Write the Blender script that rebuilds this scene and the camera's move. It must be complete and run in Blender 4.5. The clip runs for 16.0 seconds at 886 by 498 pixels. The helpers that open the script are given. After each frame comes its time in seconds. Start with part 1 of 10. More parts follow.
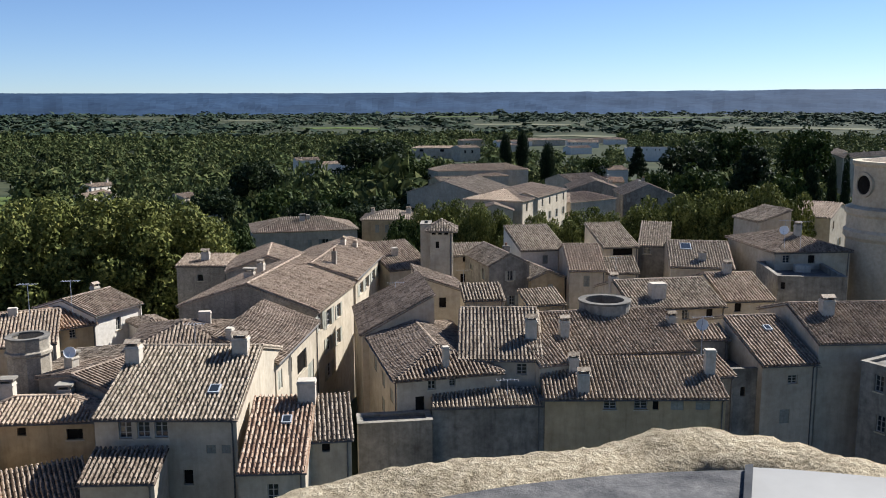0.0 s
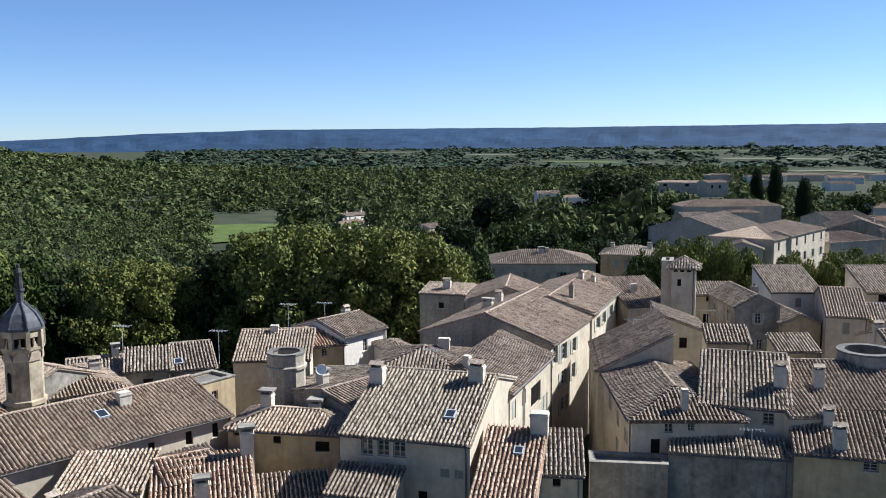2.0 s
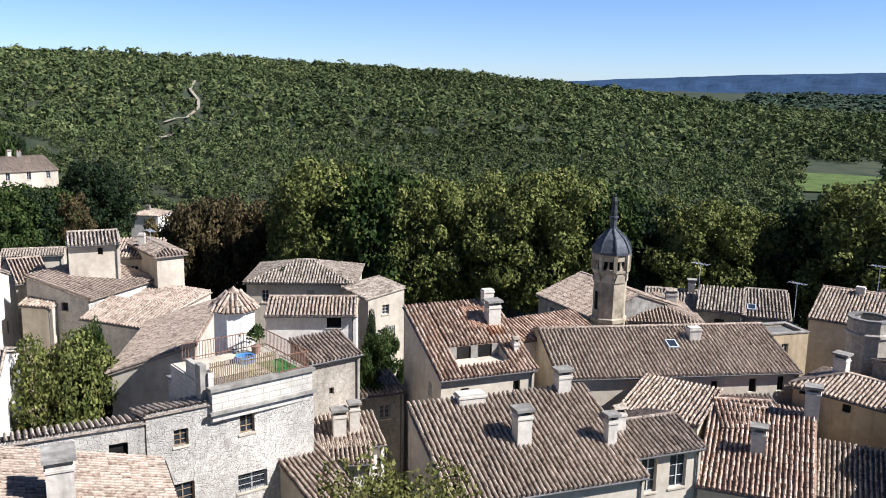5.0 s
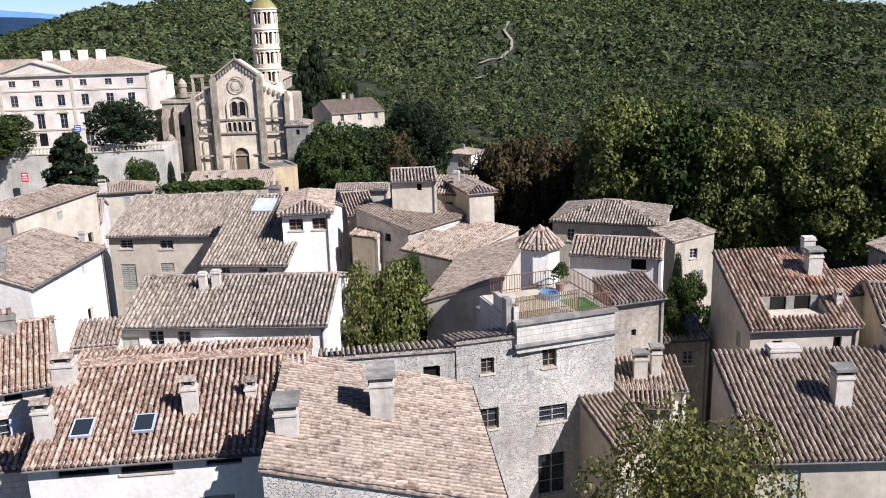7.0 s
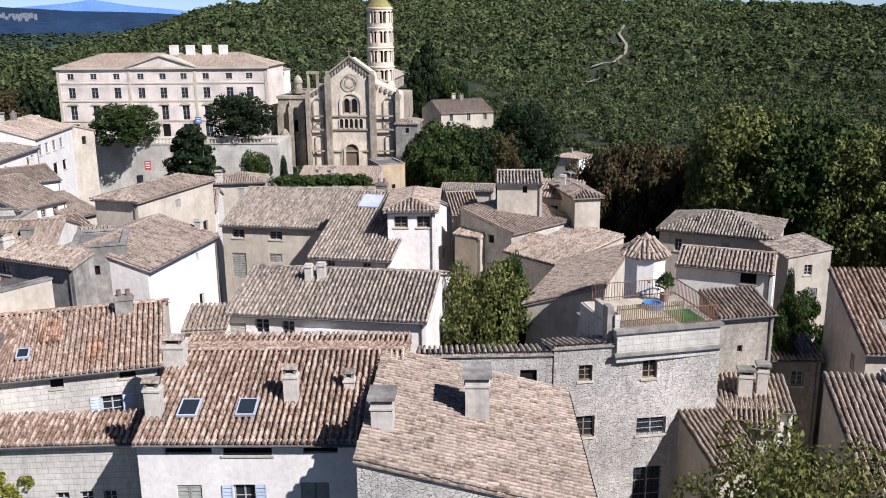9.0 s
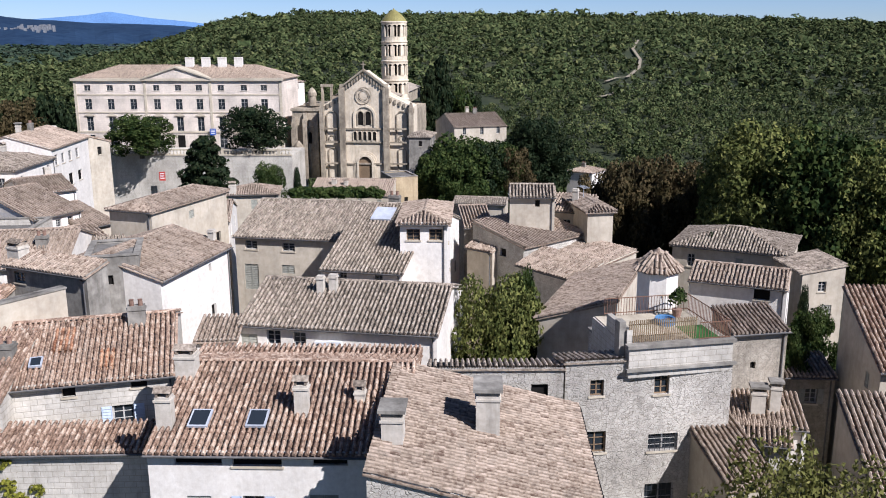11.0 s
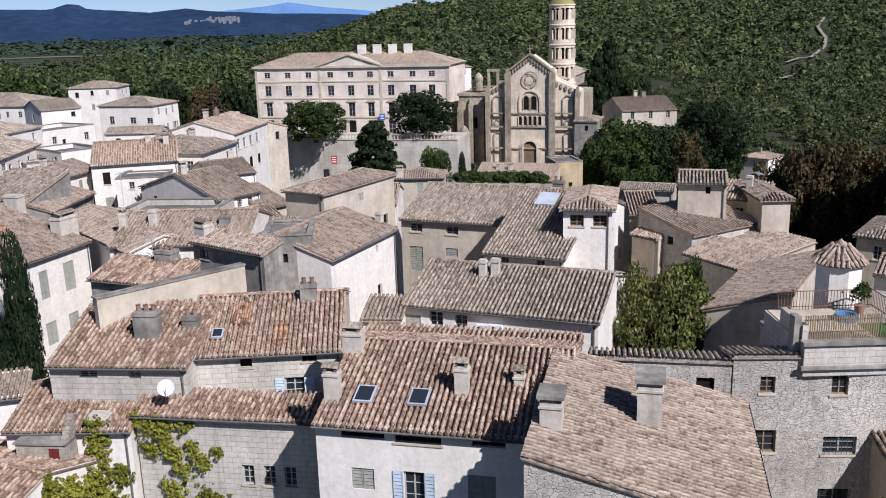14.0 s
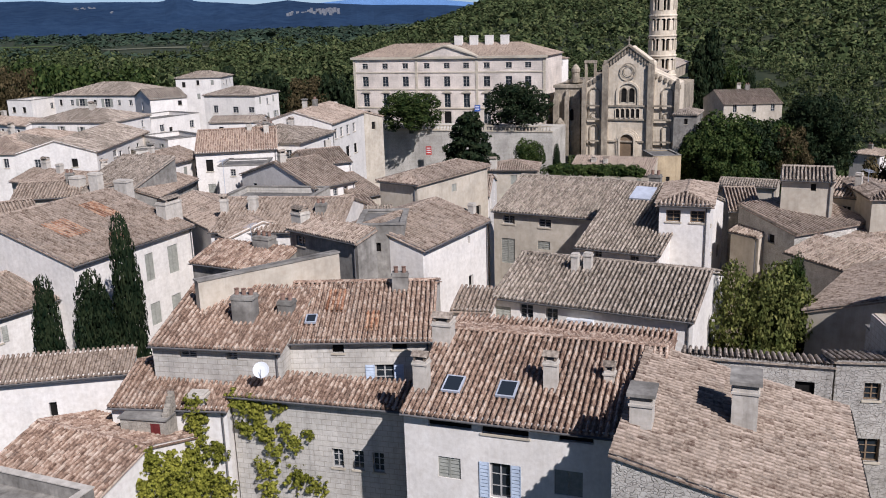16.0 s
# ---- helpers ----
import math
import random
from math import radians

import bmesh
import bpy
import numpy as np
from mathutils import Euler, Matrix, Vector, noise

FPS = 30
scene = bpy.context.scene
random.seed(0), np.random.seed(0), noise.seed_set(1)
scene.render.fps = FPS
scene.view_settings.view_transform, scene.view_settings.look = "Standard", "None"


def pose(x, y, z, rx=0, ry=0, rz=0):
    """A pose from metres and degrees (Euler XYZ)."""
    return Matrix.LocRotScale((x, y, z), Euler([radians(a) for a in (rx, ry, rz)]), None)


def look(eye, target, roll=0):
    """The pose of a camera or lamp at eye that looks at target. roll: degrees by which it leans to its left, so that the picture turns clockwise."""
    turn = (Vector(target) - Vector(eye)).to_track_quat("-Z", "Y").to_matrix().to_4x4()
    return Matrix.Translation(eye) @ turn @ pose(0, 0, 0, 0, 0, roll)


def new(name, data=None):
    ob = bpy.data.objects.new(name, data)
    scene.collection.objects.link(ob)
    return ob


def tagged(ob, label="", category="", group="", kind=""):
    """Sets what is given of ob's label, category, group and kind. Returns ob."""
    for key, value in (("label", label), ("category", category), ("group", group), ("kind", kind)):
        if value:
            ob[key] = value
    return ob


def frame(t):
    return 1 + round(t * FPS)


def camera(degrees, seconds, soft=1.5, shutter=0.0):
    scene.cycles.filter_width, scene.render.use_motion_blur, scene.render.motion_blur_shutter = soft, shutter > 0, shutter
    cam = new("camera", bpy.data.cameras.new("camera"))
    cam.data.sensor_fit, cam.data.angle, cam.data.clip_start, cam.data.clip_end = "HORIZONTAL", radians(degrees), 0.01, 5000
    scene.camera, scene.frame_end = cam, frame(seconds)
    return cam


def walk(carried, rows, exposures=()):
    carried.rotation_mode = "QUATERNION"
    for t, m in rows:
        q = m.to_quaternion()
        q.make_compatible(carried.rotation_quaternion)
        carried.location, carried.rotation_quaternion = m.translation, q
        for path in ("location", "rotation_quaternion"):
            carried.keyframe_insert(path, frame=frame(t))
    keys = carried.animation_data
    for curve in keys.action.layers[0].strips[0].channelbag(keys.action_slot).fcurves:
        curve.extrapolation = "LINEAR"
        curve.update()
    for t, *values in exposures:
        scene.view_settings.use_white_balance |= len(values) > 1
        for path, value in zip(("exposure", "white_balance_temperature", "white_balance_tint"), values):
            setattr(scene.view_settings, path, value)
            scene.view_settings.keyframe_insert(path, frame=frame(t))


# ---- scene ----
cam = camera(53.5, 16.0, soft=1.0)
EYE = (0.0, 0.0, 28.0)
TURNS = [
    (0.0, 80.779, 0.18, -0.029),
    (0.5, 81.103, 0.122, 0.696),
    (1.0, 81.698, -0.024, 3.912),
    (1.5, 82.594, 0.301, 9.564),
    (2.0, 83.029, 0.401, 15.524),
    (2.5, 82.672, 0.265, 19.035),
    (3.0, 82.468, 0.396, 24.306),
    (3.5, 82.088, 0.801, 33.27),
    (4.0, 81.464, -0.078, 40.22),
    (4.5, 80.699, -0.93, 45.599),
    (5.0, 79.073, -1.006, 52.885),
    (7.5, 75.297, 1.567, 75.284),
    (8.0, 75.516, 1.123, 77.565),
    (8.5, 75.414, 0.922, 79.13),
    (9.0, 75.471, 0.6, 79.673),
    (11.5, 76.535, 0.387, 80.736),
    (12.0, 76.399, 0.774, 81.455),
    (12.5, 76.009, 1.104, 83.726),
    (13.0, 75.719, 1.308, 85.874),
    (13.5, 75.64, 1.62, 88.896),
    (14.0, 75.517, 1.581, 91.127),
    (14.5, 75.377, 1.548, 92.864),
    (15.0, 75.222, 1.71, 94.783),
    (15.5, 75.171, 1.792, 96.088),
    (16.0, 75.143, 1.725, 97.269),
]
walk(cam, [(t, pose(*EYE, a, b, c)) for t, a, b, c in TURNS], ((0, 1.08, 6050, 11), (2, 1.2, 5720, 10), (3.5, 1.31, 5650, 10), (5, 1.24, 5700, 14), (7.5, 0.88, 5660, 18), (9, 0.76, 5660, 18), (12.5, 0.62, 5640, 18), (16, 0.3, 5700, 19)))

# ---- world, sun ----
SUN_AZ, SUN_EL = -53.0, 42.0          # degrees left of +y, above the horizon
world = bpy.data.worlds.new("sky")
scene.world = world
world.use_nodes = True
wn = world.node_tree.nodes
sky = wn.new("ShaderNodeTexSky")
sky.sky_type, sky.sun_disc = "NISHITA", False
sky.sun_elevation, sky.sun_rotation = radians(SUN_EL), radians(-SUN_AZ)
sky.air_density, sky.dust_density, sky.ozone_density, sky.altitude = 0.7, 0.1, 2.2, 150
tint = wn.new("ShaderNodeMix")
tint.data_type, tint.blend_type = "RGBA", "MULTIPLY"
tint.inputs[0].default_value = 1.0
tint.inputs[7].default_value = (0.90, 0.98, 1.12, 1)
world.node_tree.links.new(sky.outputs[0], tint.inputs[6])
world.node_tree.links.new(tint.outputs[2], wn["Background"].inputs[0])
wn["Background"].inputs[1].default_value = 0.05
sun_data = bpy.data.lights.new("sun", "SUN")
sun_data.energy, sun_data.angle, sun_data.color = 5.0, radians(0.53), (1.0, 0.96, 0.88)
sun = new("sun", sun_data)
sun_way = Vector((-math.sin(radians(SUN_AZ)) * math.cos(radians(SUN_EL)), math.cos(radians(SUN_AZ)) * math.cos(radians(SUN_EL)), math.sin(radians(SUN_EL))))
sun.matrix_world = look(sun_way * 300, (0, 0, 0))

# ---- materials ----


def material(name, dark, light, scale=1.0, rough=0.9, bump=0.3, island=0.0, stain=0.35, stain_scale=0.25, detail=8.0, spec=0.1, third=None, streak=0.0, patch=0.0):
    """Noise between two colours at two scales, stains, bump, and a shift from piece to piece."""
    m = bpy.data.materials.new(name)
    m.use_nodes = True
    nt = m.node_tree
    n, ln = nt.nodes, nt.links
    bsdf = n["Principled BSDF"]
    bsdf.inputs["Roughness"].default_value = rough
    bsdf.inputs["Specular IOR Level"].default_value = spec
    geo = n.new("ShaderNodeNewGeometry")
    fine = n.new("ShaderNodeTexNoise")
    fine.inputs["Scale"].default_value, fine.inputs["Detail"].default_value = 2.2 * scale, detail
    fine.inputs["Roughness"].default_value = 0.65
    ln.new(geo.outputs["Position"], fine.inputs["Vector"])
    broad = n.new("ShaderNodeTexNoise")
    broad.inputs["Scale"].default_value, broad.inputs["Detail"].default_value = stain_scale, 5.0
    ln.new(geo.outputs["Position"], broad.inputs["Vector"])
    ramp = n.new("ShaderNodeValToRGB")
    ramp.color_ramp.elements[0].position, ramp.color_ramp.elements[1].position = 0.3, 0.7
    ramp.color_ramp.elements[0].color, ramp.color_ramp.elements[1].color = (*dark, 1), (*light, 1)
    if third:
        e = ramp.color_ramp.elements.new(0.5)
        e.color = (*third, 1)
    src = fine.outputs["Fac"]
    if island:
        add = n.new("ShaderNodeMath")
        add.operation = "MULTIPLY_ADD"
        info = n.new("ShaderNodeObjectInfo")
        both = n.new("ShaderNodeMath")
        ln.new(geo.outputs["Random Per Island"], both.inputs[0])
        ln.new(info.outputs["Random"], both.inputs[1])
        part_of = n.new("ShaderNodeMath")
        part_of.operation = "FRACT"
        ln.new(both.outputs[0], part_of.inputs[0])
        ln.new(part_of.outputs[0], add.inputs[0])
        add.inputs[1].default_value = island
        sub = n.new("ShaderNodeMath")
        sub.operation = "SUBTRACT"
        ln.new(fine.outputs["Fac"], sub.inputs[0])
        sub.inputs[1].default_value = island * 0.5
        ln.new(sub.outputs[0], add.inputs[2])
        src = add.outputs[0]
    ln.new(src, ramp.inputs["Fac"])
    smap = n.new("ShaderNodeMapRange")
    smap.inputs["From Min"].default_value, smap.inputs["From Max"].default_value = 0.35, 0.7
    smap.inputs["To Min"].default_value, smap.inputs["To Max"].default_value = 1.0, 1.0 - stain
    ln.new(broad.outputs["Fac"], smap.inputs["Value"])
    mix = n.new("ShaderNodeMix")
    mix.data_type, mix.blend_type = "RGBA", "MULTIPLY"
    mix.inputs[0].default_value = 1.0
    ln.new(ramp.outputs[0], mix.inputs[6])
    ln.new(smap.outputs[0], mix.inputs[7])
    last = mix.outputs[2]
    if streak:
        # rain streaks: noise drawn out downwards
        st = n.new("ShaderNodeVectorMath")
        st.operation = "MULTIPLY"
        st.inputs[1].default_value = (1.7, 1.7, 0.16)
        ln.new(geo.outputs["Position"], st.inputs[0])
        run = n.new("ShaderNodeTexNoise")
        run.inputs["Scale"].default_value, run.inputs["Detail"].default_value = 1.0, 6.0
        run.inputs["Roughness"].default_value = 0.7
        ln.new(st.outputs[0], run.inputs["Vector"])
        rmap = n.new("ShaderNodeMapRange")
        rmap.inputs["From Min"].default_value, rmap.inputs["From Max"].default_value = 0.48, 0.72
        rmap.inputs["To Min"].default_value, rmap.inputs["To Max"].default_value = 1.0, 1.0 - streak
        ln.new(run.outputs["Fac"], rmap.inputs["Value"])
        wet = n.new("ShaderNodeMix")
        wet.data_type, wet.blend_type = "RGBA", "MULTIPLY"
        wet.inputs[0].default_value = 1.0
        ln.new(last, wet.inputs[6])
        ln.new(rmap.outputs[0], wet.inputs[7])
        last = wet.outputs[2]
    if patch:
        # grey lichen in blotches of half a metre
        blot = n.new("ShaderNodeTexNoise")
        blot.inputs["Scale"].default_value, blot.inputs["Detail"].default_value = 1.1, 7.0
        blot.inputs["Roughness"].default_value = 0.75
        ln.new(geo.outputs["Position"], blot.inputs["Vector"])
        pmap = n.new("ShaderNodeMapRange")
        pmap.inputs["From Min"].default_value, pmap.inputs["From Max"].default_value = 0.5, 0.68
        pmap.inputs["To Max"].default_value = patch
        ln.new(blot.outputs["Fac"], pmap.inputs["Value"])
        grey = n.new("ShaderNodeMix")
        grey.data_type = "RGBA"
        grey.inputs[7].default_value = (0.17, 0.155, 0.13, 1)
        ln.new(pmap.outputs[0], grey.inputs[0])
        ln.new(last, grey.inputs[6])
        last = grey.outputs[2]
    ln.new(last, bsdf.inputs["Base Color"])
    if bump:
        b = n.new("ShaderNodeBump")
        b.inputs["Strength"].default_value, b.inputs["Distance"].default_value = bump, 0.05
        ln.new(fine.outputs["Fac"], b.inputs["Height"])
        ln.new(b.outputs[0], bsdf.inputs["Normal"])
    return m


def masonry(name, stone_a, stone_b, joint, w=0.5, h=0.25, bump=0.8, rubble=False, streak=0.0):
    """Stone wall: courses of blocks, or rubble cells, with sunk joints and stains."""
    m = material(name, stone_a, stone_b, 1.2, 0.95, 0.4, streak=streak)
    nt = m.node_tree
    n, ln = nt.nodes, nt.links
    geo = n["Geometry"]
    mix = n["Mix"]
    base = mix.inputs[6].links[0].from_socket
    if rubble:
        tex = n.new("ShaderNodeTexVoronoi")
        tex.feature = "DISTANCE_TO_EDGE"
        tex.inputs["Scale"].default_value = 1.0 / w
        warp = n.new("ShaderNodeMix")
        warp.data_type, warp.blend_type = "RGBA", "LINEAR_LIGHT"
        warp.inputs[0].default_value = w * 0.6
        wob = n.new("ShaderNodeTexNoise")
        wob.inputs["Scale"].default_value = 3.0
        ln.new(geo.outputs["Position"], wob.inputs["Vector"])
        ln.new(geo.outputs["Position"], warp.inputs[6])
        ln.new(wob.outputs["Color"], warp.inputs[7])
        warp.clamp_result = False
        flat = n.new("ShaderNodeVectorMath")
        flat.operation = "MULTIPLY"
        flat.inputs[1].default_value = (1.0, 1.0, 1.55)
        ln.new(warp.outputs[2], flat.inputs[0])
        ln.new(flat.outputs[0], tex.inputs["Vector"])
        mr = n.new("ShaderNodeMapRange")
        mr.inputs["From Min"].default_value, mr.inputs["From Max"].default_value = 0.0, 0.08
        ln.new(tex.outputs["Distance"], mr.inputs["Value"])
        fac = mr.outputs[0]
    else:
        sep = n.new("ShaderNodeSeparateXYZ")
        ln.new(geo.outputs["Position"], sep.inputs[0])
        addxy = n.new("ShaderNodeMath")
        ln.new(sep.outputs[0], addxy.inputs[0])
        ln.new(sep.outputs[1], addxy.inputs[1])
        comb = n.new("ShaderNodeCombineXYZ")
        ln.new(addxy.outputs[0], comb.inputs[0])
        ln.new(sep.outputs[2], comb.inputs[1])
        tex = n.new("ShaderNodeTexBrick")
        tex.inputs["Scale"].default_value = 1.0
        tex.inputs["Brick Width"].default_value, tex.inputs["Row Height"].default_value = w, h
        tex.inputs["Mortar Size"].default_value = 0.018
        tex.inputs["Mortar Smooth"].default_value = 0.3
        ln.new(comb.outputs[0], tex.inputs["Vector"])
        inv = n.new("ShaderNodeMath")
        inv.operation = "SUBTRACT"
        inv.inputs[0].default_value = 1.0
        ln.new(tex.outputs["Fac"], inv.inputs[1])
        fac = inv.outputs[0]
    two = n.new("ShaderNodeMix")
    two.data_type = "RGBA"
    two.inputs[6].default_value = (*joint, 1)
    ln.new(fac, two.inputs[0])
    ln.new(base, two.inputs[7])
    ln.new(two.outputs[2], mix.inputs[6])
    bump_node = n["Bump"]
    mul = n.new("ShaderNodeMath")
    mul.operation = "MULTIPLY_ADD"
    mul.inputs[1].default_value = bump
    ln.new(fac, mul.inputs[0])
    ln.new(n["Noise Texture"].outputs["Fac"], mul.inputs[2])
    ln.new(mul.outputs[0], bump_node.inputs["Height"])
    bump_node.inputs["Strength"].default_value = 0.7
    return m


def thin(m, share):
    """Lets part of the light through, as leaves do."""
    n, ln = m.node_tree.nodes, m.node_tree.links
    bsdf = n["Principled BSDF"]
    through_leaf = n.new("ShaderNodeBsdfTranslucent")
    ln.new(bsdf.inputs["Base Color"].links[0].from_socket, through_leaf.inputs["Color"])
    mix = n.new("ShaderNodeMixShader")
    mix.inputs[0].default_value = share
    ln.new(bsdf.outputs[0], mix.inputs[1])
    ln.new(through_leaf.outputs[0], mix.inputs[2])
    ln.new(mix.outputs[0], n["Material Output"].inputs["Surface"])


TILE = {
    "grey": material("old_grey_clay_tiles", (0.095, 0.074, 0.056), (0.47, 0.39, 0.305), 2.4, 0.92, 0.2, 0.22, 0.2, 0.15, third=(0.28, 0.226, 0.17), patch=0.25),
    "pale": material("pale_sunbleached_clay_tiles", (0.13, 0.085, 0.06), (0.47, 0.365, 0.28), 2.4, 0.92, 0.2, 0.2, 0.2, 0.2, third=(0.325, 0.252, 0.185), patch=0.3),
    "red": material("orange_clay_tiles", (0.13, 0.08, 0.055), (0.54, 0.42, 0.315), 2.4, 0.9, 0.2, 0.28, 0.2, 0.3, third=(0.335, 0.222, 0.152), patch=0.35),
    "brown": material("mossy_brown_clay_tiles", (0.085, 0.066, 0.05), (0.40, 0.325, 0.255), 2.4, 0.92, 0.2, 0.22, 0.25, 0.2, third=(0.25, 0.19, 0.142), patch=0.3),
    "orange": material("new_orange_clay_tiles", (0.17, 0.08, 0.045), (0.50, 0.32, 0.20), 2.4, 0.9, 0.2, 0.45, 0.2, 0.5, third=(0.36, 0.17, 0.09), patch=0.25),
}
WALL = {
    "white": material("white_limewash", (0.62, 0.56, 0.475), (0.77, 0.715, 0.63), 1.6, 0.95, 0.2, 0, 0.12, 0.5, streak=0.12),
    "cream": material("cream_render", (0.44, 0.37, 0.275), (0.56, 0.49, 0.38), 0.9, 0.95, 0.15, 0, 0.25, 0.4, streak=0.17),
    "ochre": material("ochre_render", (0.40, 0.30, 0.175), (0.51, 0.40, 0.25), 0.9, 0.95, 0.15, 0, 0.25, 0.4, streak=0.28),
    "grey": material("weathered_grey_render", (0.19, 0.17, 0.142), (0.37, 0.34, 0.285), 0.9, 0.95, 0.25, 0, 0.45, 0.35, streak=0.36),
    "ashlar": masonry("pale_limestone_blocks", (0.46, 0.415, 0.34), (0.62, 0.57, 0.485), (0.41, 0.37, 0.30), 0.62, 0.3, 0.2, streak=0.22),
    "stone": masonry("rough_limestone_rubble", (0.28, 0.24, 0.185), (0.47, 0.415, 0.33), (0.26, 0.225, 0.175), 0.32, 0.25, 0.22, True, streak=0.35),
    "pebble": masonry("pale_rubble_wall", (0.42, 0.38, 0.315), (0.66, 0.605, 0.515), (0.36, 0.32, 0.26), 0.21, 0.25, 0.9, True, streak=0.22),
}
M_STACK = material("weathered_chimney_render", (0.43, 0.38, 0.305), (0.60, 0.54, 0.45), 1.6, 0.95, 0.25, 0, 0.2, 0.6, streak=0.25)
M_LIME = material("dressed_limestone", (0.437, 0.370, 0.269), (0.588, 0.512, 0.386), 1.0, 0.95, 0.25, 0, 0.3, 0.3)
M_WOOD_WHITE = material("white_painted_wood", (0.36, 0.34, 0.31), (0.50, 0.48, 0.44), 2.0, 0.6, 0.1)
M_SHUTTER = material("grey_green_painted_shutter", (0.26, 0.255, 0.205), (0.38, 0.37, 0.31), 2.0, 0.75, 0.15)
M_SHUTTER_BLUE = material("pale_blue_painted_shutter", (0.42, 0.48, 0.56), (0.56, 0.62, 0.68), 2.0, 0.75, 0.15)
M_WOOD = material("weathered_brown_wood", (0.16, 0.11, 0.065), (0.34, 0.24, 0.15), 3.0, 0.8, 0.3)
# near-black colour painted in for the unlit space behind openings
M_DARK = material("opening_shade_black", (0.012, 0.011, 0.010), (0.03, 0.027, 0.024), 0.6, 0.95, 0, spec=0.0)
M_IRON = material("dark_iron", (0.03, 0.03, 0.032), (0.07, 0.07, 0.07), 3.0, 0.5, 0.1)
M_ZINC = material("dull_zinc_sheet", (0.36, 0.37, 0.40), (0.50, 0.52, 0.55), 1.0, 0.45, 0.05)
M_WHITE = material("white_plastic", (0.74, 0.74, 0.72), (0.82, 0.82, 0.8), 1.0, 0.5, 0)
M_GUTTER = material("dark_zinc_gutter", (0.10, 0.095, 0.09), (0.19, 0.18, 0.17), 2.0, 0.55, 0.05)
M_DECK = material("weathered_grey_roof_screed", (0.109, 0.101, 0.088), (0.227, 0.210, 0.185), 0.8, 0.95, 0.2, 0, 0.4, 0.4)
M_BRICK = material("faded_chimney_pot_clay", (0.18, 0.10, 0.07), (0.32, 0.21, 0.155), 3.0, 0.9, 0.2)


def glass_material():
    m = bpy.data.materials.new("window_glass")
    m.use_nodes = True
    b = m.node_tree.nodes["Principled BSDF"]
    b.inputs["Base Color"].default_value = (0.02, 0.025, 0.03, 1)
    b.inputs["Roughness"].default_value = 0.06
    b.inputs["Specular IOR Level"].default_value = 0.6
    return m


M_GLASS = glass_material()

# ---- mesh helpers ----


def mesh_object(name, verts, faces, mat, parent=None, label="", at=None):
    me = bpy.data.meshes.new(name)
    me.from_pydata([tuple(v) for v in verts], [], faces)
    me.materials.append(mat)
    ob = new(name, me)
    if parent is not None:
        ob.parent = parent
    if at is not None:
        ob.matrix_basis = at
    if label:
        ob["label"] = label
    return ob


def part(name, bm, mat, parent=None, label="", at=None):
    me = bpy.data.meshes.new(name)
    bm.to_mesh(me)
    bm.free()
    me.materials.append(mat)
    ob = new(name, me)
    if parent is not None:
        ob.parent = parent
    if at is not None:
        ob.matrix_basis = at
    if label:
        ob["label"] = label
    return ob


class Shape:
    """Collects plain faces of one mesh."""

    def __init__(self):
        self.v, self.f = [], []

    def poly(self, *pts):
        k = len(self.v)
        self.v.extend(pts)
        self.f.append(tuple(range(k, k + len(pts))))
        return self

    def box(self, x0, y0, z0, x1, y1, z1, taper=0.0):
        k = len(self.v)
        t = taper
        self.v.extend([(x0, y0, z0), (x1, y0, z0), (x1, y1, z0), (x0, y1, z0), (x0 + t, y0 + t, z1), (x1 - t, y0 + t, z1), (x1 - t, y1 - t, z1), (x0 + t, y1 - t, z1)])
        self.f.extend([tuple(k + i for i in q) for q in ((3, 2, 1, 0), (4, 5, 6, 7), (0, 1, 5, 4), (1, 2, 6, 5), (2, 3, 7, 6), (3, 0, 4, 7))])
        return self

    def ring(self, cx, cy, profile, n=24, a0=0.0, a1=360.0, cap=True):
        """A body of revolution from (radius, height) pairs, bottom to top."""
        full = abs(a1 - a0 - 360) < 1e-6
        m = n if full else n + 1
        k = len(self.v)
        for r, z in profile:
            for i in range(m):
                a = radians(a0 + (a1 - a0) * i / n)
                self.v.append((cx + r * math.cos(a), cy + r * math.sin(a), z))
        for j in range(len(profile) - 1):
            for i in range(n):
                a, b = i, (i + 1) % m
                self.f.append((k + j * m + a, k + j * m + b, k + (j + 1) * m + b, k + (j + 1) * m + a))
        if cap and full:
            if profile[-1][0] > 1e-3:
                self.f.append(tuple(k + (len(profile) - 1) * m + i for i in range(m)))
        return self

    def make(self, name, mat, parent=None, label="", at=None):
        return mesh_object(name, self.v, self.f, mat, parent, label, at)


def tube(sh, a, b, ra, rb, n=7):
    a, b = Vector(a), Vector(b)
    way = (b - a).normalized()
    s = way.orthogonal().normalized()
    t = way.cross(s)
    k = len(sh.v)
    for p, r in ((a, ra), (b, rb)):
        for i in range(n):
            an = 2 * math.pi * i / n
            sh.v.append(tuple(p + s * (r * math.cos(an)) + t * (r * math.sin(an))))
    for i in range(n):
        j = (i + 1) % n
        sh.f.append((k + i, k + j, k + n + j, k + n + i))
    return sh


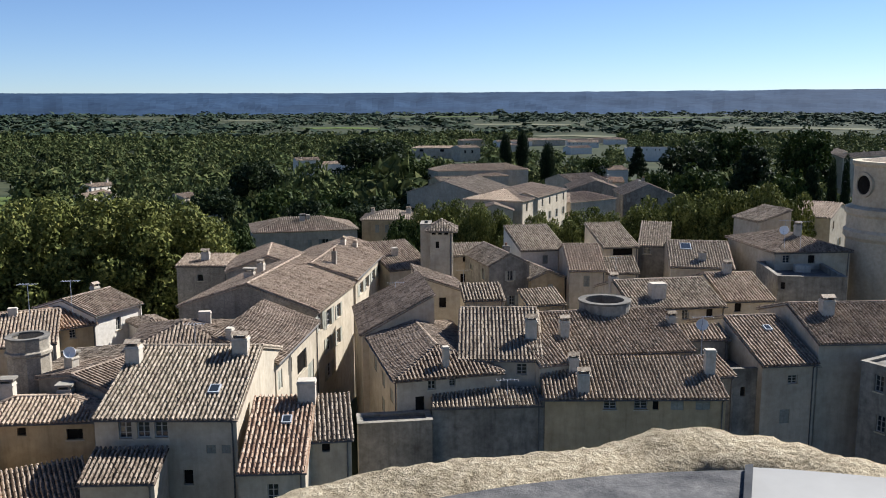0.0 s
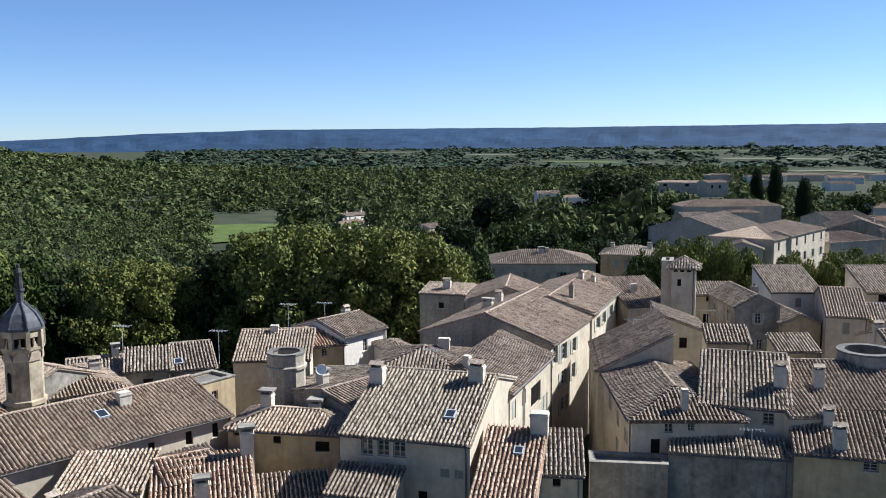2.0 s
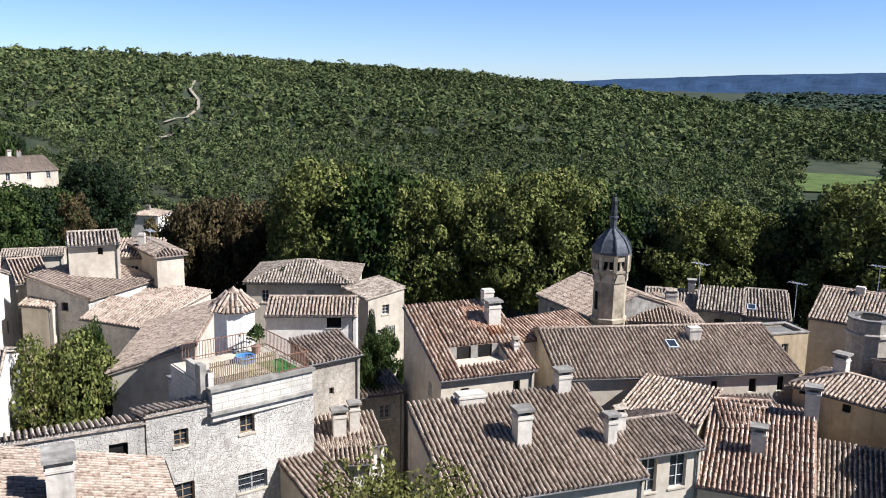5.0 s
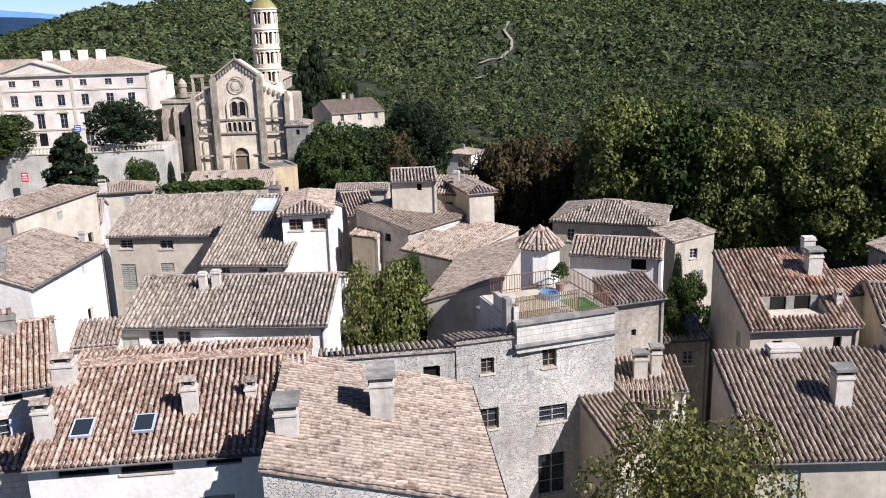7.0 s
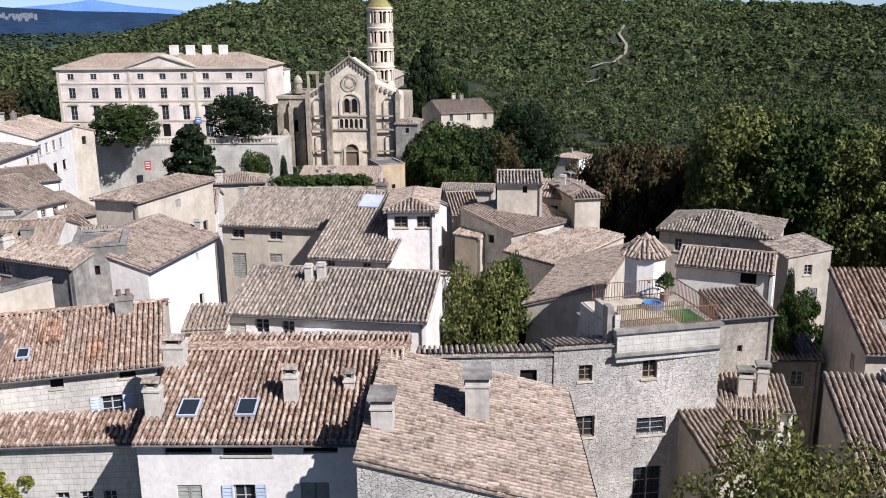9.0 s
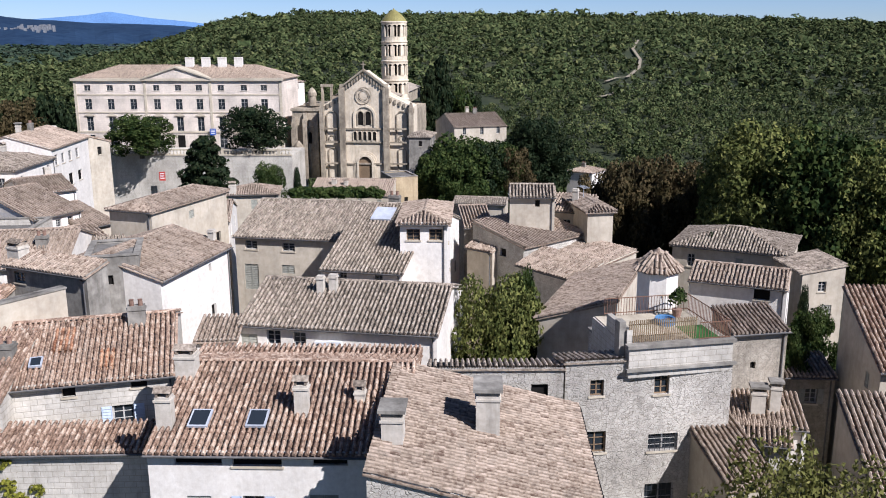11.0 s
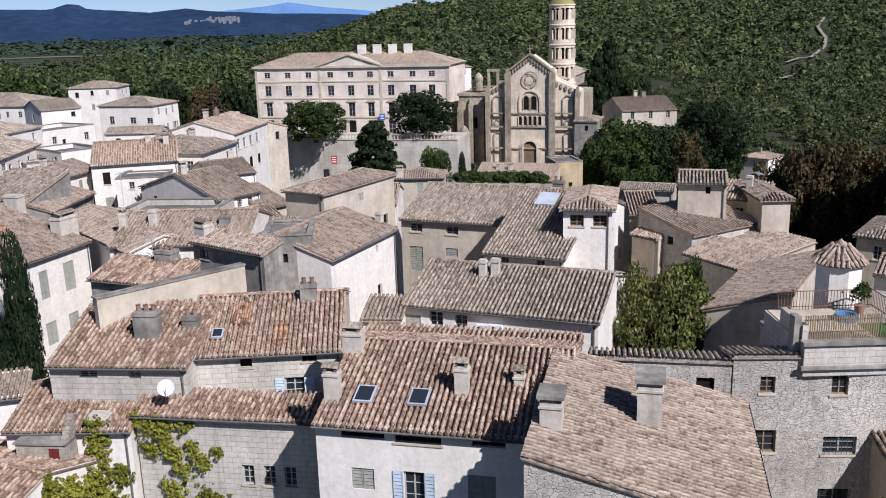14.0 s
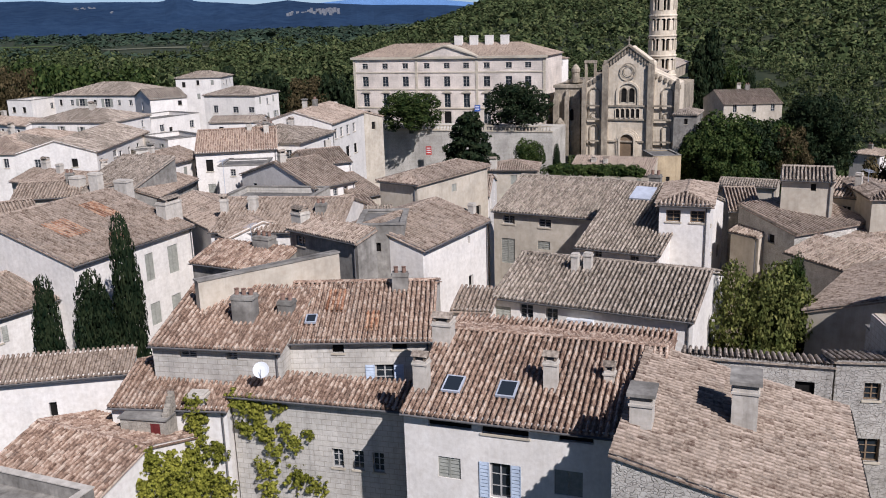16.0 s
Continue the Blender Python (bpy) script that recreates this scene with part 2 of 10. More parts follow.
def cut_wall(sh, P, U, width, z0, z1, holes, inward, reveal=0.22):
    """A wall face from P along U, with holes (u, z, w, h) and their reveals."""
    holes = [h for h in holes if h[0] - h[2] / 2 > 0.03 and h[0] + h[2] / 2 < width - 0.03 and h[1] - h[3] / 2 > z0 + 0.02 and h[1] + h[3] / 2 < z1 - 0.02]
    us = sorted({0.0, width, *[h[0] - h[2] / 2 for h in holes], *[h[0] + h[2] / 2 for h in holes]})
    zs = sorted({z0, z1, *[h[1] - h[3] / 2 for h in holes], *[h[1] + h[3] / 2 for h in holes]})

    def pt(u, z, q=0.0):
        return (P[0] + U[0] * u + inward[0] * q, P[1] + U[1] * u + inward[1] * q, z)
    for ua, ub in zip(us, us[1:]):
        for za, zb in zip(zs, zs[1:]):
            cu, cz = (ua + ub) / 2, (za + zb) / 2
            if any(abs(cu - h[0]) < h[2] / 2 and abs(cz - h[1]) < h[3] / 2 for h in holes):
                continue
            sh.poly(pt(ua, za), pt(ub, za), pt(ub, zb), pt(ua, zb))
    for u, z, w, h in [q[:4] for q in holes]:
        a, b, c, d = u - w / 2, u + w / 2, z - h / 2, z + h / 2
        q = reveal
        sh.poly(pt(a, c), pt(a, d), pt(a, d, q), pt(a, c, q))
        sh.poly(pt(b, d), pt(b, c), pt(b, c, q), pt(b, d, q))
        sh.poly(pt(a, d), pt(b, d), pt(b, d, q), pt(a, d, q))
        sh.poly(pt(b, c), pt(a, c), pt(a, c, q), pt(b, c, q))
    return holes


def tiles(poly, origin, U, V, N, colw, length, seg, rng, hold=None):
    """Rows of half-round tiles over a convex polygon (u, v) of a roof slope. Returns vertices and faces."""
    us = [p[0] for p in poly]
    cols = np.arange(min(us) + colw * 0.5, max(us), colw)
    starts = []
    for u in cols:
        hit = []
        for (ua, va), (ub, vb) in zip(poly, poly[1:] + poly[:1]):
            if (ua - u) * (ub - u) <= 0 and abs(ua - ub) > 1e-9:
                hit.append(va + (vb - va) * (u - ua) / (ub - ua))
        if len(hit) < 2:
            continue
        v0, v1 = min(hit), max(hit)
        n = int((v1 - v0) / length)
        for k in range(n + 1):
            a = v0 + k * length
            starts.append((u, a, min(length * 1.12, v1 - a)))
    if not starts:
        return np.zeros((0, 3)), []
    s = np.array(starts)
    s = s[s[:, 2] > 0.05]
    if hold is not None:
        whole = s[:, 2] > length * 1.1
        order = np.argsort(s[:, 1] + 100 * ~whole, kind="stable")[:300]
        hold.extend(s[order].tolist())
        stay = np.ones(len(s), bool)
        stay[order] = False
        s = s[stay]
    m = len(s)
    ang = np.linspace(-0.3, math.pi + 0.3, seg + 1)
    r = colw * 0.325
    tall = 1.3 if seg > 2 else 0.55
    lo = np.stack([np.cos(ang) * r, 0 * ang, np.sin(ang) * r * tall + 0.04], -1)
    hi = np.stack([np.cos(ang) * r * 0.82, 0 * ang + 1, np.sin(ang) * r * tall * 0.88 + 0.02], -1)
    t = np.concatenate([lo, hi])[None].repeat(m, 0)
    skew = rng.normal(0, 0.02, (m, 1))
    u = s[:, :1] + t[..., 0] + rng.normal(0, 0.008, (m, 1)) + skew * t[..., 1]
    v = s[:, 1:2] + t[..., 1] * s[:, 2:3] + rng.normal(0, 0.012, (m, 1)) * (s[:, 1:2] > poly[0][1] + 0.01)
    h = t[..., 2] + rng.normal(0, 0.006, (m, 1))
    P = np.array(origin) + u[..., None] * np.array(U) + v[..., None] * np.array(V) + h[..., None] * np.array(N)
    q = seg + 1
    base = [(i, i + 1, q + i + 1, q + i) for i in range(seg)] + [tuple(range(seg, -1, -1))]
    faces = [tuple(c + k * 2 * q for c in fc) for k in range(m) for fc in base]
    return P.reshape(-1, 3), faces


RNG = np.random.default_rng(5)


LOOSE = []


def loose_tiles(count=300):
    """The tiles nearest to the eave of the nearest roofs, each an object of its own on one shared mesh."""
    for roof, O, U, V, N, starts, mat in LOOSE:
        colw, seg, length = 0.275, 4, 0.42
        ang = np.linspace(-0.3, math.pi + 0.3, seg + 1)
        r = colw * 0.325
        v = [(r * math.cos(a), 0, r * 1.3 * math.sin(a) + 0.04) for a in ang] + [(0.82 * r * math.cos(a), length * 1.12, r * 1.15 * math.sin(a) + 0.02) for a in ang]
        q = seg + 1
        f = [(i, i + 1, q + i + 1, q + i) for i in range(seg)] + [tuple(range(seg, -1, -1))]
        me = bpy.data.meshes.new("tile")
        me.from_pydata(v, [], f)
        me.materials.append(mat)
        frame3 = Matrix((U, V, N)).transposed().to_4x4()
        for u, w, _ in starts[:count]:
            ob = new("tile", me)
            ob.parent = roof
            ob.matrix_basis = Matrix.Translation(O + U * float(u) + V * float(w)) @ frame3 @ pose(random.gauss(0, 0.006), 0, random.gauss(0, 0.003), 0, 0, random.gauss(0, 1.0))


def tiled_roof(parent, slopes, mat, far, thick=0.07, label="", loose=False):
    """One mesh: the boards and the tiles of all the slopes of a roof. slopes: (origin, U, V, polygon)."""
    verts, faces, held = [], [], []
    k = 0
    for O, U, V, poly in slopes:
        U, V, O = Vector(U), Vector(V), Vector(O)
        N = U.cross(V)
        top = [O + U * u + V * v - N * 0.1 for u, v in poly]
        low = [p - N * thick for p in top]
        n = len(poly)
        verts.extend([tuple(p) for p in top + low])
        faces.append(tuple(range(k, k + n)))
        faces.append(tuple(range(k + 2 * n - 1, k + n - 1, -1)))
        for i in range(n):
            j = (i + 1) % n
            faces.append((k + i, k + n + i, k + n + j, k + j))
        k += 2 * n
        colw, length, seg = ((0.275, 0.42, 4), (0.29, 0.55, 3), (0.36, 1.1, 2))[far]
        hold = [] if loose and len(held) == 0 else None
        tv, tf = tiles(list(poly), O, U, V, N, colw, length, seg, RNG, hold)
        if hold:
            held.append((O, U, V, N, hold))
        verts.extend([tuple(p) for p in tv])
        faces.extend([tuple(c + k for c in fc) for fc in tf])
        k += len(tv)
    roof = mesh_object("roof", verts, faces, mat, parent, label)
    for O, U, V, N, hold in held:
        LOOSE.append((roof, O, U, V, N, hold, mat))
    return roof


def louvred(x0, x1, h, y0, y1):
    """One shutter leaf whose front is folded into slanting louvres between two stiles."""
    sh = Shape().box(x0, y0, -h / 2, x0 + 0.05, y1, h / 2).box(x1 - 0.05, y0, -h / 2, x1, y1, h / 2)
    n = max(2, int(h / 0.16))
    edge = [(y0 + 0.012, -h / 2)]
    for i in range(n):
        za, zb = -h / 2 + h * i / n, -h / 2 + h * (i + 1) / n
        edge += [(y0 + 0.002, za + 0.03), (y0 + 0.034, zb)]
    for (ya, za), (yb, zb) in zip(edge, edge[1:]):
        sh.poly((x0 + 0.05, ya, za), (x1 - 0.05, ya, za), (x1 - 0.05, yb, zb), (x0 + 0.05, yb, zb))
    sh.poly((x1 - 0.05, y1, -h / 2), (x0 + 0.05, y1, -h / 2), (x0 + 0.05, y1, h / 2), (x1 - 0.05, y1, h / 2))
    return sh


def window(parent, P, U, inward, u, z, w, h, style, z_sill=True):
    """One window in its hole: dark pane or framed sashes, sill, shutters. style: d hole, w framed, s open shutters, b blue shutters, c closed shutters, g grille."""
    ang = math.atan2(U[1], U[0])
    at = pose(P[0] + U[0] * u + inward[0] * 0.19, P[1] + U[1] * u + inward[1] * 0.19, z) @ Matrix.Rotation(ang, 4, "Z")
    if style == "c":
        for s in (-1, 1):
            x0, x1 = (-w / 2, -0.01) if s < 0 else (0.01, w / 2)
            louvred(x0, x1, h, -0.14, -0.09).make("shutter", M_SHUTTER, parent, "closed grey-green shutter", at)
        return
    pane = Shape().poly((-w / 2, 0, -h / 2), (w / 2, 0, -h / 2), (w / 2, 0, h / 2), (-w / 2, 0, h / 2))
    # style d: a near-black sheet closes the hole in place of its shade
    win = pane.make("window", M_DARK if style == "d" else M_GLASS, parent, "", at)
    if style != "d":
        f = Shape()
        b = min(0.07, w * 0.09)
        f.box(-w / 2, -0.05, -h / 2, -w / 2 + b, -0.005, h / 2).box(w / 2 - b, -0.05, -h / 2, w / 2, -0.005, h / 2)
        f.box(-w / 2 + b, -0.05, h / 2 - b, w / 2 - b, -0.005, h / 2).box(-w / 2 + b, -0.05, -h / 2, w / 2 - b, -0.005, -h / 2 + b)
        f.box(-b / 2, -0.045, -h / 2 + b, b / 2, -0.006, h / 2 - b)
        for i in (1, 2):
            zz = -h / 2 + h * i / 3
            f.box(-w / 2 + b, -0.04, zz - 0.015, -b / 2, -0.007, zz + 0.015).box(b / 2, -0.04, zz - 0.015, w / 2 - b, -0.007, zz + 0.015)
        f.make("frame", M_WOOD_WHITE if style != "k" else M_WOOD, win)
    if style == "g":
        g = Shape()
        for i in range(6):
            x = -w / 2 + w * (i + 0.5) / 6
            g.box(x - 0.012, -0.15, -h / 2, x + 0.012, -0.126, h / 2)
        for i in range(3):
            zz = -h / 2 + h * (i + 0.5) / 3
            g.box(-w / 2, -0.125, zz - 0.012, w / 2, -0.105, zz + 0.012)
        g.make("grille", M_IRON, win)
    if h > 0.6 and w > 0.5:
        Shape().box(-w / 2 - 0.08, -0.25, -h / 2 - 0.1, w / 2 + 0.08, -0.15, -h / 2 + 0.0).make("sill", M_LIME, win)
    if style in "sb":
        for s in (-1, 1):
            x0, x1 = (-w, -w / 2 - 0.01) if s < 0 else (w / 2 + 0.01, w)
            louvred(x0, x1, h, -0.245, -0.2).make("shutter", M_SHUTTER if style == "s" else M_SHUTTER_BLUE, win)


def chimney(parent, x, y, z, w, d, h, style="t", mat=None):
    """Rendered stack with a ledge and a top: t tile hood, s stone slab on legs, p clay pots, n plain."""
    sh = Shape().box(-w / 2, -d / 2, -1.2, w / 2, d / 2, h).box(-w / 2 - 0.05, -d / 2 - 0.05, h - 0.22, w / 2 + 0.05, d / 2 + 0.05, h - 0.12)
    stack = sh.make("chimney", mat or WALL["grey"], parent, "", pose(x, y, z))
    if style == "t":
        top = Shape()
        for s in (-1, 1):
            top.box(s * w * 0.36 - 0.05, -d / 2, h, s * w * 0.36 + 0.05, d / 2, h + 0.22)
        top.poly((-w / 2 - 0.06, -d / 2 - 0.06, h + 0.22), (w / 2 + 0.06, -d / 2 - 0.06, h + 0.22), (w / 2 + 0.06, 0, h + 0.42), (-w / 2 - 0.06, 0, h + 0.42))
        top.poly((w / 2 + 0.06, d / 2 + 0.06, h + 0.22), (-w / 2 - 0.06, d / 2 + 0.06, h + 0.22), (-w / 2 - 0.06, 0, h + 0.42), (w / 2 + 0.06, 0, h + 0.42))
        top.make("hood", TILE["grey"], stack)
    elif style == "s":
        top = Shape()
        for s in (-1, 1):
            top.box(s * w * 0.4 - 0.07, -d / 2, h, s * w * 0.4 + 0.07, d / 2, h + 0.2)
        top.box(-w / 2 - 0.12, -d / 2 - 0.12, h + 0.2, w / 2 + 0.12, d / 2 + 0.12, h + 0.34)
        top.make("slab", WALL["grey"], stack)
    elif style == "p":
        n = max(1, int(w / 0.38))
        for i in range(n):
            xx = -w / 2 + w * (i + 0.5) / n
            Shape().ring(xx, 0, [(0.13, h), (0.12, h + 0.3), (0.15, h + 0.34), (0.1, h + 0.34)], 10).make("pot", M_BRICK, stack)
    return stack


def skylight(parent, at, w, h, pane=None):
    f = Shape().box(-w / 2, -h / 2, 0.0, w / 2, h / 2, 0.12)
    fr = f.make("skylight", M_ZINC, parent, "roof window with grey metal frame", at)
    Shape().poly((-w / 2 + 0.08, -h / 2 + 0.08, 0.126), (w / 2 - 0.08, -h / 2 + 0.08, 0.126), (w / 2 - 0.08, h / 2 - 0.08, 0.126), (-w / 2 + 0.08, h / 2 - 0.08, 0.126)).make("pane", pane or M_GLASS, fr)


def house(label, x, y, yaw, L, d, zb, ze, kind, slope=0.3, wall="cream", tile="grey", far=1, ov=0.3, wins=(), chims=(), skies=(), group="old town houses", loose=False, front="", cut=None, patches=()):
    """A house whose front eave runs from (x, y) for L metres along yaw, and which is d metres deep. kind: gable, shed, shedb, cross, shedl, shedr, hip, flat.
    wins: (face, u, z, w, h, style); chims: (u, v, w, d, h, style); skies: (u, v, w, h)."""
    root = tagged(new("house"), label, "house", group)
    root.matrix_basis = pose(x, y, zb, 0, 0, yaw)
    ze = ze - zb
    c = 1 / math.sqrt(1 + slope * slope)
    s = slope * c
    W, T = WALL[wall], TILE[tile]
    sides = {"f": ((0, 0), (1, 0), L, (0, 1)), "r": ((L, 0), (0, 1), d, (-1, 0)), "b": ((L, d), (-1, 0), L, (0, -1)), "l": ((0, d), (0, -1), d, (1, 0))}
    tops = {k: ze for k in "frbl"}
    extra, slopes = [], []
    q = d / 2
    if kind == "gable":
        hr = ze + slope * q
        extra = [[(L, 0, ze), (L, d, ze), (L, q, hr)], [(0, d, ze), (0, 0, ze), (0, q, hr)]]
        for O, U, V in (((0, 0, ze), (1, 0, 0), (0, c, s)), ((L, d, ze), (-1, 0, 0), (0, -c, s))):
            slopes.append((O, U, V, [(-ov * 0.4, -ov), (L + ov * 0.4, -ov), (L + ov * 0.4, q / c), (-ov * 0.4, q / c)]))
        top = lambda u, v: ze + slope * min(v, d - v)
    elif kind in ("shed", "shedb"):
        hr = ze + slope * d
        if kind == "shed":
            tops["b"] = hr
            extra = [[(L, 0, ze), (L, d, ze), (L, d, hr)], [(0, d, ze), (0, 0, ze), (0, d, hr)]]
            slopes.append(((0, 0, ze), (1, 0, 0), (0, c, s), [(-ov * 0.4, -ov), (L + ov * 0.4, -ov), (L + ov * 0.4, d / c + 0.1), (-ov * 0.4, d / c + 0.1)]))
            top = lambda u, v: ze + slope * v
        else:
            tops["f"] = hr
            extra = [[(L, 0, ze), (L, d, ze), (L, 0, hr)], [(0, d, ze), (0, 0, ze), (0, 0, hr)]]
            slopes.append(((L, d, ze), (-1, 0, 0), (0, -c, s), [(-ov * 0.4, -ov), (L + ov * 0.4, -ov), (L + ov * 0.4, d / c + 0.1), (-ov * 0.4, d / c + 0.1)]))
            top = lambda u, v: ze + slope * (d - v)
    elif kind == "cross":
        hr, m = ze + slope * L / 2, L / 2
        extra = [[(0, 0, ze), (L, 0, ze), (m, 0, hr)], [(L, d, ze), (0, d, ze), (m, d, hr)]]
        for O, U, V in (((0, d, ze), (0, -1, 0), (c, 0, s)), ((L, 0, ze), (0, 1, 0), (-c, 0, s))):
            slopes.append((O, U, V, [(-ov * 0.4, -ov), (d + ov * 0.4, -ov), (d + ov * 0.4, m / c), (-ov * 0.4, m / c)]))
        top = lambda u, v: ze + slope * min(u, L - u)
    elif kind in ("shedl", "shedr"):
        hr = ze + slope * L
        hi = "r" if kind == "shedl" else "l"
        tops[hi] = hr
        xh = L if kind == "shedl" else 0
        extra = [[(0, 0, ze), (L, 0, ze), (xh, 0, hr)], [(L, d, ze), (0, d, ze), (xh, d, hr)]]
        O, U, V = (((0, d, ze), (0, -1, 0), (c, 0, s)) if kind == "shedl" else ((L, 0, ze), (0, 1, 0), (-c, 0, s)))
        slopes.append((O, U, V, [(-ov * 0.4, -ov), (d + ov * 0.4, -ov), (d + ov * 0.4, L / c + 0.1), (-ov * 0.4, L / c + 0.1)]))
        top = lambda u, v: ze + slope * (u if kind == "shedl" else L - u)
    elif kind == "hip":
        q = min(L, d) / 2
        for O, U, V, n in (((0, 0, ze), (1, 0, 0), (0, c, s), L), ((L, d, ze), (-1, 0, 0), (0, -c, s), L), ((0, d, ze), (0, -1, 0), (c, 0, s), d), ((L, 0, ze), (0, 1, 0), (-c, 0, s), d)):
            e = ov
            slopes.append((O, U, V, [(-e, -e / c), (n + e, -e / c), (n - q + 0.001, q / c), (q - 0.001, q / c)]))
        top = lambda u, v: ze + slope * min(u, L - u, v, d - v)
    else:
        top = lambda u, v: ze - 0.6
    if cut:
        # roof loggia: the front slope is left open between u0, u1 and v0, v1, with a floor, cheeks and a back wall with
        # two openings whose shade is painted near-black
        u0, u1, v0, v1 = cut
        O, U, V, edge = slopes.pop(0)
        lo, hi, left, right = edge[0][1], edge[2][1], edge[0][0], edge[1][0]
        for a, b, e, f in ((left, u0, lo, hi), (u1, right, lo, hi), (u0, u1, lo, v0), (u0, u1, v1, hi)):
            slopes.append((O, U, V, [(a, e), (b, e), (b, f), (a, f)]))
        za, zt = ze + v0 * s - 0.2, ze + v1 * s - 0.1
        ya, yt = v0 * c, v1 * c
        log = Shape().poly((u0, ya, za), (u1, ya, za), (u1, yt, za), (u0, yt, za))
        log.poly((u0, ya, za), (u0, yt, za), (u0, yt, zt)).poly((u1, yt, za), (u1, ya, za), (u1, yt, zt))
        log.make("loggia", W, root)
        w = (u1 - u0) / 7
        front_of = Shape()
        for a, b in ((0, 1), (3, 4), (6, 7)):
            front_of.box(u0 + a * w, yt - 0.12, za, u0 + b * w, yt, zt)
        front_of.make("loggia_wall", WALL["grey"], root)
        for a in (1, 4):
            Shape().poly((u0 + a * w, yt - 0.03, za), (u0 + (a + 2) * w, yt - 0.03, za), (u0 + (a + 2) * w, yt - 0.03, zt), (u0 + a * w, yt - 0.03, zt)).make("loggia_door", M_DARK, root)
    for u0, u1, v0, v1, key in patches:
        tiled_roof(root, [((0, 0, ze + 0.035), (1, 0, 0), (0, c, s), [(u0, v0), (u1, v0), (u1, v1), (u0, v1)])], TILE[key], far, 0.02, "patch of newer tiles")
    sh = Shape()
    thick = 0.3
    face = Shape() if front else sh
    for key, (P, U, width, inward) in sides.items():
        holes = [(w[1], w[2] - zb, w[3], w[4], w[5]) for w in wins if w[0] == key]
        for hle in cut_wall(face if key == "f" else sh, P, U, width, 0.0, tops[key], holes, inward):
            window(root, P, U, inward, *hle)
    for i, pts in enumerate(extra):
        (face if front and kind == "cross" and i == 0 else sh).poly(*pts)
    if front:
        face.make("front_wall", WALL[front], root)
    if kind == "flat":
        e = min(thick, d / 2 - 0.04)
        well = 0.6 if min(L, d) > 5.5 else 0.15
        sh.poly((e, e, ze), (L - e, e, ze), (L - e, e, ze - well), (e, e, ze - well))
        sh.poly((L - e, e, ze), (L - e, d - e, ze), (L - e, d - e, ze - well), (L - e, e, ze - well))
        sh.poly((L - e, d - e, ze), (e, d - e, ze), (e, d - e, ze - well), (L - e, d - e, ze - well))
        sh.poly((e, d - e, ze), (e, e, ze), (e, e, ze - well), (e, d - e, ze - well))
        Shape().poly((e, e, ze - well), (L - e, e, ze - well), (L - e, d - e, ze - well), (e, d - e, ze - well)).make("roof_deck", M_DECK, root)
        cop = Shape()
        o = 0.06
        cop.box(-o, -o, ze, L + o, e + o, ze + 0.09).box(-o, d - e - o, ze, L + o, d + o, ze + 0.09).box(-o, e + o, ze, e + o, d - e - o, ze + 0.09).box(L - e - o, e + o, ze, L + o, d - e - o, ze + 0.09)
        cop.make("coping", WALL["grey"], root)
    sh.make("wall", W, root)
    if slopes:
        tiled_roof(root, slopes, T, far, loose=loose)
        if kind in ("gable", "hip", "cross") and far < 2:
            ridge = Shape()
            if kind == "gable":
                a, b = Vector((0, d / 2, ze + slope * d / 2)), Vector((L, d / 2, ze + slope * d / 2))
            elif kind == "cross":
                a, b = Vector((L / 2, 0, ze + slope * L / 2)), Vector((L / 2, d, ze + slope * L / 2))
            else:
                q = min(L, d) / 2
                a, b = (Vector((q, q, ze + slope * q)), Vector((L - q, d - q, ze + slope * q)))
            run = b - a
            n = max(1, int(run.length / 0.4))
            if run.length > 0.5:
                way = run.normalized()
                across = Vector((-way.y, way.x, 0))
                for i in range(n):
                    p0, p1 = a + way * (i * run.length / n - 0.03), a + way * ((i + 1) * run.length / n)
                    lo, hi = [], []
                    for k in range(5):
                        an = math.pi * k / 4
                        off = across * (0.14 * math.cos(an)) + Vector((0, 0, 0.11 * math.sin(an) + 0.02))
                        lo.append(tuple(p0 + off * 1.08))
                        hi.append(tuple(p1 + off))
                    for k in range(4):
                        ridge.poly(lo[k], lo[k + 1], hi[k + 1], hi[k])
                    ridge.poly(*lo)
                ridge.make("ridge_tiles", T, root)
    if far < 2 and kind in ("gable", "shed", "hip") and L > 2.5:
        drop = ze - slope * ov - 0.06
        gut = Shape()
        for k in range(4):
            a0, a1 = math.pi + math.pi * k / 4, math.pi + math.pi * (k + 1) / 4
            p = [(-ov * c - 0.05 + 0.07 * math.cos(a), drop + 0.07 * math.sin(a)) for a in (a0, a1)]
            gut.poly((-0.1, *p[0]), (L + 0.1, *p[0]), (L + 0.1, *p[1]), (-0.1, *p[1]))
            gut.poly((L + 0.1, p[0][0], p[0][1] + 0.008), (-0.1, p[0][0], p[0][1] + 0.008), (-0.1, p[1][0], p[1][1] + 0.008), (L + 0.1, p[1][0], p[1][1] + 0.008))
        gut.make("gutter", M_GUTTER, root)
        pipe = tube(Shape(), (L - 0.25, -0.07, drop - 0.25), (L - 0.25, -0.07, 0.1), 0.05, 0.05, 7)
        tube(pipe, (L - 0.25, -ov * c - 0.05, drop - 0.05), (L - 0.25, -0.07, drop - 0.25), 0.045, 0.045, 7)
        pipe.make("downpipe", M_GUTTER, root)
    for u, v, w, dd, h, st in chims:
        chimney(root, u, v, top(u, v), w, dd, h, st, WALL["grey"] if st == "p" else M_STACK)
    for u, v, w, h, *sheet in skies:
        at = Matrix.Translation((u, v, top(u, v) + 0.09)) @ Matrix.Rotation(math.atan(slope), 4, "X")
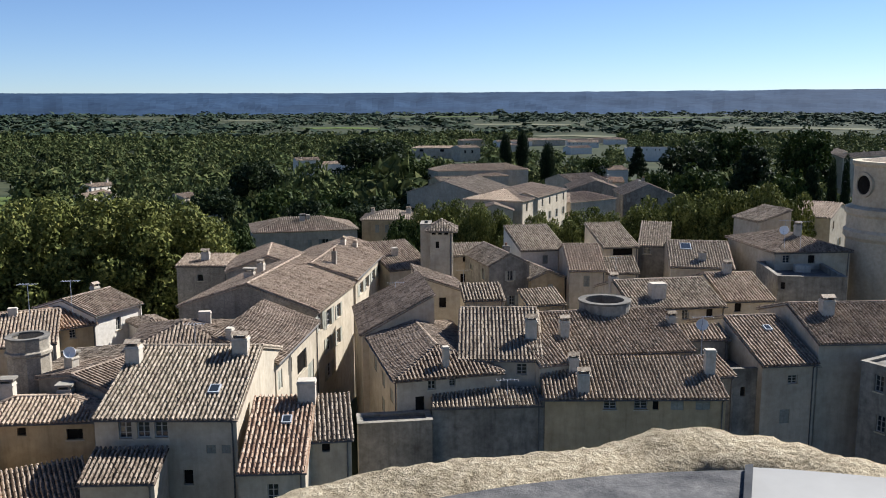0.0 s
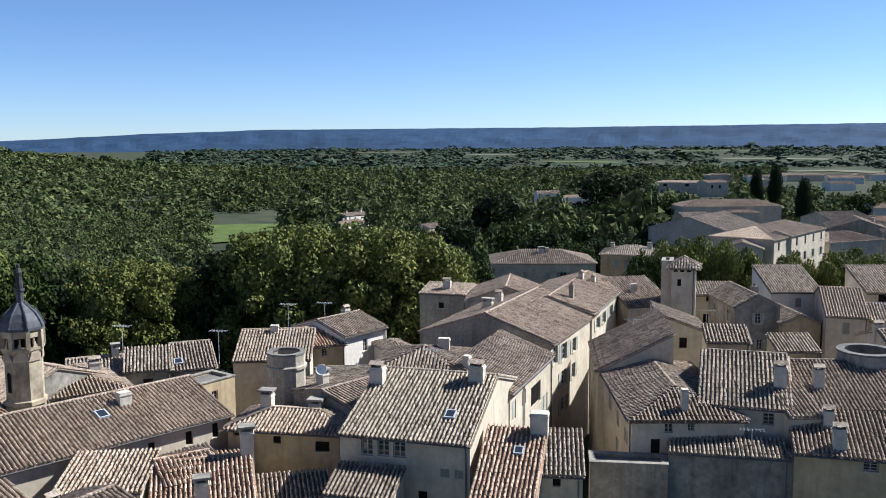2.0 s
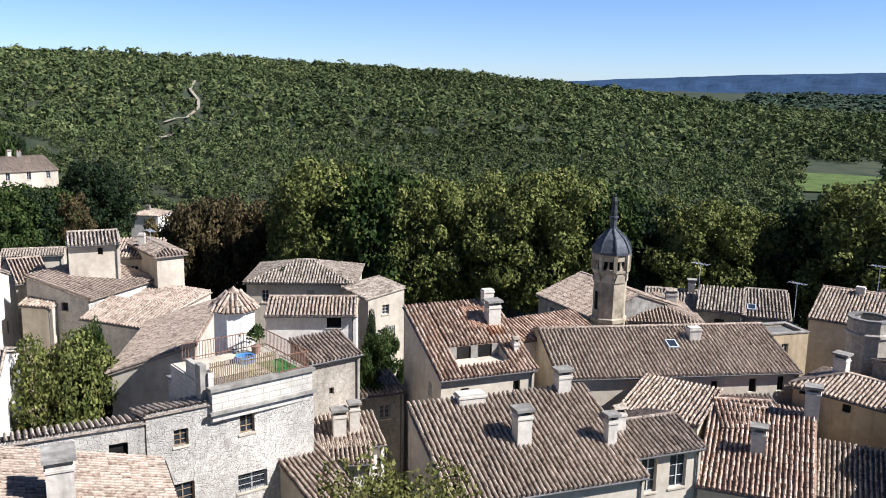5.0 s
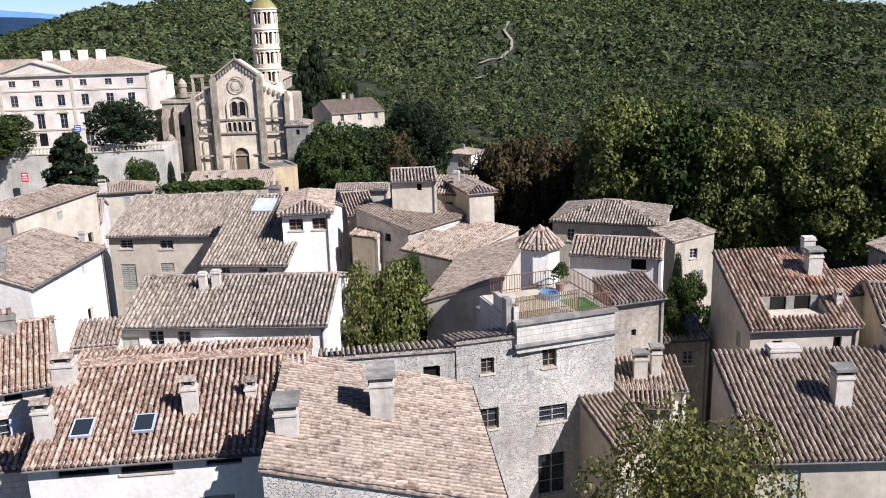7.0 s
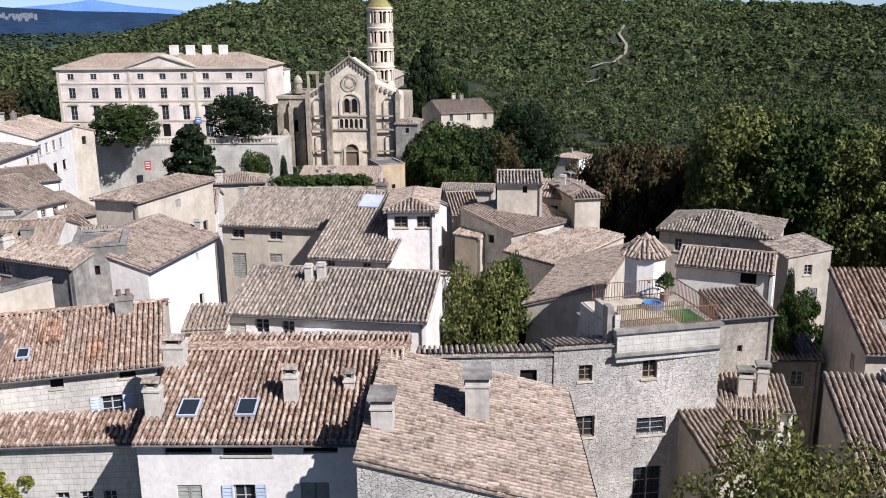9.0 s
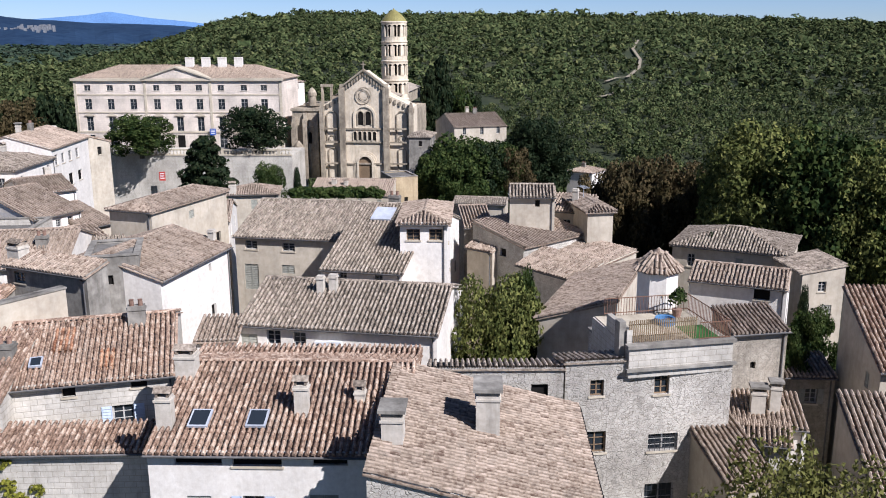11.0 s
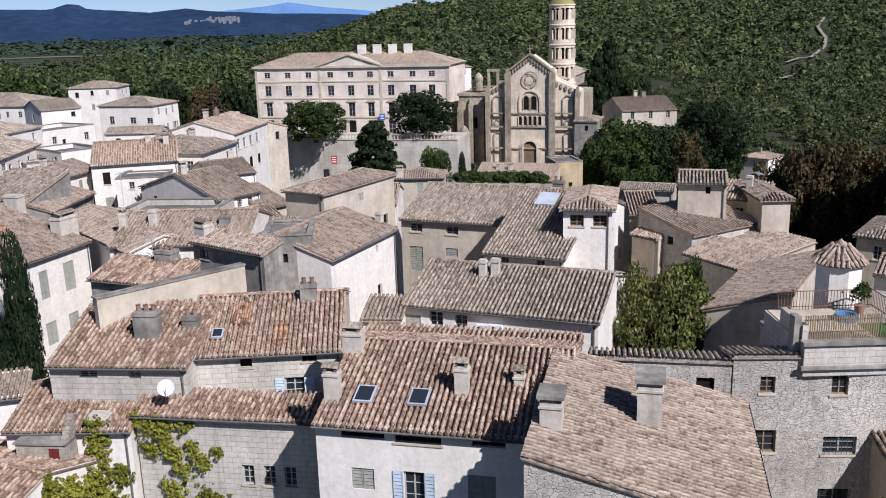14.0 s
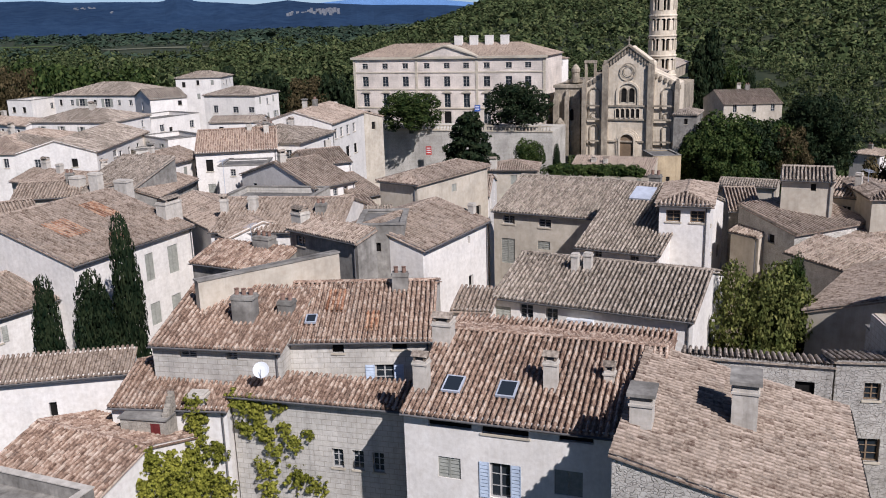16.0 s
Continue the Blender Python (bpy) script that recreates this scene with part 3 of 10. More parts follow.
        skylight(root, at, w, h, M_ZINC if sheet else None)
    return root


# ---- land ----


def ground_z(x, y):
    """Height of the land: the town's mound, the wooded valley, the hill and the far plateau."""
    r = math.hypot(x, y)
    az = math.degrees(math.atan2(-x, y))
    w = min(1.0, max(0.0, (az - 20) / 50))
    if az < -170 or az > 175:
        w = 0.0
    town = -1.0 - 6 * min(1, max(0, (r - 60) / 140)) * w - 3 * min(1, max(0, (r - 70) / 120)) * (1 - w)
    if r < 150:
        return town
    wave = noise.noise(Vector((x * 0.004, y * 0.004, 0.3)))
    hill = float(np.interp(az, HILL_AZ, HILL_EL))
    ridge = 28 + 1050 * math.tan(radians(hill))
    t = min(1, max(0, (r - 270) / 780))
    up = -20 + (ridge + 20) * (t ** 0.85) if r < 1050 else ridge - (r - 1050) * 0.05
    far = float(np.interp(r, (150, 420, 1000, 2500, 3100, 4200, 4900), (-6, -13, -12, -2, 2, 5, 5)))
    k = float(np.interp(az, (22, 40, 94, 106), (0, 1, 1, 0)))
    wild = up * k + far * (1 - k)
    if r > 1050:
        wild = max(far, wild)
    wild += wave * 3 * min(1, max(0, (r - 250) / 300)) * (1 if r < 1100 else 0.4)
    b = min(1, (r - 150) / 130)
    return town * (1 - b) + wild * b


HILL_AZ = (0, 22, 31, 38, 45, 52, 60, 65, 70, 80, 88, 93, 97, 103, 110, 130)
HILL_EL = (-1.6, -1.5, -1.2, -0.85, -0.35, 0.2, 0.58, 0.9, 1.02, 1.15, 1.22, 0.85, 0.45, -0.3, -1.2, -1.6)

M_GROUND = material("dry_earth_and_scrub", (0.020, 0.030, 0.016), (0.062, 0.066, 0.036), 0.02, 0.95, 0.3, 0, 0.3, 0.004)
M_FOREST = material("holm_oak_wood", (0.018, 0.027, 0.010), (0.155, 0.16, 0.062), 0.085, 0.85, 0, 0.26, 0.4, 0.006, third=(0.066, 0.087, 0.033), spec=0.03)
# woods of the far plain: bluer base colour imitates distance haze
M_FARWOOD = material("far_woods_haze_tint", (0.014, 0.028, 0.020), (0.055, 0.075, 0.042), 0.02, 0.9, 0, 0.35, 0.2, 0.003)
thin(M_FOREST, 0.12)
M_FIELD = material("mown_field", (0.065, 0.095, 0.023), (0.103, 0.133, 0.038), 0.05, 0.95, 0.1)
M_PATH = material("pale_gravel_path", (0.22, 0.185, 0.13), (0.33, 0.28, 0.205), 0.3, 0.95, 0.2)
M_STREET = material("worn_street_paving", (0.16, 0.14, 0.12), (0.27, 0.24, 0.21), 1.0, 0.9, 0.3)


def build_ground():
    azs = [i * 2.0 for i in range(180)]
    rs = [0, 15, 30, 45, 60, 75, 90, 105, 120, 135, 150, 170, 190, 215, 240, 270, 300, 340, 380, 420, 470, 520, 580, 640, 700, 770, 840, 910, 980, 1050, 1120, 1250, 1400, 1600, 1850, 2150, 2500, 2800, 3100, 3400, 3700, 4000, 4200, 4350, 4900]
    v, f = [], []
    for r in rs[1:]:
        for a in azs:
            x, y = -r * math.sin(radians(a)), r * math.cos(radians(a))
            v.append((x, y, ground_z(x, y)))
    v.append((0, 0, -1.0))
    n, m = len(azs), len(rs) - 1
    for j in range(m - 1):
        for i in range(n):
            k = (i + 1) % n
            f.append((j * n + i, (j + 1) * n + i, (j + 1) * n + k, j * n + k)[::-1])
    for i in range(n):
        f.append((len(v) - 1, (i + 1) % n, i))
    ob = mesh_object("ground", v, f, M_GROUND)
    for p in ob.data.polygons:
        p.use_smooth = True
    tagged(ob, "wooded valley, hill and far plateau", "ground", kind="structure")


build_ground()


def stuff_mesh(name, verts, tri, mat, label, category):
    """One mesh from an array of triangles' corners."""
    me = bpy.data.meshes.new(name)
    me.from_pydata(verts.tolist(), [], tri.tolist())
    me.materials.append(mat)
    ob = new(name, me)
    tagged(ob, label, category, kind="stuff")
    return ob


def clumps(centres, radii, heights, n, rng, card=0.55):
    """Ragged clumps of leafy cards round the centres: each n triangles lying on the outside of an upright oval."""
    m = len(centres)
    d = rng.normal(0, 1, (m, n, 3))
    d[..., 2] = np.abs(d[..., 2]) * 1.1 - 0.25
    d /= np.linalg.norm(d, axis=-1, keepdims=True)
    lump = rng.uniform(0.72, 1.08, (m, n, 1))
    size = np.stack([radii, radii, heights], -1)[:, None, :]
    c = d * lump
    a = rng.normal(0, 1, (m, n, 3))
    t1 = np.cross(d, a)
    t1 /= np.linalg.norm(t1, axis=-1, keepdims=True)
    t2 = np.cross(d, t1)
    tilt = d * rng.uniform(-0.25, 0.25, (m, n, 1))
    p = np.stack([c + card * t1 + tilt, c - card * 0.6 * t1 + card * 0.8 * t2, c - card * 0.6 * t1 - card * 0.8 * t2 - tilt], 2)
    p = p * size[:, :, None, :] + np.array(centres)[:, None, None, :]
    return p.reshape(-1, 3), np.arange(m * n * 3).reshape(-1, 3)


def scatter(rng, count, az0, az1, r0, r1, power=2.0):
    az = rng.uniform(az0, az1, count)
    r = (rng.uniform(r0 ** power, r1 ** power, count)) ** (1 / power)
    return -r * np.sin(np.radians(az)), r * np.cos(np.radians(az)), r, az


FIELDS = ((9, 4, 1500), (-2, -9, 1700), (14, 11, 2100), (-12, -20, 2300), (-18, -26, 1500), (22, 17, 2400), (3, -4, 2500), (-6, -11, 1150), (118, 112, 1500), (127, 120, 1900))
CLEAR = [(min(a, b) - 0.3, max(a, b) + 0.3, r - 330, r + 100) for a, b, r in FIELDS] + [
    (-11.77, -8.05, 119, 274),
    (-11.79, -8.42, 89, 241),
    (-15.11, -11.39, 93, 244),
    (-11.93, -8.33, 183, 347),
    (-15.00, -11.55, 465, 668),
    (-12.03, -10.12, 703, 938),
    (-10.27, -7.81, 637, 863),
    (-8.12, -4.92, 685, 918),
    (-24.88, -23.18, 313, 495),
    (-27.85, -24.17, 287, 465),
    (-22.60, -21.31, 325, 509),
    (20.34, 22.43, 224, 393),
    (20.17, 22.08, 266, 441),
    (15.31, 16.73, 181, 345),
    (13.87, 15.87, 112, 267),
    (-8.20, -1.24, 120, 218),
    (-4.74, -1.94, 120, 205),
    (-6.35, -3.16, 120, 201),
    (-4.61, 2.49, 120, 245),
    (-5.70, 1.12, 220, 363),
    (-1.86, 1.04, 167, 297),
    (-1.25, 2.18, 579, 711),
    (-2.59, -0.41, 535, 674),
    (7.78, 9.79, 414, 545),
    (5.54, 8.51, 422, 560),
    (2.33, 4.35, 401, 531),
    (-5.93, -3.10, 775, 918),
    (-2.88, -0.80, 806, 948),
    (-9.53, -7.31, 805, 950),
    (-11.23, -9.02, 839, 985),
    (-9.75, -7.59, 623, 762),
    (-5.50, -3.71, 674, 813),
    (-12.06, -9.71, 300, 434),
    (-4.43, -1.46, 221, 354),
    (-10.76, -6.49, 186, 325),
    (-11.33, -6.09, 120, 241),
    (68.02, 68.72, 673, 726),
    (68.33, 69.03, 611, 664),
    (67.84, 68.54, 553, 606),
    (67.89, 68.59, 511, 564),
    (68.56, 69.26, 464, 517),
    (69.24, 69.94, 459, 512),
    (69.91, 70.61, 441, 494),
]


def build_woods():
    rng = np.random.default_rng(11)
    groups = [("hill_wood", 11000, 26, 112, 160, 480, 1.6, 44, 0.235, 1.85, 1.9, M_FOREST, "dense holm oak wood and scrub on the hill"),
              ("upper_hill_wood", 15500, 26, 112, 460, 1120, 1.8, 26, 0.34, 2.8, 2.4, M_FOREST, "holm oak scrub on the upper hill"),
              ("valley_wood", 950, -34, 30, 190, 430, 1.5, 190, 0.135, 3.8, 4.4, M_FOREST, "green garden trees between the villas"),
              ("plain_wood", 7200, -34, 30, 390, 1150, 1.6, 46, 0.24, 3.5, 3.6, M_FOREST, "green trees of the plain"),
              ("west_wood", 3300, 104, 150, 230, 1500, 1.5, 48, 0.24, 4.4, 4.4, M_FOREST, "wooded slopes beyond the old town"),
              ("far_wood", 10500, -34, 150, 1050, 2950, 1.5, 14, 0.42, 10.0, 4.2, M_FARWOOD, "woods of the far plain, tinted for haze")]
    for name, count, a0, a1, r0, r1, power, n, card, rad, tall, mat, label in groups:
        x, y, r, az = scatter(rng, count, a0, a1, r0, r1, power)
        keep = np.ones(count, bool)
        for i in range(count):
            if any(p <= az[i] <= q and s <= r[i] <= e for p, q, s, e in CLEAR):
                keep[i] = False
            open_patch = noise.noise(Vector((x[i] * 0.011, y[i] * 0.011, 2.0)))
            if open_patch > (0.56 if name != "far_wood" else 0.27) or (25.7 < az[i] < 30.5 and 300 < r[i] < 520) or (az[i] > 76 and r[i] < 235) or (az[i] < 24 and r[i] < 200):
                keep[i] = False
            if name == "far_wood" and 34 < az[i] < 92:
                keep[i] = False
            if az[i] > 88 and r[i] < 260:
                keep[i] = False
        x, y, r = x[keep], y[keep], r[keep]
        size = rng.lognormal(0, 0.32, len(x))
        if "hill" in name:
            size *= np.interp(r, (165, 400, 1100), (0.9, 0.95, 1.25))
        z = np.array([ground_z(a, b) for a, b in zip(x, y)])
        h = tall * size
        v, t = clumps(np.stack([x, y, z + h * 0.55], -1), rad * size, h, n, rng, card)
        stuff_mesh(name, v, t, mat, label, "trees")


build_woods()


def strip(name, pts, width, mat, label, category, lift=0.25):
    """A path or field lying on the land: a ribbon along pts."""
    v, f = [], []
    fine = []
    for (a, b), (c, d) in zip(pts, pts[1:]):
        for k in range(8):
            fine.append((a + (c - a) * k / 8, b + (d - b) * k / 8))
    fine.append(pts[-1])
    for i, (x, y) in enumerate(fine):
        x2, y2 = fine[min(i + 1, len(fine) - 1)]
        x1, y1 = fine[max(i - 1, 0)]
        dx, dy = x2 - x1, y2 - y1
        q = math.hypot(dx, dy) or 1
        for s in (-0.5, 0.5):
            px, py = x - dy / q * width * s, y + dx / q * width * s
            v.append((px, py, ground_z(px, py) + lift))
    for i in range(len(fine) - 1):
        f.append((2 * i, 2 * i + 1, 2 * i + 3, 2 * i + 2))
    return tagged(mesh_object(name, v, f, mat), label, category, kind="structure")


def polar(az, r):
    return (-r * math.sin(radians(az)), r * math.cos(radians(az)))


# plateau and mountain: the blue of distance haze is painted into the base colours
M_PLATEAU = material("haze_blue_plateau", (0.010, 0.027, 0.062), (0.03, 0.058, 0.105), 0.009, 0.95, 0, 0, 0.35, 0.0012)
M_PEAK = material("haze_blue_mountain", (0.10, 0.19, 0.36), (0.125, 0.225, 0.40), 0.004, 0.95, 0)


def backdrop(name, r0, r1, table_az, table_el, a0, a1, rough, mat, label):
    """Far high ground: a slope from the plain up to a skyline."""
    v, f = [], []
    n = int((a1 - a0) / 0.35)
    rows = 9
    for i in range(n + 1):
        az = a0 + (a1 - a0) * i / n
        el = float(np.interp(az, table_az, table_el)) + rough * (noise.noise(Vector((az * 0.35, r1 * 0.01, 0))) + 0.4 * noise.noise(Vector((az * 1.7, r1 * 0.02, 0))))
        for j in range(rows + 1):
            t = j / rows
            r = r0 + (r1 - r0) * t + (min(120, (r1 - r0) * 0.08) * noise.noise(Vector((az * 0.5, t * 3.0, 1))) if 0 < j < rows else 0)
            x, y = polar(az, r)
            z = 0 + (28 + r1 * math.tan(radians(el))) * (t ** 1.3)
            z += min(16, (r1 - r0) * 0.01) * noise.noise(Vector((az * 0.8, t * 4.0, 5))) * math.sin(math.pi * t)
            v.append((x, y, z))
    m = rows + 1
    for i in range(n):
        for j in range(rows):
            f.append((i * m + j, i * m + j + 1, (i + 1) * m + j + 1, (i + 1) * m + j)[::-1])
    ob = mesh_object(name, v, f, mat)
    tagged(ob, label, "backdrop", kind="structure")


backdrop("backdrop", 2950, 4300, (-40, 0, 26, 34, 45, 60, 90, 97, 102.3, 105.1, 106.9, 108.9, 110.6, 112.4, 112.9, 113.6, 114.4, 117.1, 119.6, 121.4, 123.1, 150), (0.95, 0.88, 0.82, 0.6, 0.02, -0.2, 0.0, 0.65, 0.85, 1.0, 1.21, 1.03, 1.18, 1.29, 1.58, 1.61, 1.31, 1.37, 1.4, 1.5, 1.51, 1.4), -40, 150, 0.05, M_PLATEAU, "long wooded plateau on the skyline, painted in haze blue")
backdrop("mountain_backdrop", 4500, 4700, (92, 96, 98.5, 100.7, 102.0, 105, 110, 112), (0.3, 0.85, 1.1, 1.45, 1.25, 1.0, 0.8, 0.3), 92, 112, 0.02, M_PEAK, "mountain far away, painted in pale haze blue")

# far walls: haze is mixed into the base colour, well below the near limewash
M_FARWALL = material("hazy_pale_village_walls", (0.14, 0.15, 0.17), (0.26, 0.26, 0.26), 0.1, 0.95, 0)


def far_village(places, label, seed):
    """Small pale houses scattered on the slope of the far plateau round (azimuth, share of the slope's depth)."""
    rng = random.Random(seed)
    sh = Shape()
    for az, t, wide, count in places:
        for i in range(count):
            a, q = az + rng.gauss(0, wide), t + rng.gauss(0, 0.02)
            r = 2950 + 1350 * q
            x, y = polar(a, r)
            z = (28 + 4300 * math.tan(radians(1.15))) * q ** 1.3
            w, h = rng.uniform(3, 6), rng.uniform(1, 5)
            sh.box(x - w, y - w, z - 25, x + w, y + w, z + 9 + h)
    tagged(sh.make("far_village", M_FARWALL), label, "village", kind="stuff")


far_village(((105.6, 0.55, 0.7, 18), (104.3, 0.62, 0.6, 12)), "pale houses of a far hill village", 3)
far_village(((118.7, 0.85, 0.5, 16), (122.5, 0.9, 0.6, 14), (120.1, 0.78, 0.1, 2), (117.2, 0.7, 0.1, 2)), "scattered pale houses on a far slope", 4)

M_PALEFIELD = material("pale_stubble_field", (0.11, 0.115, 0.07), (0.18, 0.17, 0.11), 0.02, 0.95, 0.1, 0, 0.3, 0.01)
for i, (a0, a1, r) in enumerate(FIELDS):
    strip("far_field", [polar(a0, r), polar((a0 + a1) / 2, r + 20), polar(a1, r - 30)], 60 if r > 1300 else 40, M_PALEFIELD if i % 3 else M_FIELD, "pale stubble field on the far plain", "field", 0.8)
strip("field", [polar(31.0, 410), polar(28, 412), polar(24.4, 405)], 80, M_FIELD, "mown green field among the woods", "field", 0.6)

# ---- trees ----


def leaf_material(name, dark, light, third, share=0.2):
    m = material(name, dark, light, 0.32, 0.6, 0, 0.34, 0.3, 0.3, third=third, spec=0.04)
    thin(m, share)
    return m


LEAF = {
    "plane": leaf_material("plane_tree_leaves", (0.042, 0.053, 0.014), (0.215, 0.212, 0.062), (0.115, 0.128, 0.034), 0.12),
    "green": leaf_material("green_leaves", (0.013, 0.027, 0.008), (0.08, 0.10, 0.028), (0.036, 0.054, 0.014), 0.12),
    "dark": leaf_material("dark_conifer_needles", (0.009, 0.019, 0.009), (0.042, 0.053, 0.023), (0.021, 0.032, 0.014)),
    "rust": leaf_material("rust_brown_leaves", (0.034, 0.030, 0.013), (0.13, 0.095, 0.045), (0.076, 0.058, 0.026), 0.15),
    "willow": leaf_material("yellow_green_birch_leaves", (0.068, 0.068, 0.015), (0.228, 0.213, 0.068), (0.137, 0.137, 0.038)),
    "ivy": leaf_material("yellow_green_ivy_leaves", (0.08, 0.085, 0.012), (0.33, 0.31, 0.05), (0.20, 0.20, 0.03)),
}
M_BARK = material("grey_brown_bark", (0.06, 0.05, 0.04), (0.16, 0.14, 0.11), 3.0, 0.95, 0.5)


TREES = {}


def tree_kind(key, shape, leaf, leaves, size, seed):
    """A tree one metre high and about one metre wide, to be copied and scaled: trunk with limbs, crown of many leaves in lobes."""
    rng = np.random.default_rng(seed)
    root = new("tree")
    trunk = Shape()
    top = 0.42 if shape != "column" else 0.3
    tube(trunk, (0, 0, -0.03), (0.008, 0.004, top), 0.034, 0.022)
    lobes = []
    if shape == "broad":
        for i in range(58):
            an = i * 2.4 + rng.uniform(-0.5, 0.5)
            z = 0.16 + 0.72 * ((i + 0.5) / 58.0) + rng.uniform(-0.05, 0.05)
            rr = 0.43 * math.sqrt(max(0.04, 1 - ((z - 0.48) / 0.47) ** 2)) * rng.uniform(0.72, 1.0)
            lobes.append((rr * math.cos(an), rr * math.sin(an), z, rng.uniform(0.065, 0.125)))
        for i in range(9):
            lobes.append((rng.uniform(-0.15, 0.15), rng.uniform(-0.15, 0.15), 0.26 + 0.065 * i, 0.2))
    elif shape == "column":
        for i in range(14):
            z = 0.08 + 0.86 * i / 13
            w = 0.5 * math.sin(math.pi * min(1, 0.25 + 0.75 * (1 - z))) ** 0.7 * (1 - z * 0.55)
            lobes.append((rng.uniform(-0.1, 0.1) * w, rng.uniform(-0.1, 0.1) * w, z, w))
    else:
        for i in range(26):
            z = 0.14 + 0.8 * i / 25
            an = i * 2.4
            rr = 0.34 * (1 - z) + 0.02
            lobes.append((rr * math.cos(an), rr * math.sin(an), z, 0.10 + 0.09 * (1 - z)))
    for lx, ly, lz, lr in lobes[:10]:
        if shape == "broad":
            tube(trunk, (0.004, 0.002, min(top, lz * 0.7)), (lx * 0.9, ly * 0.9, lz), 0.014, 0.004, 5)
    trunk.make("trunk", M_BARK, root)
    weights = np.array([q[3] ** 2 for q in lobes])
    pick = rng.choice(len(lobes), leaves, p=weights / weights.sum())
    L = np.array(lobes)[pick]
    d = rng.normal(0, 1, (leaves, 3))
    d /= np.linalg.norm(d, axis=1, keepdims=True)
    rad = rng.uniform(0.6, 1.1, (leaves, 1)) ** 0.6
    flat = np.array([1, 1, 0.85]) if shape == "broad" else (np.array([1, 1, 0.45]) if shape == "cone" else np.array([1.0, 1.0, 0.45]))
    P = L[:, :3] + d * rad * L[:, 3:4] * flat
    nrm = d + rng.normal(0, 0.5, (leaves, 3))
    a = rng.normal(0, 1, (leaves, 3))
    t1 = np.cross(nrm, a)
    t1 /= np.linalg.norm(t1, axis=1, keepdims=True)
    t2 = np.cross(nrm, t1)
    t2 /= np.linalg.norm(t2, axis=1, keepdims=True)
    s = size * rng.uniform(0.7, 1.3, (leaves, 1))
    V = np.stack([P + t1 * s, P - t1 * s * 0.7 + t2 * s * 0.8, P - t1 * s * 0.7 - t2 * s * 0.8], 1).reshape(-1, 3)
    F = np.arange(leaves * 3).reshape(-1, 3)
    mesh_object("crown", V.tolist(), F.tolist(), LEAF[leaf], root)
    TREES[key] = [root, False]


tree_kind("plane_a", "broad", "plane", 27000, 0.0125, 1)
tree_kind("plane_b", "broad", "plane", 24000, 0.0132, 2)
tree_kind("green_a", "broad", "green", 12500, 0.0185, 3)
tree_kind("green_b", "broad", "dark", 12500, 0.0185, 4)
tree_kind("far_green", "broad", "green", 4500, 0.030, 13)
tree_kind("far_dark", "broad", "dark", 4500, 0.030, 14)
tree_kind("rust", "broad", "rust", 13000, 0.0175, 5)
tree_kind("cypress", "column", "dark", 8000, 0.021, 6)
tree_kind("cedar", "cone", "dark", 7000, 0.023, 7)
tree_kind("birch", "broad", "willow", 15000, 0.010, 8)


def tree(key, x, y, tall, wide, label, group="", z=None, turn=None):
    root, used = TREES[key]
    zz = ground_z(x, y) - 0.2 if z is None else z
    m = pose(x, y, zz, 0, 0, random.uniform(0, 360) if turn is None else turn) @ Matrix.Diagonal((wide, wide, tall, 1))
    if not used:
        root.matrix_basis = m
        TREES[key][1] = True
        ob = root
    else:
        ob = root.copy()
        scene.collection.objects.link(ob)
        for ch in root.children:
            c = ch.copy()
            scene.collection.objects.link(c)
            c.parent = ob
        ob.matrix_basis = m
    return tagged(ob, label, "tree", group)


# row of plane trees along the boulevard behind the old town
for az, r, top_el, wide, key in ((60.5, 114, -5.3, 15, "plane_a"), (57, 112, -5.6, 14, "green_a"), (54, 110, -6.3, 12, "plane_b"), (51, 111, -6.6, 13, "plane_a"),
                                 (48, 110, -6.0, 14, "plane_b"), (45, 112, -5.7, 15, "plane_a"), (42, 113, -6.4, 12, "green_a"), (39.5, 114, -7.6, 11, "green_b"), (36.8, 112, -7.2, 12, "plane_b"), (34, 114, -7.3, 12, "plane_a"),
                                 (31.5, 118, -8.6, 10, "green_b"), (29, 116, -7.0, 13, "green_b"), (26.5, 112, -5.6, 15, "plane_a"), (23.3, 114, -5.3, 15, "plane_b"), (20, 112, -5.4, 15, "plane_a"), (17, 113, -6.2, 13, "plane_b")):
    px, py = polar(az, r)
    base = ground_z(px, py) - 0.2
    tall = (28 - r * math.tan(radians(-top_el)) - base) * 1.06
    tree(key, px, py, tall, wide * 1.25, "tall leafy plane tree along the boulevard", "boulevard plane trees", base)

# ---- bishop's palace, terrace, cathedral ----


def along(x0, y0, x1, y1):
    return math.degrees(math.atan2(y1 - y0, x1 - x0)), math.hypot(x1 - x0, y1 - y0)


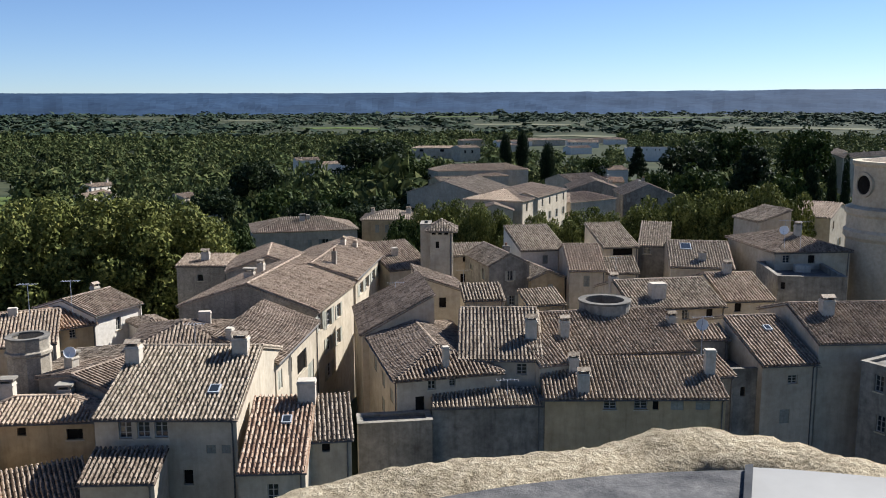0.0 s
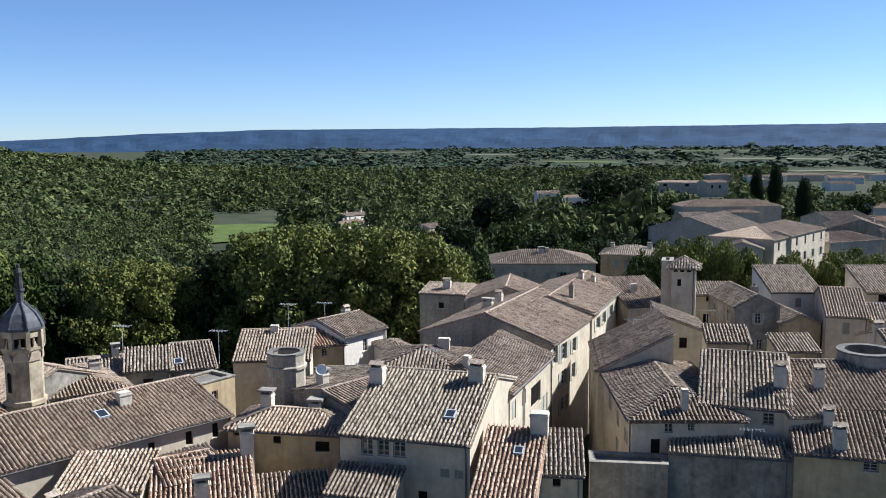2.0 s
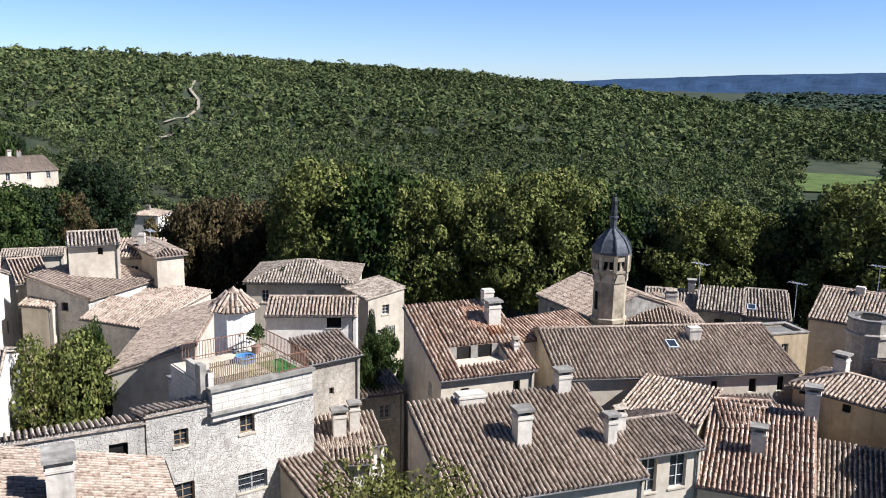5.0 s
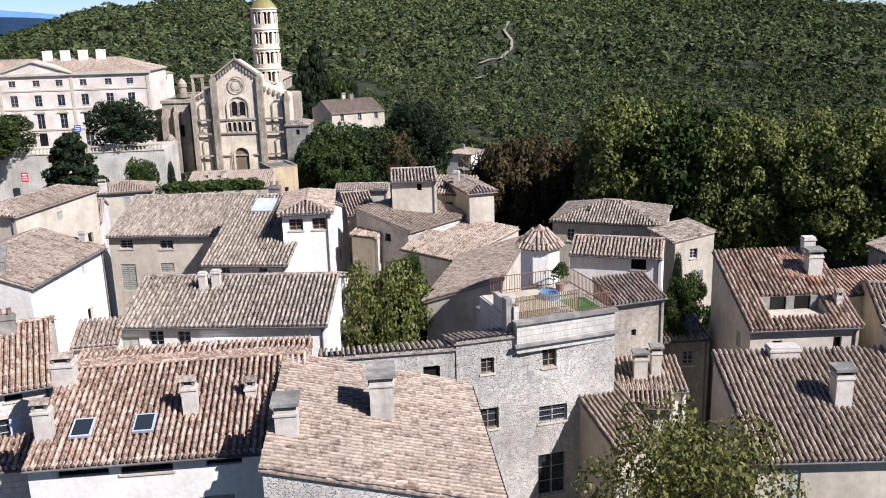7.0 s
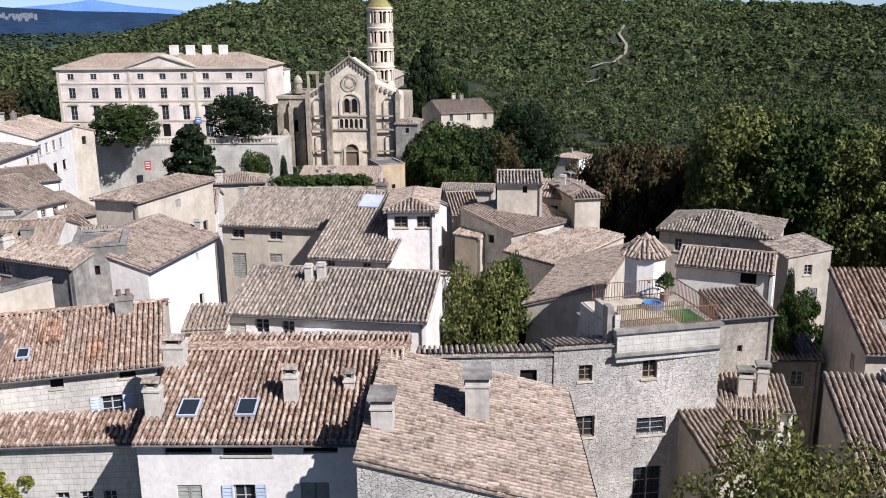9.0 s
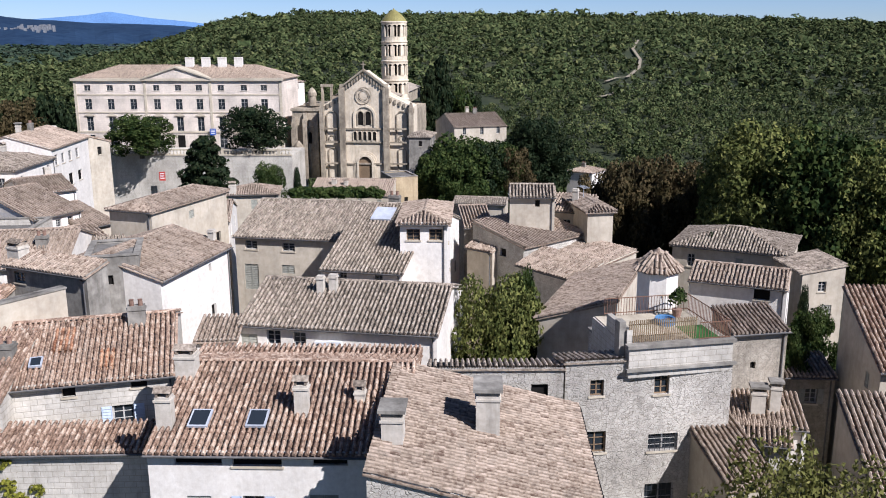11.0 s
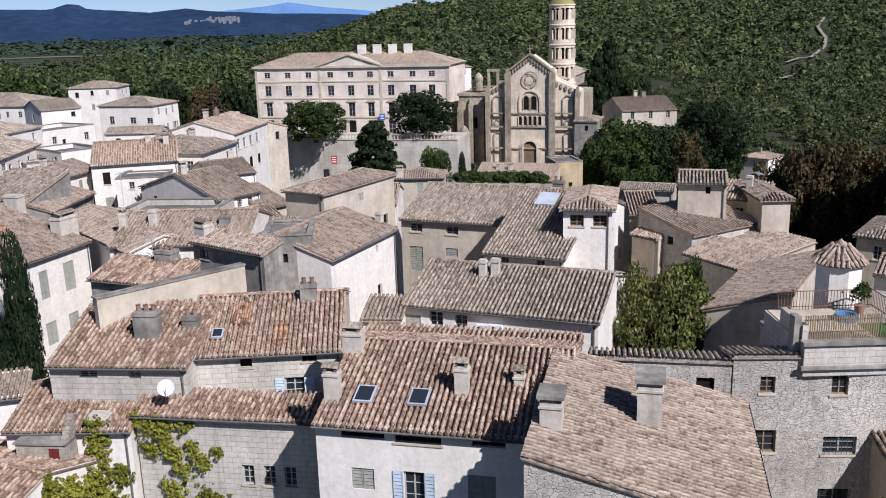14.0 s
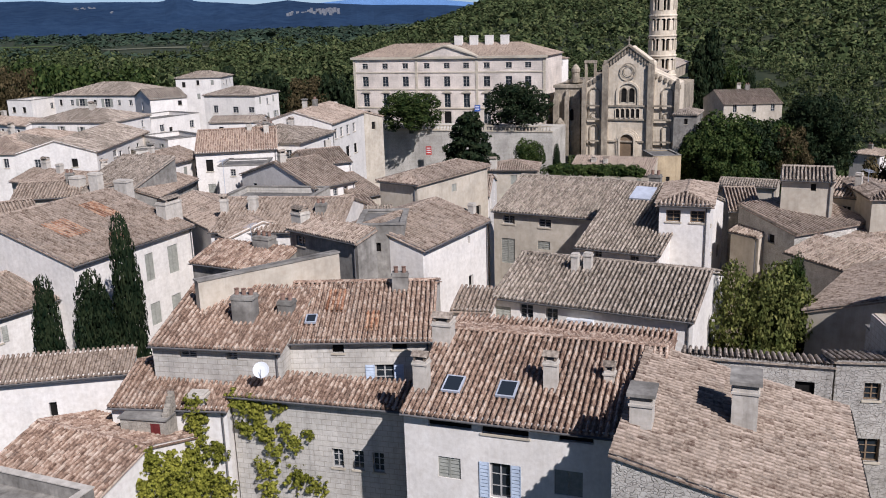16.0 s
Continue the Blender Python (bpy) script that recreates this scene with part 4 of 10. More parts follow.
def build_palace():
    root = tagged(new("palace"), "long pale stone palace with pediment and hipped tiled roof", "palace")
    yaw, L = along(-216.2, -50.2, -205.0, -3.0)
    root.matrix_basis = pose(-216.2, -50.2, 0, 0, 0, yaw)
    zb, ze, d = 1.5, 18.4, 16.0
    cols = [0.065, 0.175, 0.285, 0.4, 0.505, 0.605, 0.71, 0.82, 0.915]
    wins = []
    for i, c in enumerate(cols):
        u = c * L
        wins += [(u, 16.6, 1.5, 1.3, "w"), (u, 12.9, 1.6, 2.4, "w"), (u, 8.4, 1.6, 3.2, "w")]
        wins.append((u, 4.4, 1.8, 2.9, "d" if i in (4,) else "w"))
    sh = Shape()
    for hle in cut_wall(sh, (0, 0), (1, 0), L, zb, ze, wins, (0, 1)):
        window(root, (0, 0), (1, 0), (0, 1), *hle)
        if 11 > hle[1] > 8 or 7.5 < hle[1] < 9:
            u, z, w, h = hle[:4]
            Shape().poly((u - w * 0.75, -0.25, z + h / 2 + 0.35), (u + w * 0.75, -0.25, z + h / 2 + 0.35), (u, -0.25, z + h / 2 + 0.95)).box(u - w * 0.75, -0.25, z + h / 2 + 0.2, u + w * 0.75, 0, z + h / 2 + 0.35).make("window_hood", M_LIME, root)
    sh.poly((L, 0, zb), (L, d, zb), (L, d, ze), (L, 0, ze)).poly((0, d, zb), (0, 0, zb), (0, 0, ze), (0, d, ze)).poly((L, d, zb), (0, d, zb), (0, d, ze), (L, d, ze))
    sh.make("wall", M_PALACE, root)
    tr = Shape()
    for z, q, h in ((14.9, 0.12, 0.3), (10.9, 0.12, 0.3), (6.4, 0.14, 0.35)):
        tr.box(-0.1, -q, z, L + 0.1, 0.0, z + h)
    tr.make("string_course", M_LIME, root)
    Shape().box(-0.5, -0.5, ze - 0.2, L + 0.5, 0.0, ze + 0.35).make("cornice", M_LIME, root)
    for u in (0.345, 0.66, 0.006, 0.994):
        Shape().box(u * L - 0.3, -0.13, zb, u * L + 0.3, -0.001, ze - 0.2).make("pilaster", M_LIME, root)
    a, b = 0.335 * L, 0.67 * L
    ped = Shape().poly((a, -0.35, ze + 0.35), (b, -0.35, ze + 0.35), ((a + b) / 2, -0.35, ze + 2.9))
    ped.make("pediment", M_PALACE, root)
    rk = Shape()
    m = (a + b) / 2
    for s, e in ((a, m), (b, m)):
        rk.poly((s, -0.7, ze + 0.4), (e, -0.7, ze + 3.0), (e, 4, ze + 3.0), (s, 4, ze + 0.4))
        rk.poly((s, -0.7, ze + 0.1), (s, -0.7, ze + 0.45), (e, -0.7, ze + 3.05), (e, -0.7, ze + 2.7))
    rk.make("pediment_roof", M_LIME, root)
    c = 1 / math.sqrt(1 + 0.09 * 1.4)
    s = 0.355 * c
    z0 = ze + 0.35
    q = d / 2
    slopes = []
    for O, U, V, n in (((0, 0, z0), (1, 0, 0), (0, c, s), L), ((L, d, z0), (-1, 0, 0), (0, -c, s), L), ((0, d, z0), (0, -1, 0), (c, 0, s), d), ((L, 0, z0), (0, 1, 0), (-c, 0, s), d)):
        slopes.append((O, U, V, [(-0.5, -0.5), (n + 0.5, -0.5), (n - q, q / c), (q, q / c)]))
    tiled_roof(root, slopes, TILE["pale"], 2)
    for u in (0.52, 0.6, 0.68, 0.76):
        chimney(root, u * L, 7.0, z0 + 2.2, 1.9, 1.0, 2.3, "n", WALL["white"])


M_PALACE = masonry("warm_pale_limestone_ashlar", (0.66, 0.56, 0.455), (0.78, 0.68, 0.565), (0.60, 0.51, 0.41), 1.2, 0.5, 0.25, streak=0.08)
build_palace()


def build_terrace():
    yaw, L = along(*polar(104.5, 205), *polar(90.4, 188))
    x, y = polar(104.5, 205)
    root = tagged(new("terrace_wall"), "high pale stone terrace wall with balustrade", "wall", kind="structure")
    root.matrix_basis = pose(x, y, 0, 0, 0, yaw)
    Shape().box(0, 0, -8, L, 14, 3.4).make("retaining_wall", WALL["ashlar"], root)
    Shape().box(-0.1, -0.15, 3.4, L, 0.5, 3.65).box(-0.1, -0.1, 4.5, L, 0.4, 4.75).make("balustrade_rail", M_LIME, root)
    n = int(L / 0.75)
    me = None
    for i in range(n):
        if i % 8 == 0:
            Shape().box(-0.3, -0.12, 3.65, 0.3, 0.42, 4.9).make("pier", M_LIME, root, "", pose(i * 0.75 + 0.3, 0, 0))
        elif me is None:
            ob = Shape().ring(0, 0.15, [(0.09, 3.65), (0.17, 3.95), (0.08, 4.3), (0.11, 4.5)], 8).make("baluster", M_LIME, root, "", pose(i * 0.75 + 0.3, 0, 0))
            me = ob.data
        else:
            ob = new("baluster", me)
            ob.parent = root
            ob.matrix_basis = pose(i * 0.75 + 0.3, 0, 0)


build_terrace()


def arch(sh, u, z0, z1, w, y, n=10, x_of=None):
    """Outline of a round-headed opening as one face."""
    r = w / 2
    pts = [(u - r, y, z0), (u + r, y, z0)] + [(u + r * math.cos(math.pi * i / n), y, z1 - r + r * math.sin(math.pi * i / n)) for i in range(n + 1)]
    sh.poly(*pts)
    return sh


def arch_band(sh, u, z0, z1, w, t, y0, y1, n=12):
    """A raised round-headed surround."""
    r = w / 2
    inner = [(u - r, z0)] + [(u - r * math.cos(math.pi * i / n), z1 - r + r * math.sin(math.pi * i / n)) for i in range(n + 1)] + [(u + r, z0)]
    outer = [(u - r - t, z0)] + [(u - (r + t) * math.cos(math.pi * i / n), z1 - r + (r + t) * math.sin(math.pi * i / n)) for i in range(n + 1)] + [(u + r + t, z0)]
    for i in range(len(inner) - 1):
        a, b, c, d = inner[i], inner[i + 1], outer[i + 1], outer[i]
        sh.poly((a[0], y0, a[1]), (b[0], y0, b[1]), (c[0], y0, c[1]), (d[0], y0, d[1]))
        sh.poly((d[0], y0, d[1]), (c[0], y0, c[1]), (c[0], y1, c[1]), (d[0], y1, d[1]))
        sh.poly((a[0], y1, a[1]), (b[0], y1, b[1]), (b[0], y0, b[1]), (a[0], y0, a[1]))
    return sh


M_CATH = material("ochre_limestone", (0.55, 0.45, 0.32), (0.73, 0.63, 0.475), 0.6, 0.95, 0.3, 0, 0.25, 0.25, streak=0.24)
M_CATHGREY = material("weathered_dark_limestone", (0.25, 0.20, 0.145), (0.50, 0.425, 0.31), 0.5, 0.95, 0.35, 0, 0.5, 0.2, streak=0.45)
M_GOLDTILE = material("yellow_glazed_tiles", (0.15, 0.135, 0.05), (0.36, 0.31, 0.11), 4.0, 0.5, 0.2)


def build_cathedral():
    x0, y0 = polar(88.5, 200)
    x1, y1 = polar(82.4, 196)
    yaw, L = along(x0, y0, x1, y1)
    root = tagged(new("cathedral"), "ochre stone cathedral front with gable, twin window and arched portal", "cathedral")
    zb = -4.0
    root.matrix_basis = pose(x0, y0, 0, 0, 0, yaw)
    a, b, m = L * 0.24, L * 0.76, L * 0.47
    b = 2 * m - a
    wall = Shape()
    wall.box(0, 0.6, zb, L * 0.98, 7, 12.6)
    wall.box(a, 0, zb, b, 7, 16.8)
    wall.poly((a, 0, 16.8), (b, 0, 16.8), (m, 0, 20.4)).poly((b, 7, 16.8), (a, 7, 16.8), (m, 7, 20.4))
    wall.poly((a, 0, 16.8), (m, 0, 20.4), (m, 7, 20.4), (a, 7, 16.8)).poly((m, 0, 20.4), (b, 0, 16.8), (b, 7, 16.8), (m, 7, 20.4))
    for s, e in ((0.0, a), (L * 0.98, b)):
        wall.poly((s, 0.6, 12.6), (e, 0.6, 12.6), (e, 0.6, 15.4))
        wall.poly((s, 0.6, 12.6), (e, 0.6, 15.4), (e, 7, 15.4), (s, 7, 12.6))
    wall.make("wall", M_CATH, root)
    for u, w, top in ((0.45, 0.9, 13.6), (a, 1.3, 17.6), (b, 1.3, 17.6), (L * 0.96, 0.9, 13.6)):
        Shape().box(u - w / 2, -0.75, zb, u + w / 2, 0.6, top - 1.0).box(u - w * 0.4, -0.5, top - 1.0, u + w * 0.4, 0.5, top, 0.12).make("buttress", M_CATHGREY, root)
    for z in (-0.2, 4.6, 7.6):
        Shape().box(0.1, -0.3, z, L * 0.96, 0.0, z + 0.35).make("string_course", M_CATHGREY, root)
    band = Shape()
    for s in (-1, 1):
        for i in range(9):
            t = i / 8.0
            uu, zz = m + s * (b - m) * (1 - t), 16.6 + 3.6 * t
            band.box(uu - 0.28, -0.35, zz - 0.9, uu + 0.05, 0.0, zz - 0.1)
        p0, p1 = (m + s * (b - m + 0.5), 16.6), (m, 20.6)
        band.poly((p0[0], -0.55, p0[1] - 0.1), (p1[0], -0.55, p1[1] - 0.1), (p1[0], -0.55, p1[1] + 0.35), (p0[0], -0.55, p0[1] + 0.35))
        band.poly((p0[0], -0.55, p0[1] + 0.35), (p1[0], -0.55, p1[1] + 0.35), (p1[0], 0.6, p1[1] + 0.35), (p0[0], 0.6, p0[1] + 0.35))
    for s, e in ((0.0, a), (L * 0.98, b)):
        for i in range(6):
            t = i / 6.0
            uu, zz = s + (e - s) * t, 12.4 + 2.8 * t
            band.box(uu - 0.25, 0.25, zz - 1.0, uu + 0.2, 0.6, zz - 0.1)
    band.make("gable_cornice", M_CATHGREY, root)
    Shape().box(m - 0.1, -0.1, 20.8, m + 0.1, 0.1, 22.6).box(m - 0.55, -0.08, 21.7, m + 0.55, 0.08, 21.95).make("cross", M_CATHGREY, root)
    rose = Shape()
    for ring_r, t, q in ((1.5, 0.3, 0.35), (0.95, 0.18, 0.2)):
        for i in range(20):
            a0, a1 = 2 * math.pi * i / 20, 2 * math.pi * (i + 1) / 20
            pts = [(m + rr * math.cos(an), -q, 15.2 + rr * math.sin(an)) for rr, an in ((ring_r, a0), (ring_r, a1), (ring_r + t, a1), (ring_r + t, a0))]
            rose.poly(*pts[::-1])
    rose.make("rose_window", M_CATHGREY, root)
    sur = arch_band(Shape(), m, 8.0, 12.6, 4.2, 0.45, -0.3, 0.0)
    sur.make("window_surround", M_CATH, root)
    for s in (-1, 1):
        arch(Shape(), m + s * 0.85, 8.6, 11.6, 1.15, -0.03).make("window", M_DARK, root)
        arch_band(Shape(), m + s * 0.85, 8.6, 11.6, 1.2, 0.18, -0.2, 0.0).make("window_surround", M_CATHGREY, root)
    for i in range(5):
        u = m - 2.2 + 1.1 * i
        arch(Shape(), u, 5.2, 7.2, 0.72, -0.03, 8).make("arcade_opening", M_DARK, root)
        arch_band(Shape(), u, 5.2, 7.2, 0.76, 0.13, -0.22, 0.0, 8).make("arcade_arch", M_CATH, root)
    for i, (w, y) in enumerate(((3.0, -0.5), (3.8, -0.3), (4.6, -0.12))):
        arch_band(Shape(), m, zb, 1.6 + i * 0.4, w, 0.38, y, 0.0).make("portal_arch", M_CATH, root)
    arch(Shape(), m, zb, 1.6, 3.0, -0.04).make("portal_door", M_WOOD, root)
    for u in (L * 0.12, L * 0.86):
        arch_band(Shape(), u, 5.0, 11.5, 2.1, 0.25, 0.35, 0.6).make("blind_arch", M_CATHGREY, root)
        arch_band(Shape(), u, zb, 3.4, 1.6, 0.22, 0.35, 0.6).make("side_door_arch", M_CATHGREY, root)
        disc = Shape()
        for i in range(16):
            a0, a1 = 2 * math.pi * i / 16, 2 * math.pi * (i + 1) / 16
            disc.poly(*[(u + rr * math.cos(an), 0.4, 6.2 - 0.6 + rr * math.sin(an)) for rr, an in ((0.85, a1), (0.85, a0), (0.6, a0), (0.6, a1))][::-1])
        disc.make("roundel", M_CATHGREY, root)
    nave = tagged(new("cathedral_nave"), "weathered stone nave with buttresses and tiled roof", "church")
    nave.matrix_basis = root.matrix_basis
    n = Shape().box(-6.4, 14, zb, L * 0.9, 46, 10.6).box(1.2, 7, 11.8, L * 0.78, 46, 14.6)
    n.box(-4.6, 6.0, zb, 1.2, 14, 12.4).box(-5.2, 5.8, 12.4, 1.4, 14.2, 12.9)
    n.box(-7.2, 3.2, zb, -0.3, 14, 11.4).box(-7.5, 2.9, 11.4, -0.1, 14.2, 12.0)
    n.make("wall", M_CATHGREY, nave)
    for u, w, top in ((-7.3, 1.2, 10.2), (-4.6, 1.0, 11.0), (-2.0, 1.0, 10.6)):
        Shape().box(u, 1.9, zb, u + w, 3.2, top - 1.4).box(u + 0.1, 2.3, top - 1.4, u + w - 0.1, 3.2, top, 0.1).make("buttress", M_CATHGREY, nave)
    for z in (3.0, 7.6):
        Shape().box(-7.35, 3.0, z, -0.2, 3.2, z + 0.3).make("string_course", M_CATHGREY, nave)
    for u in (-3.2, -0.95):
        arch(Shape(), u, 4.0, 6.6, 0.8, 3.17, 8).make("flank_window", M_DARK, nave)
    for k in range(6):
        Shape().box(-5.4, 8.5 + 6 * k, zb, -3.4, 9.9 + 6 * k, 10.8, 0.15).make("buttress", M_CATHGREY, nave)
    Shape().poly((-3.6, 6.9, 11.9), (1.2, 6.9, 13.4), (1.2, 46, 13.4), (-3.6, 46, 11.9)).poly((1.0, 6.9, 14.6), (m, 6.9, 16.9), (m, 46, 16.9), (1.0, 46, 14.6)).poly((m, 6.9, 16.9), (L * 0.8, 6.9, 14.6), (L * 0.8, 46, 14.6), (m, 46, 16.9)).make("roof", TILE["grey"], nave)
    Shape().ring(-5.6, 1.6, [(1.15, zb), (1.15, 2.6), (1.3, 2.7), (1.3, 3.0), (0.85, 4.0), (0.3, 4.7), (0.0, 4.8)], 14).make("stair_turret", M_CATHGREY, nave)
    bell = Shape().box(-1.2, 6.8, 12.4, -0.7, 7.6, 16.6).box(0.9, 6.8, 12.4, 1.4, 7.6, 16.6).box(-1.3, 6.7, 16.6, 1.5, 7.7, 17.2)
    bell.make("bell_gable", M_CATHGREY, nave)
    for uu, vv in ((-3.0, 5.6), (a - 0.2, 5.0)):
        Shape().ring(uu, vv, [(0.9, 12.4), (0.9, 14.6), (1.05, 14.7), (1.0, 15.4), (0.6, 16.1), (0.0, 16.6)], 12).make("pinnacle", M_CATHGREY, nave)
    # round bell tower with storeys of twin arches
    tx, ty = polar(83.66, 211)
    tower = tagged(new("bell_tower"), "round stone bell tower with storeys of arched openings", "tower")
    tower.matrix_basis = pose(tx, ty, 0, 0, 0, yaw)
    storeys = [(-4, 9.2, 3.35), (9.2, 13.6, 3.2), (13.6, 18.0, 3.1), (18.0, 22.4, 3.05), (22.4, 26.8, 3.0), (26.8, 31.2, 2.95)]
    Shape().box(-3.6, -3.6, -6, 3.6, 3.6, 8.4).make("tower_base", M_CATH, tower)
    for i, (za, zt, r) in enumerate(storeys):
        # upper storeys: near-black drum, shade behind the arches put into its colour
        Shape().ring(0, 0, [(r - 0.55, za), (r - 0.55, zt)], 24).make("drum", M_DARK if i else M_CATH, tower)
        Shape().ring(0, 0, [(r - 0.05, zt - 0.42), (r + 0.16, zt - 0.34), (r + 0.18, zt - 0.12), (r + 0.02, zt), (r - 0.55, zt)], 28).make("cornice", M_CATH, tower)
        if i == 0:
            Shape().ring(0, 0, [(r, za), (r, zt - 0.5)], 28).make("shaft", M_CATH, tower)
            continue
        Shape().ring(0, 0, [(r, za), (r, za + 0.95), (r - 0.5, za + 0.95)], 28).make("parapet", M_CATH, tower)
        n_bay = 8
        pier = None
        for k in range(n_bay * 2):
            at = Matrix.Rotation(2 * math.pi * k / (n_bay * 2), 4, "Z")
            w = 0.44 if k % 2 == 0 else 0.13
            sh = Shape().box(r - 0.5, -w, za + 0.95, r + (0.06 if k % 2 == 0 else -0.1), w, zt - 1.2)
            sh.make("pier" if k % 2 == 0 else "colonnette", M_CATH, tower, "", at)
            # spandrel with a half-round head
            half = math.pi / (n_bay * 2)
            head = Shape()
            for j in range(6):
                b0, b1 = -half + 2 * half * j / 6 + half, -half + 2 * half * (j + 1) / 6 + half
                z_in0 = zt - 1.4 + 0.55 * math.sqrt(max(0, 1 - ((j - 3) / 3.0) ** 2))
                z_in1 = zt - 1.4 + 0.55 * math.sqrt(max(0, 1 - ((j - 2) / 3.0) ** 2))
                p = [(r * math.cos(b0), r * math.sin(b0)), (r * math.cos(b1), r * math.sin(b1))]
                head.poly((*p[0], z_in0), (*p[1], z_in1), (*p[1], zt - 0.3), (*p[0], zt - 0.3))
            head.make("arch_head", M_CATH, tower, "", at)
    Shape().ring(0, 0, [(3.0, 31.2), (2.6, 31.8), (1.8, 32.7), (0.9, 33.4), (0.25, 33.8), (0.0, 34.2)], 24).make("dome", M_GOLDTILE, tower)


build_cathedral()

# ---- parapet of the lookout tower ----
M_PARAPET = material("lichened_parapet_mortar", (0.202, 0.160, 0.101), (0.554, 0.470, 0.336), 14.0, 0.98, 0.9, 0, 0.45, 2.2, third=(0.395, 0.328, 0.223))


PAR_AZ = (-180, -150, -60, -26, -21, -17, -14, -10, -5, 3, 10, 16, 30, 45, 60, 110, 180)
PAR_R = (2.2, 2.2, 2.6, 2.88, 3.0, 3.02, 2.93, 2.74, 2.66, 2.56, 2.42, 2.28, 1.95, 1.72, 1.6, 1.5, 2.2)


def build_parapet():
    """The tower's curved parapet beside the camera, rough and cracked, with the tower wall below it."""
    root = tagged(new("parapet"), "rough lichened mortar parapet of a stone lookout tower", "parapet", kind="structure")
    v, f = [], []
    n = 720
    prof = [(-0.37, -2.6), (-0.36, -1.16), (-0.33, -1.09), (-0.27, -1.07), (-0.2, -1.06), (-0.13, -1.058), (-0.06, -1.065), (-0.02, -1.085), (0.03, -1.15), (0.06, -1.5), (0.07, -6.0), (0.1, -29.2)]
    for i in range(n):
        az = -180 + 360.0 * i / n
        a = radians(az)
        rr = float(np.interp(az, PAR_AZ, PAR_R))
        for q, z in prof:
            r = rr + q
            x, y = -r * math.sin(a), r * math.cos(a)
            p = Vector((x, y, z))
            crust = float(np.interp(az, (-40, -24, -12, -8), (1.0, 1.0, 1.0, 0.25)))
            d = 0.022 * crust * noise.noise(p * 3.0) + 0.018 * crust * noise.noise(p * 9.0) + 0.008 * noise.noise(p * 30.0)
            v.append((x * (1 + d * 0.4), y * (1 + d * 0.4), 28 + z + (d if z > -1.3 else 0)))
    m = len(prof)
    for i in range(n):
        k = (i + 1) % n
        for j in range(m - 1):
            f.append((i * m + j, i * m + j + 1, k * m + j + 1, k * m + j))
    ob = mesh_object("coping", v, f, M_PARAPET, root)
    for p in ob.data.polygons:
        p.use_smooth = True
    deck = Shape()
    edge = [(-(r - 0.3) * math.sin(radians(a)), (r - 0.3) * math.cos(radians(a)), 25.42) for a in range(-180, 180, 8) for r in (float(np.interp(a, PAR_AZ, PAR_R)),)]
    for p, q in zip(edge, edge[1:] + edge[:1]):
        deck.poly((0, 0, 25.42), q, p)
    deck.make("platform", WALL["grey"], root)
    table = tagged(new("viewing_table"), "weathered grey board and pale panel inside the parapet", "table")
    table.matrix_basis = pose(0, 0, 28)
    def sector(name, a0, a1, r0, r1, z0, z1, mat):
        sh = Shape()
        k = 12
        for i in range(k):
            p, q = radians(a0 + (a1 - a0) * i / k), radians(a0 + (a1 - a0) * (i + 1) / k)
            s, e = r1[0] + (r1[1] - r1[0]) * i / k, r1[0] + (r1[1] - r1[0]) * (i + 1) / k
            sh.poly((-r0 * math.sin(p), r0 * math.cos(p), z0), (-r0 * math.sin(q), r0 * math.cos(q), z0), (-e * math.sin(q), e * math.cos(q), z1), (-s * math.sin(p), s * math.cos(p), z1))
            sh.poly((-s * math.sin(p), s * math.cos(p), z1), (-e * math.sin(q), e * math.cos(q), z1), (-e * math.sin(q), e * math.cos(q), z1 - 0.04), (-s * math.sin(p), s * math.cos(p), z1 - 0.04))
        sh.make(name, mat, table)
    sector("board", -19.9, 4.0, 1.5, (2.285, 1.94), -0.95, -0.93, M_SLATE)
    sector("divider", -20.4, -19.9, 1.5, (2.30, 2.285), -0.93, -0.915, M_IRON)
    sector("panel", -31.0, -20.4, 1.5, (2.39, 2.30), -0.94, -0.925, M_PANEL)
    Shape().box(-0.15, 0.9, -2.6, 0.5, 1.45, -1.02).make("plinth", WALL["grey"], table)


M_SLATE = material("streaked_grey_slate", (0.042, 0.042, 0.046), (0.176, 0.168, 0.160), 5.0, 0.75, 0.3, 0, 0.4, 3.0)
M_PANEL = material("pale_grey_enamel", (0.286, 0.277, 0.260), (0.353, 0.344, 0.323), 1.5, 0.6, 0.02)
build_parapet()

# ---- houses of the old town ----
house('white rendered house with tiled roof and skylight', -20.61, 49.56, -0.5, 8.41, 14.99, -1.6, 10, 'gable', 0.3, 'cream', 'grey', 0,
      wins=(('f', 1.8, 9.16, 0.77, 1.05, 'w'), ('f', 2.88, 9.2, 0.77, 1.05, 'w'), ('f', 3.93, 9.23, 0.8, 1.05, 'w'), ('f', 6.84, 7.99, 0.57, 0.53, 'c'), ('f', 7.73, 7.99, 0.54, 0.53, 'c'), ('f', 5.41, 6.23, 0.57, 0.93, 'd')),
      chims=((0.5, 5.65, 0.9, 0.8, 1.1, 't'), (7.2, 6.73, 1.0, 0.8, 1.03, 't')),
      skies=((6.51, 2.52, 0.69, 0.86),))
house('tiled lean-to against a rendered house', -20.26, 46.15, 1.7, 4.11, 2.70, -1.6, 7.5, 'shed', 0.3, 'cream', 'brown', 0)
